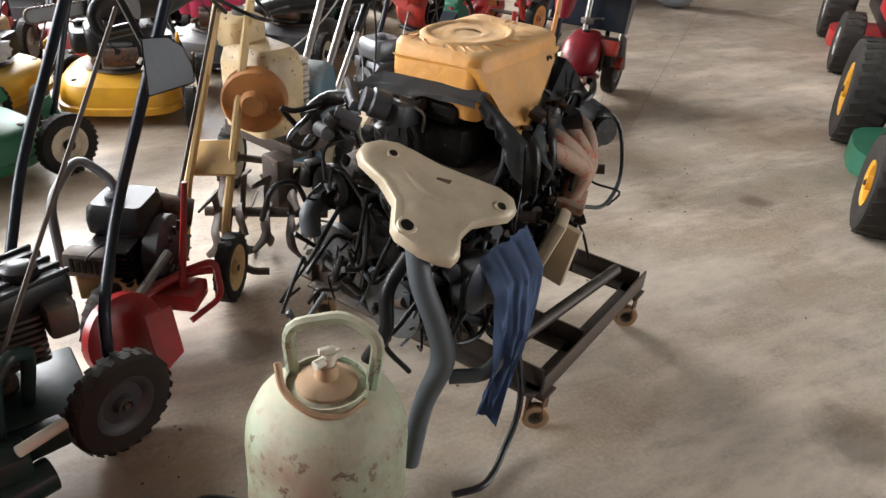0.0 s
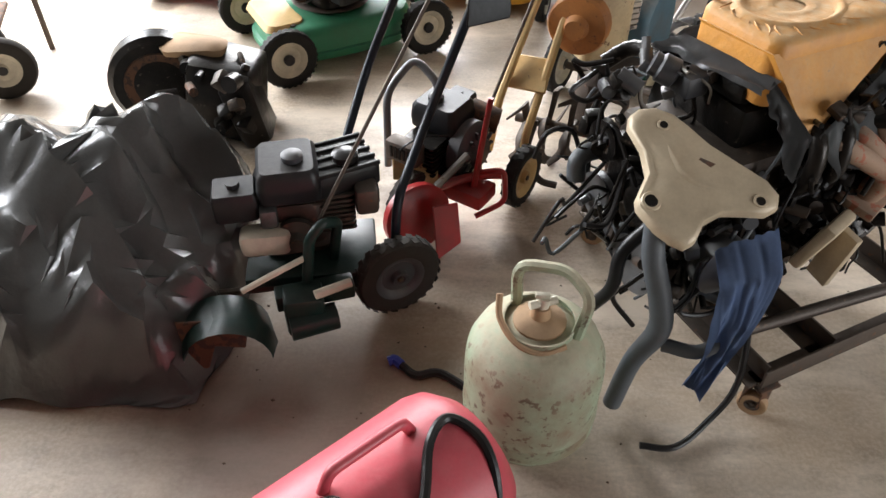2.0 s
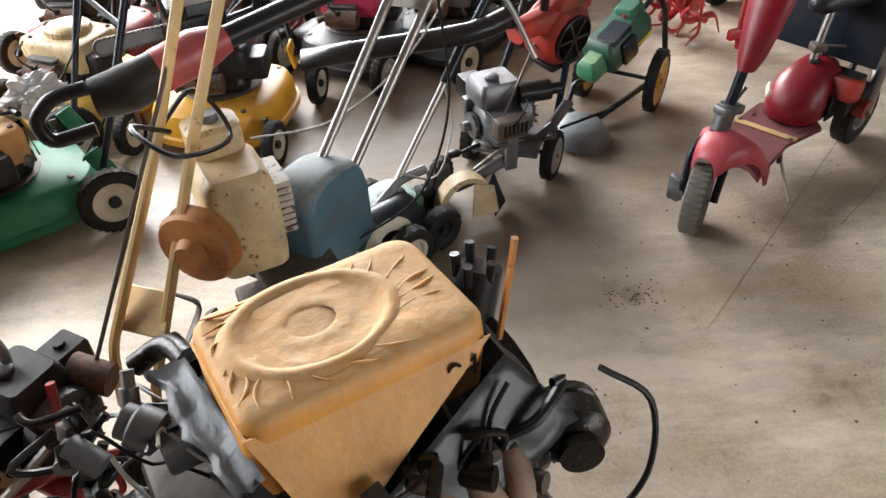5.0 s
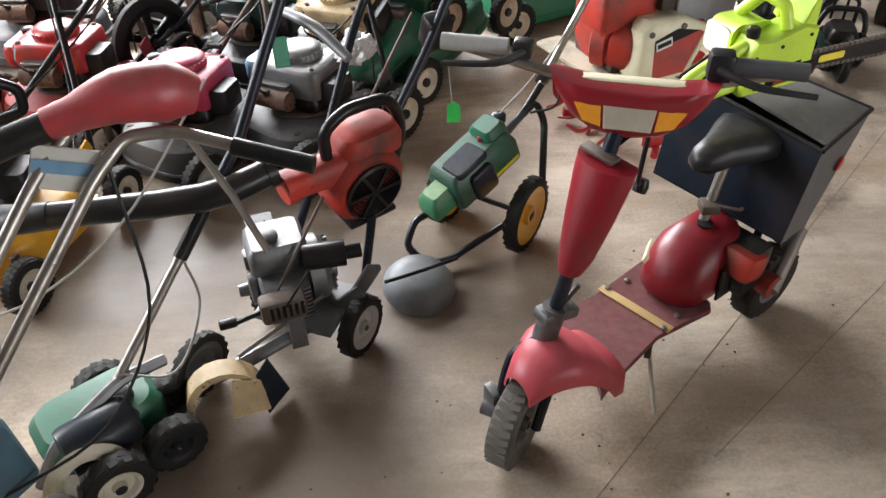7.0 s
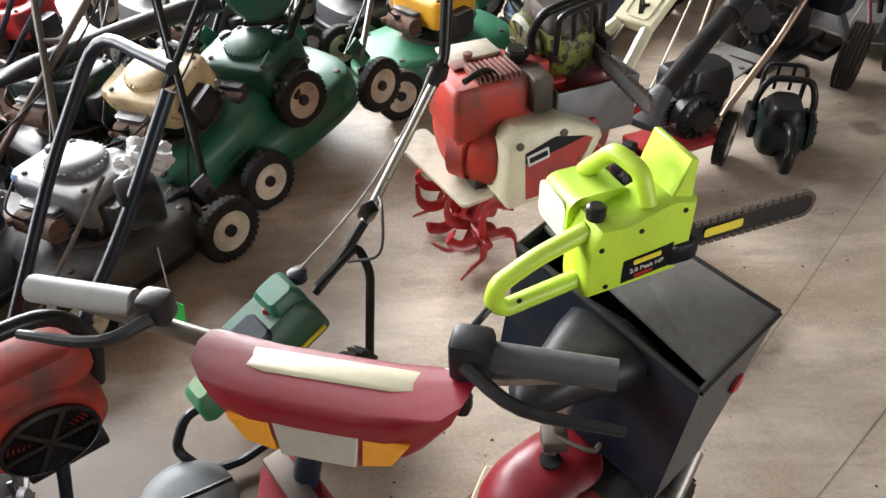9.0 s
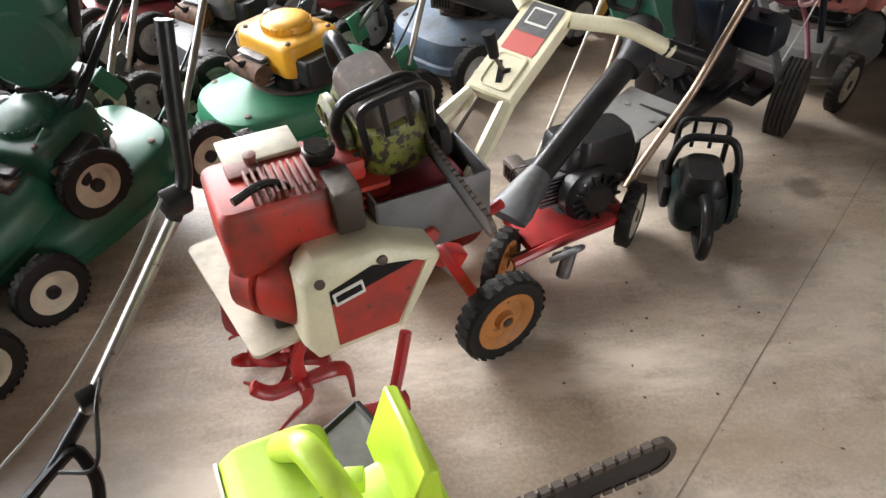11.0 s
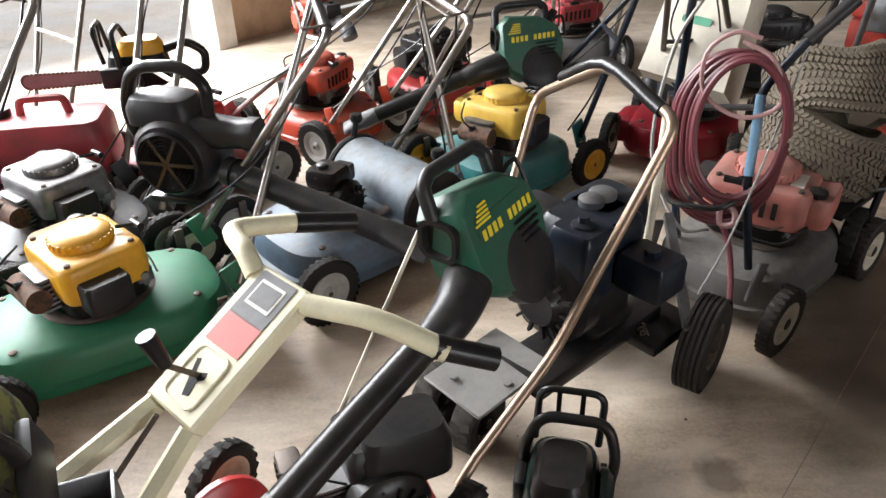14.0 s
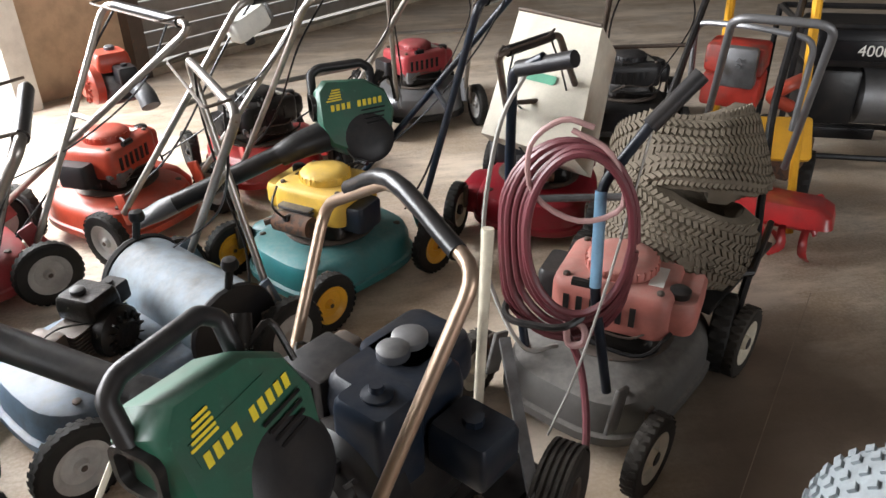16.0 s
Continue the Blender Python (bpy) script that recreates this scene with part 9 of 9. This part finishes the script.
def tyre_cart():
    ob = thing("push_cart", "black tube cart carrying loose tyres", "cart", pose(5.5, 7.0, 0))
    P = lambda *p: local(ob, *p)
    wheel(ob, P((5.48, 6.80, 0.12)), 0.12, 0.06, GREYW, (0.8, -0.6, 0), RUBBER, 0.55, 22)
    wheel(ob, P((5.20, 7.25, 0.12)), 0.12, 0.06, GREYW, (0.8, -0.6, 0), RUBBER, 0.55, 22)
    part("tray", bm_join(box(P((5.45, 7.06, 0.24)), (0.5, 0.42, 0.02), 0.005, (0, 0, 40)), tube(P((5.2, 6.88, 0.27), (5.56, 6.83, 0.3), (5.78, 7.1, 0.3)), 0.012, 8, 1)), BLACK, ob)
    part("frame_tube", bent(P((5.55, 6.85, 0.1), (5.62, 6.92, 0.3), (5.80, 7.25, 0.62), (6.0, 7.5, 0.95)), 0.013, 8, 0.2), BLACK, ob)
    part("frame_tube", bent(P((5.3, 7.3, 0.1), (5.4, 7.35, 0.3), (5.6, 7.55, 0.62), (5.8, 7.75, 0.95), (6.0, 7.5, 0.95)), 0.013, 8, 0.2), BLACK, ob)
    return ob


tyre_cart()


def hose_mower_handle(ob):
    P = lambda *p: local(ob, *p)
    part("handlebar", bent(P((4.86, 6.74, 0.2), (4.83, 6.86, 0.5), (4.81, 6.79, 0.95), (4.86, 6.72, 1.0)), 0.0125, 10, 0.2), NAVY, ob)
    part("handlebar", bent(P((5.0, 6.5, 0.22), (4.95, 6.52, 0.5), (4.96, 6.57, 0.75), (5.06, 6.56, 0.9), (5.14, 6.56, 0.98)), 0.0125, 10, 0.2), NAVY, ob)
    part("grip", tube(P((4.82, 6.78, 0.96), (4.91, 6.66, 1.01)), 0.019, 10, 1), BLACK_D, ob)
    part("grip", tube(P((5.05, 6.56, 0.885), (5.15, 6.56, 0.99)), 0.019, 10, 1), BLACK_D, ob)
    part("blue_sleeve", tube(P((4.95, 6.52, 0.52), (4.96, 6.567, 0.74)), 0.014, 10, 1), BLUEP, ob)
    part("lower_loop", bent(P((4.85, 6.8, 0.42), (4.75, 6.6, 0.4), (4.88, 6.5, 0.42), (5.0, 6.56, 0.46)), 0.009, 8, 0.35), BLACK, ob)
    part("brace", tube(P((4.84, 6.8, 0.62), (5.1, 6.72, 0.64)), 0.01, 8, 1), ALU, ob)
    part("cable", tube(P((4.84, 6.76, 0.97), (4.78, 6.8, 0.8), (4.74, 6.75, 0.5), (4.8, 6.6, 0.32), (4.9, 6.6, 0.3)), 0.006, 6, 6), CABLE_G, ob)
    part("cable", tube(P((5.06, 6.56, 0.9), (4.98, 6.5, 0.6), (4.9, 6.45, 0.35), (4.82, 6.4, 0.2)), 0.0035, 6, 6), CABLE_G, ob)


hose_mower_handle(hose_mower)


def hose_coil():
    ob = thing("hose_coil", "maroon hose coiled over the mower handlebar", "hose", pose(4.90, 6.56, 0.27))
    for k in range(7):
        pts = []
        for i in range(15):
            a = 2 * math.pi * i / 14
            rx, rz = 0.115 + 0.006 * k, 0.2 + 0.008 * math.sin(k * 2.1)
            pts.append((rx * math.cos(a) * 0.9 + 0.008 * math.sin(k), rx * math.cos(a) * -0.45 + 0.012 * (k - 3), 0.38 + rz * math.sin(a) - (0.02 * k if math.sin(a) < 0 else 0)))
        part("hose_turn", tube(pts, 0.0095, 8, 3), ROPE, ob)
    part("loose_loop", tube([(-0.02, 0, 0.62), (0.05, -0.05, 0.58), (0.08, -0.07, 0.47), (0.0, -0.03, 0.42), (-0.09, 0.02, 0.47), (-0.1, 0.03, 0.58), (-0.04, 0.01, 0.64), (0.02, -0.02, 0.63)], 0.0065, 8, 4), HOSE_P, ob)
    part("hose_tail", tube([(0.0, 0.0, 0.11), (0.03, -0.06, 0.02), (0.0, -0.2, -0.1), (-0.08, -0.28, -0.16)], 0.0095, 8, 5), ROPE, ob)
    part("binding", tube([(0.0, -0.01, 0.15), (0.035, -0.03, 0.13), (0.03, -0.05, 0.1), (0.0, -0.03, 0.09), (0.0, -0.01, 0.15)], 0.009, 8, 4), HOSE_P, ob)
    return ob


hose_coil()


def grass_bag():
    ob = thing("grass_bag", "cream cloth grass catcher bag with green mark", "grass bag", pose(5.2, 7.75, 0.3))
    P = lambda *p: local(ob, *p)
    f = [Vector((4.96, 7.78, 0.42)), Vector((5.24, 7.50, 0.40)), Vector((5.40, 7.76, 0.80)), Vector((5.16, 8.02, 0.82))]
    n = (f[1] - f[0]).cross(f[3] - f[0]).normalized()
    back = [p - n * 0.2 for p in f]
    bm = bmesh.new()
    N = 12
    front = [[f[0].lerp(f[1], i / N).lerp(f[3].lerp(f[2], i / N), j / N) for i in range(N + 1)] for j in range(N + 1)]
    vs = [[bm.verts.new(local(ob, p + n * (0.03 * math.sin(math.pi * i / N) * math.sin(math.pi * j / N) + 0.008 * noise.noise(p * 9)))) for i, p in enumerate(r)] for j, r in enumerate(front)]
    vb = [[bm.verts.new(local(ob, p - n * 0.22)) for p in r] for r in front]
    for g, flip in ((vs, False), (vb, True)):
        for a, b in zip(g, g[1:]):
            for i in range(N):
                q = (a[i], a[i + 1], b[i + 1], b[i])
                bm.faces.new(q[::-1] if flip else q)
    ring = [(0, i) for i in range(N)] + [(j, N) for j in range(N)] + [(N, i) for i in range(N, 0, -1)] + [(j, 0) for j in range(N, 0, -1)]
    for (j, i), (j2, i2) in zip(ring, ring[1:] + ring[:1]):
        bm.faces.new((vs[j][i], vb[j][i], vb[j2][i2], vs[j2][i2]))
    bmesh.ops.recalc_face_normals(bm, faces=bm.faces[:])
    part("bag", bm, FABRIC, ob, "", 60)
    part("printed_mark", plate(rrect(0.13, 0.035, 0.35), 0.001, facing(local(ob, (f[0] + f[1] + f[2] + f[3]) / 4 + n * 0.034), n, f[1] - f[0]), 0), LABEL_G, ob, "green printed mark")
    part("top_frame", tube([local(ob, f[3] + n * 0.005), local(ob, f[2] + n * 0.005)], 0.008, 8, 1), STEEL, ob)
    return ob


grass_bag()


def yellow_tiller():
    ob = thing("garden_tiller", "yellow-framed garden tiller with red and silver engine", "tiller", pose(6.1, 7.7, 0), "garden tillers")
    P = lambda *p: local(ob, *p)
    wheel(ob, P((6.35, 7.75, 0.12)), 0.12, 0.07, BLACK_D, (0.8, -0.6, 0), RUBBER, 0.5, 18)
    wheel(ob, P((6.0, 8.05, 0.12)), 0.12, 0.07, BLACK_D, (0.8, -0.6, 0), RUBBER, 0.5, 18)
    part("front_cover", roughen(plate(rrect(0.28, 0.17, 0.08), 0.03, facing(P((6.08, 7.62, 0.37)), (-0.35, -0.75, 0.6), (0.85, -0.3, 0.0))), 0.001), YELLOW, ob)
    part("handle_tube", tube(P((6.10, 7.42, 0.06), (6.08, 7.45, 0.3), (6.0, 7.43, 0.95), (6.0, 7.45, 1.1)), 0.016, 8, 2), YELLOW, ob)
    part("handle_tube", tube(P((5.9, 7.75, 0.3), (5.85, 7.7, 0.95)), 0.016, 8, 1), YELLOW, ob)
    part("handle_panel", box(P((5.95, 7.6, 0.98)), (0.2, 0.02, 0.1), 0.005, (0, 0, -50)), YELLOW, ob)
    part("frame", box(P((6.15, 7.8, 0.25)), (0.3, 0.35, 0.1), 0.01, (0, 0, 40)), RUST, ob)
    tines(ob, P((6.0, 7.4, 0.13)), (0.8, -0.6, 0), 4, 0.125, RED, 0.08)
    part("tine_hood", stack(rrect(0.42, 0.2, 0.2), [(0.2, 1, 1), (0.24, 0.95, 0.9), (0.26, 0.8, 0.7)], pose(*P((5.96, 7.36, 0)), 0, 0, -38)), RED, ob)
    part("engine_body", bm_join(box(P((5.86, 7.6, 0.6)), (0.2, 0.16, 0.12), 0.015, (0, 0, -40)), box(P((5.84, 7.57, 0.72)), (0.2, 0.15, 0.1), 0.015, (0, 0, -40))), RED_T, ob)
    part("muffler", bm_join(box(P((5.81, 7.51, 0.7)), (0.13, 0.06, 0.14), 0.012, (0, 0, -40)), *[cyl(P((5.79 + dx, 7.478, 0.73 + dz)), P((5.785 + dx, 7.47, 0.73 + dz)), 0.008, seg=8) for dx, dz in ((0, 0), (0.025, 0), (0, -0.02), (0.025, -0.02))]), ALU, ob)
    part("handlebar", bent(P((5.84, 7.72, 0.35), (5.57, 7.19, 0.95), (5.79, 7.03, 0.95), (6.0, 7.4, 0.35)), 0.013, 10, 0.2), GREY, ob)
    part("engine_guard", bent(P((5.72, 7.66, 0.62), (5.72, 7.68, 0.82), (5.82, 7.5, 0.84), (5.98, 7.36, 0.82), (5.98, 7.38, 0.5)), 0.011, 8, 0.25), GREY, ob)
    return ob


def generator():
    ob = thing("generator", "black portable generator with white lettered panel", "generator", pose(6.85, 8.25, 0, 0, 0, -20))
    part("engine", box((-0.12, 0, 0.32), (0.26, 0.3, 0.26), 0.02), BLACK, ob)
    part("alternator", lathe([(0.12, -0.14), (0.14, -0.12), (0.14, 0.1), (0.1, 0.14), (0, 0.14)], (0.16, 0, 0.3), (1, 0, 0), 24), GREY, ob)
    part("fuel_tank", stack(rrect(0.5, 0.34, 0.15), [(0.47, 0.96, 0.96), (0.49, 1, 1), (0.6, 1, 1), (0.64, 0.9, 0.9)]), BLACK, ob)
    p = part("name_panel", box((0.02, -0.174, 0.545), (0.44, 0.006, 0.09), 0.002), LABEL_B, ob)
    text_mesh("4000XL", 0.07, facing((0.06, -0.179, 0.545), (0, -1, 0), (1, 0, 0)), LABEL_W, p)
    for z in (0.06, 0.66):
        part("frame_tube", bent([(-0.32, -0.22, z), (0.32, -0.22, z), (0.32, 0.22, z), (-0.32, 0.22, z), (-0.32, -0.22, z)], 0.014, 8, 0.1), BLACK, ob)
    for x in (-0.32, 0.32):
        for y in (-0.22, 0.22):
            part("post", tube([(x, y, 0.06), (x, y, 0.66)], 0.014, 8, 1), BLACK, ob)
    wheel(ob, (-0.37, -0.2, 0.12), 0.12, 0.06, GREYW, (1, 0, 0), RUBBER, 0.55, 0)
    wheel(ob, (0.37, -0.2, 0.12), 0.12, 0.06, GREYW, (1, 0, 0), RUBBER, 0.55, 0)
    part("foot", box((0, 0.2, 0.03), (0.5, 0.03, 0.06), 0.005), BLACK, ob)
    part("hose_reel", tube([(-0.3, -0.24, 0.3), (-0.4, -0.3, 0.36), (-0.36, -0.34, 0.42), (-0.28, -0.28, 0.44)], 0.03, 10, 4), ORANGE, ob)
    return ob


yellow_tiller()
generator()


# ---- old wheels, gearbox and tractors ----
def gearbox():
    rng = random.Random(9)
    ob = thing("old_gearbox", "rusty oily gearbox with a toothed drive wheel on the floor", "gearbox", pose(0.04, 3.28, 0, 0, 0, -12))
    part("drive_wheel", bm_join(lathe([(0.06, -0.045), (0.155, -0.05), (0.175, -0.03), (0.175, 0.03), (0.155, 0.05), (0.06, 0.045)], (-0.17, 0, 0.18), (0.5, -0.85, 0), 30), *[box((0, 0, 0), (0.02, 0.03, 0.08), 0.003) for _ in range(1)]), OILY, ob)
    part("rim", lathe([(0.03, -0.03), (0.12, -0.055), (0.13, -0.02), (0.13, 0.02), (0.12, 0.055), (0.03, 0.03)], (-0.17, 0, 0.18), (0.5, -0.85, 0), 26), RUST, ob)
    part("casing", roughen(bm_join(box((0.07, 0.02, 0.16), (0.24, 0.22, 0.28), 0.03, (0, 10, 12)), box((0.17, -0.02, 0.14), (0.12, 0.16, 0.26), 0.03, (0, -12, 20))), 0.012, 15), OILY, ob)
    part("rag", roughen(stack(rrect(0.24, 0.12, 0.4), [(0.3, 0.9, 0.9), (0.325, 1, 1), (0.34, 0.8, 0.7)], pose(-0.02, 0.02, 0, 0, 0, 10)), 0.012, 14), BROWN, ob, "torn brown rag")
    for i in range(26):
        a = Vector((rng.uniform(-0.05, 0.22), rng.uniform(-0.13, 0.05), rng.uniform(0.06, 0.3)))
        s = [rng.uniform(0.02, 0.06) for _ in range(3)]
        part("casting_lug", roughen(box(a, s, 0.008, [rng.uniform(-40, 40) for _ in range(3)]), 0.003) if i % 2 else cyl(a, a + Vector((rng.uniform(-0.05, 0.05), -0.05, 0.01)), s[0] * 0.5, seg=10), rng.choice([OILY, OILY_R, RUST, OILY]), ob)
    return ob


gearbox()


def old_cart():
    ob = thing("hand_cart", "rusty hand cart with old cream-hubbed wheels", "cart", pose(-0.9, 3.6, 0))
    P = lambda *p: local(ob, *p)
    wheel(ob, P((-0.8, 3.455, 0.12)), 0.12, 0.05, CREAMW, (0.5, -0.86, 0), RUBBER_D, 0.55, 0)
    wheel(ob, P((-1.0, 3.62, 0.12)), 0.12, 0.05, RUST, (0.5, -0.86, 0), RUBBER_D, 0.55, 0)
    part("axle", tube(P((-0.8, 3.455, 0.12), (-1.1, 3.97, 0.12)), 0.013, 8, 1), RUST, ob)
    part("frame", bm_join(tube(P((-0.95, 3.6, 0.14), (-1.3, 3.75, 0.3), (-1.7, 3.95, 0.7)), 0.016, 8), tube(P((-1.05, 3.9, 0.14), (-1.35, 4.0, 0.3), (-1.75, 4.2, 0.7)), 0.016, 8), box(P((-1.1, 3.75, 0.16)), (0.3, 0.3, 0.02), 0.005, (0, 0, 20))), RUST, ob)
    part("stand", tube(P((-0.83, 3.85, 0.0), (-0.84, 3.86, 0.4)), 0.012, 6, 1), STEEL, ob)
    return ob


old_cart()


def ride_mower(label, x, y, yaw, body=RED):
    """Ride-on tractor: only its wheels and hood come near the aisle."""
    ob = thing("lawn_tractor", label, "lawn tractor", pose(x, y, 0, 0, 0, yaw), "lawn tractors")
    for sx in (-1, 1):
        wheel(ob, (sx * 0.42, -0.4, 0.25), 0.25, 0.2, YELLOW if body is GREEN else GREYW, (1, 0, 0), RUBBER_D, 0.5, 26)
        wheel(ob, (sx * 0.4, 0.65, 0.19), 0.19, 0.14, YELLOW if body is GREEN else GREYW, (1, 0, 0), RUBBER_D, 0.45, 22)
    part("hood", stack(rrect(0.46, 0.7, 0.25), [(0.35, 1, 1, 0, 0.45), (0.6, 1, 1, 0, 0.45), (0.7, 0.9, 0.92, 0, 0.45), (0.73, 0.7, 0.75, 0, 0.45)]), body, ob)
    part("chassis", box((0, 0.1, 0.28), (0.4, 1.5, 0.12), 0.02), BLACK, ob)
    part("fender", stack(rrect(0.7, 0.6, 0.3), [(0.5, 1, 1, 0, -0.4), (0.54, 1, 1, 0, -0.4), (0.58, 0.9, 0.85, 0, -0.4)]), body, ob)
    part("seat", bm_join(box((0, -0.35, 0.66), (0.42, 0.4, 0.1), 0.04), box((0, -0.55, 0.84), (0.42, 0.09, 0.36), 0.04)), BLACK, ob)
    part("steering_wheel", tube([(0.17 * math.cos(a), 0.1 + 0.15 * math.sin(a), 0.92 + 0.06 * math.sin(a)) for a in np.linspace(0, 2 * math.pi, 17).tolist()], 0.013, 8, 2), BLACK, ob)
    part("steering_column", tube([(0, 0.3, 0.6), (0, 0.12, 0.92)], 0.02, 8, 1), BLACK, ob)
    part("mower_deck", stack(rrect(0.95, 0.5, 0.35), [(0.07, 1, 1, 0, 0.1), (0.17, 1, 1, 0, 0.1), (0.2, 0.8, 0.8, 0, 0.1)]), body, ob)
    return ob


ride_mower("green lawn tractor with yellow hubs and dusty treaded tyres", 4.19, 2.68, 131, GREEN)
ride_mower("red lawn tractor parked farther along the aisle", 6.0, 4.28, 131, RED)


def quad_wheel():
    ob = thing("tractor_wheel", "chalky blue-grey knobbly tyre on a white rim beside the aisle", "wheel", pose(5.41, 5.93, 0))
    pale = surface("chalky_blue_grey_tyre", (0.34, 0.38, 0.4), 0.8, dust=0.3, grime=0.35)
    wheel(ob, (0, 0, 0.22), 0.21, 0.2, LABEL_W, (0.65, 0.76, 0), pale, 0.6, 0, name="tyre")
    knobs = []
    for i in range(36):
        for row in range(5):
            b = box((0.21 - 0.012 * (row in (0, 4)), 0, -0.08 + 0.04 * row), (0.014, 0.017, 0.02), 0)
            b.transform(Matrix.Rotation(2 * math.pi * (i + 0.5 * (row % 2)) / 36, 4, "Z"))
            knobs.append(b)
    tread = bm_join(*knobs)
    tread.transform(aim((0, 0, 0.22), (0.65, 0.76, 0)))
    part("tread", tread, pale, ob)["kind"] = "stuff"
    part("hub_cover", lathe([(0.1, -0.11), (0.06, -0.12), (0, -0.12)], (0, 0, 0.22), (0.65, 0.76, 0), 20), GREYW, ob)
    return ob


quad_wheel()


def loose_cable(label, pts, r, mat, name="cable"):
    ob = thing(name, label, "cable", pose(*pts[0]))
    part("cord", tube(local(ob, *pts), r, 8, 6), mat, ob)
    return ob


loose_cable("black strap with a blue end lying on the floor", [(1.02, 2.14, 0.012), (0.93, 2.2, 0.012), (0.87, 2.19, 0.012), (0.83, 2.22, 0.012)], 0.011, CABLE, "strap")
loose_cable("blue strap end lying on the floor", [(0.83, 2.22, 0.012), (0.81, 2.235, 0.014), (0.795, 2.23, 0.012)], 0.013, surface("blue_strap", (0.02, 0.05, 0.4), 0.5, dust=0.1), "strap")


def handle_box():
    """Dusty white control box clamped on a mower handle."""
    ob = thing("control_box", "dusty white control box clamped on a mower handlebar", "control box", pose(4.16, 7.79, 0.84, 0, -20, 40))
    part("housing", stack(rrect(0.15, 0.075, 0.25), [(0, 0.92, 0.92), (0.008, 1, 1), (0.06, 1, 1), (0.072, 0.9, 0.85)]), LABEL_W, ob)
    part("end_cap", box((0.08, 0, 0.035), (0.02, 0.065, 0.06), 0.008), GREY, ob)
    part("clamp", cyl((-0.02, 0, -0.03), (-0.02, 0, 0.01), 0.018, seg=10), BLACK, ob)
    return ob


handle_box()


def plastic_bag(label, x, y, z, size, yaw):
    """Thin crumpled carrier bag."""
    ob = thing("plastic_bag", label, "bag", pose(x, y, z, 0, 0, yaw))
    bm = bmesh.new()
    bmesh.ops.create_icosphere(bm, subdivisions=4, radius=1.0)
    for w in bm.verts:
        d = w.co.normalized()
        f = 1 + 0.45 * noise.noise(d * 2.2 + Vector((x, y, 0))) - 0.4 * abs(noise.noise(d * 4.5 + Vector((y, x, 3)))) + 0.12 * noise.noise(d * 11)
        w.co = Vector((d.x * size * f, d.y * size * 0.75 * f, max(-0.2 * size, d.z * size * 0.8 * f) + 0.2 * size))
    part("film", bm, BAG, ob, "", 24)
    return ob


plastic_bag("crumpled white plastic bag lying on the green mower", 0.53, 4.17, 0.37, 0.11, 30)
plastic_bag("crumpled white plastic bag on the grey mower", 2.22, 5.16, 0.4, 0.09, 70)


def floor_crumbs():
    """Dry crumbs, leaf bits and grit lying about the aisle."""
    rng = random.Random(77)
    verts, faces = [], []
    spots = [(rng.uniform(0.2, 1.6), rng.uniform(1.6, 2.6)) for _ in range(70)] + [(2.42 + rng.gauss(0, 0.05), 3.43 + rng.gauss(0, 0.035)) for _ in range(70)]
    spots += [(2.3 + 2.2 * q + rng.gauss(0, 0.45), 3.0 + 2.5 * q + rng.gauss(0, 0.45)) for q in (rng.random() for _ in range(200))]
    for x, y in spots:
        r, a, h = rng.uniform(0.0015, 0.006), rng.uniform(0, 6.3), rng.uniform(0.001, 0.004)
        k = len(verts)
        for i in range(4):
            e = r * rng.uniform(0.5, 1.4)
            verts.append((x + e * math.cos(a + i * 1.57), y + e * math.sin(a + i * 1.57), 0.0006))
        verts.append((x, y, h))
        faces += [(k + i, k + (i + 1) % 4, k + 4) for i in range(4)]
    me = bpy.data.meshes.new("floor_crumbs")
    me.from_pydata(verts, [], faces)
    me.materials.append(surface("dry_leaf_crumbs", (0.12, 0.085, 0.055), 0.9, dust=0))
    tagged(new("floor_crumbs", me), "dry brown crumbs and grit scattered over the floor", "debris", "", "stuff")


floor_crumbs()
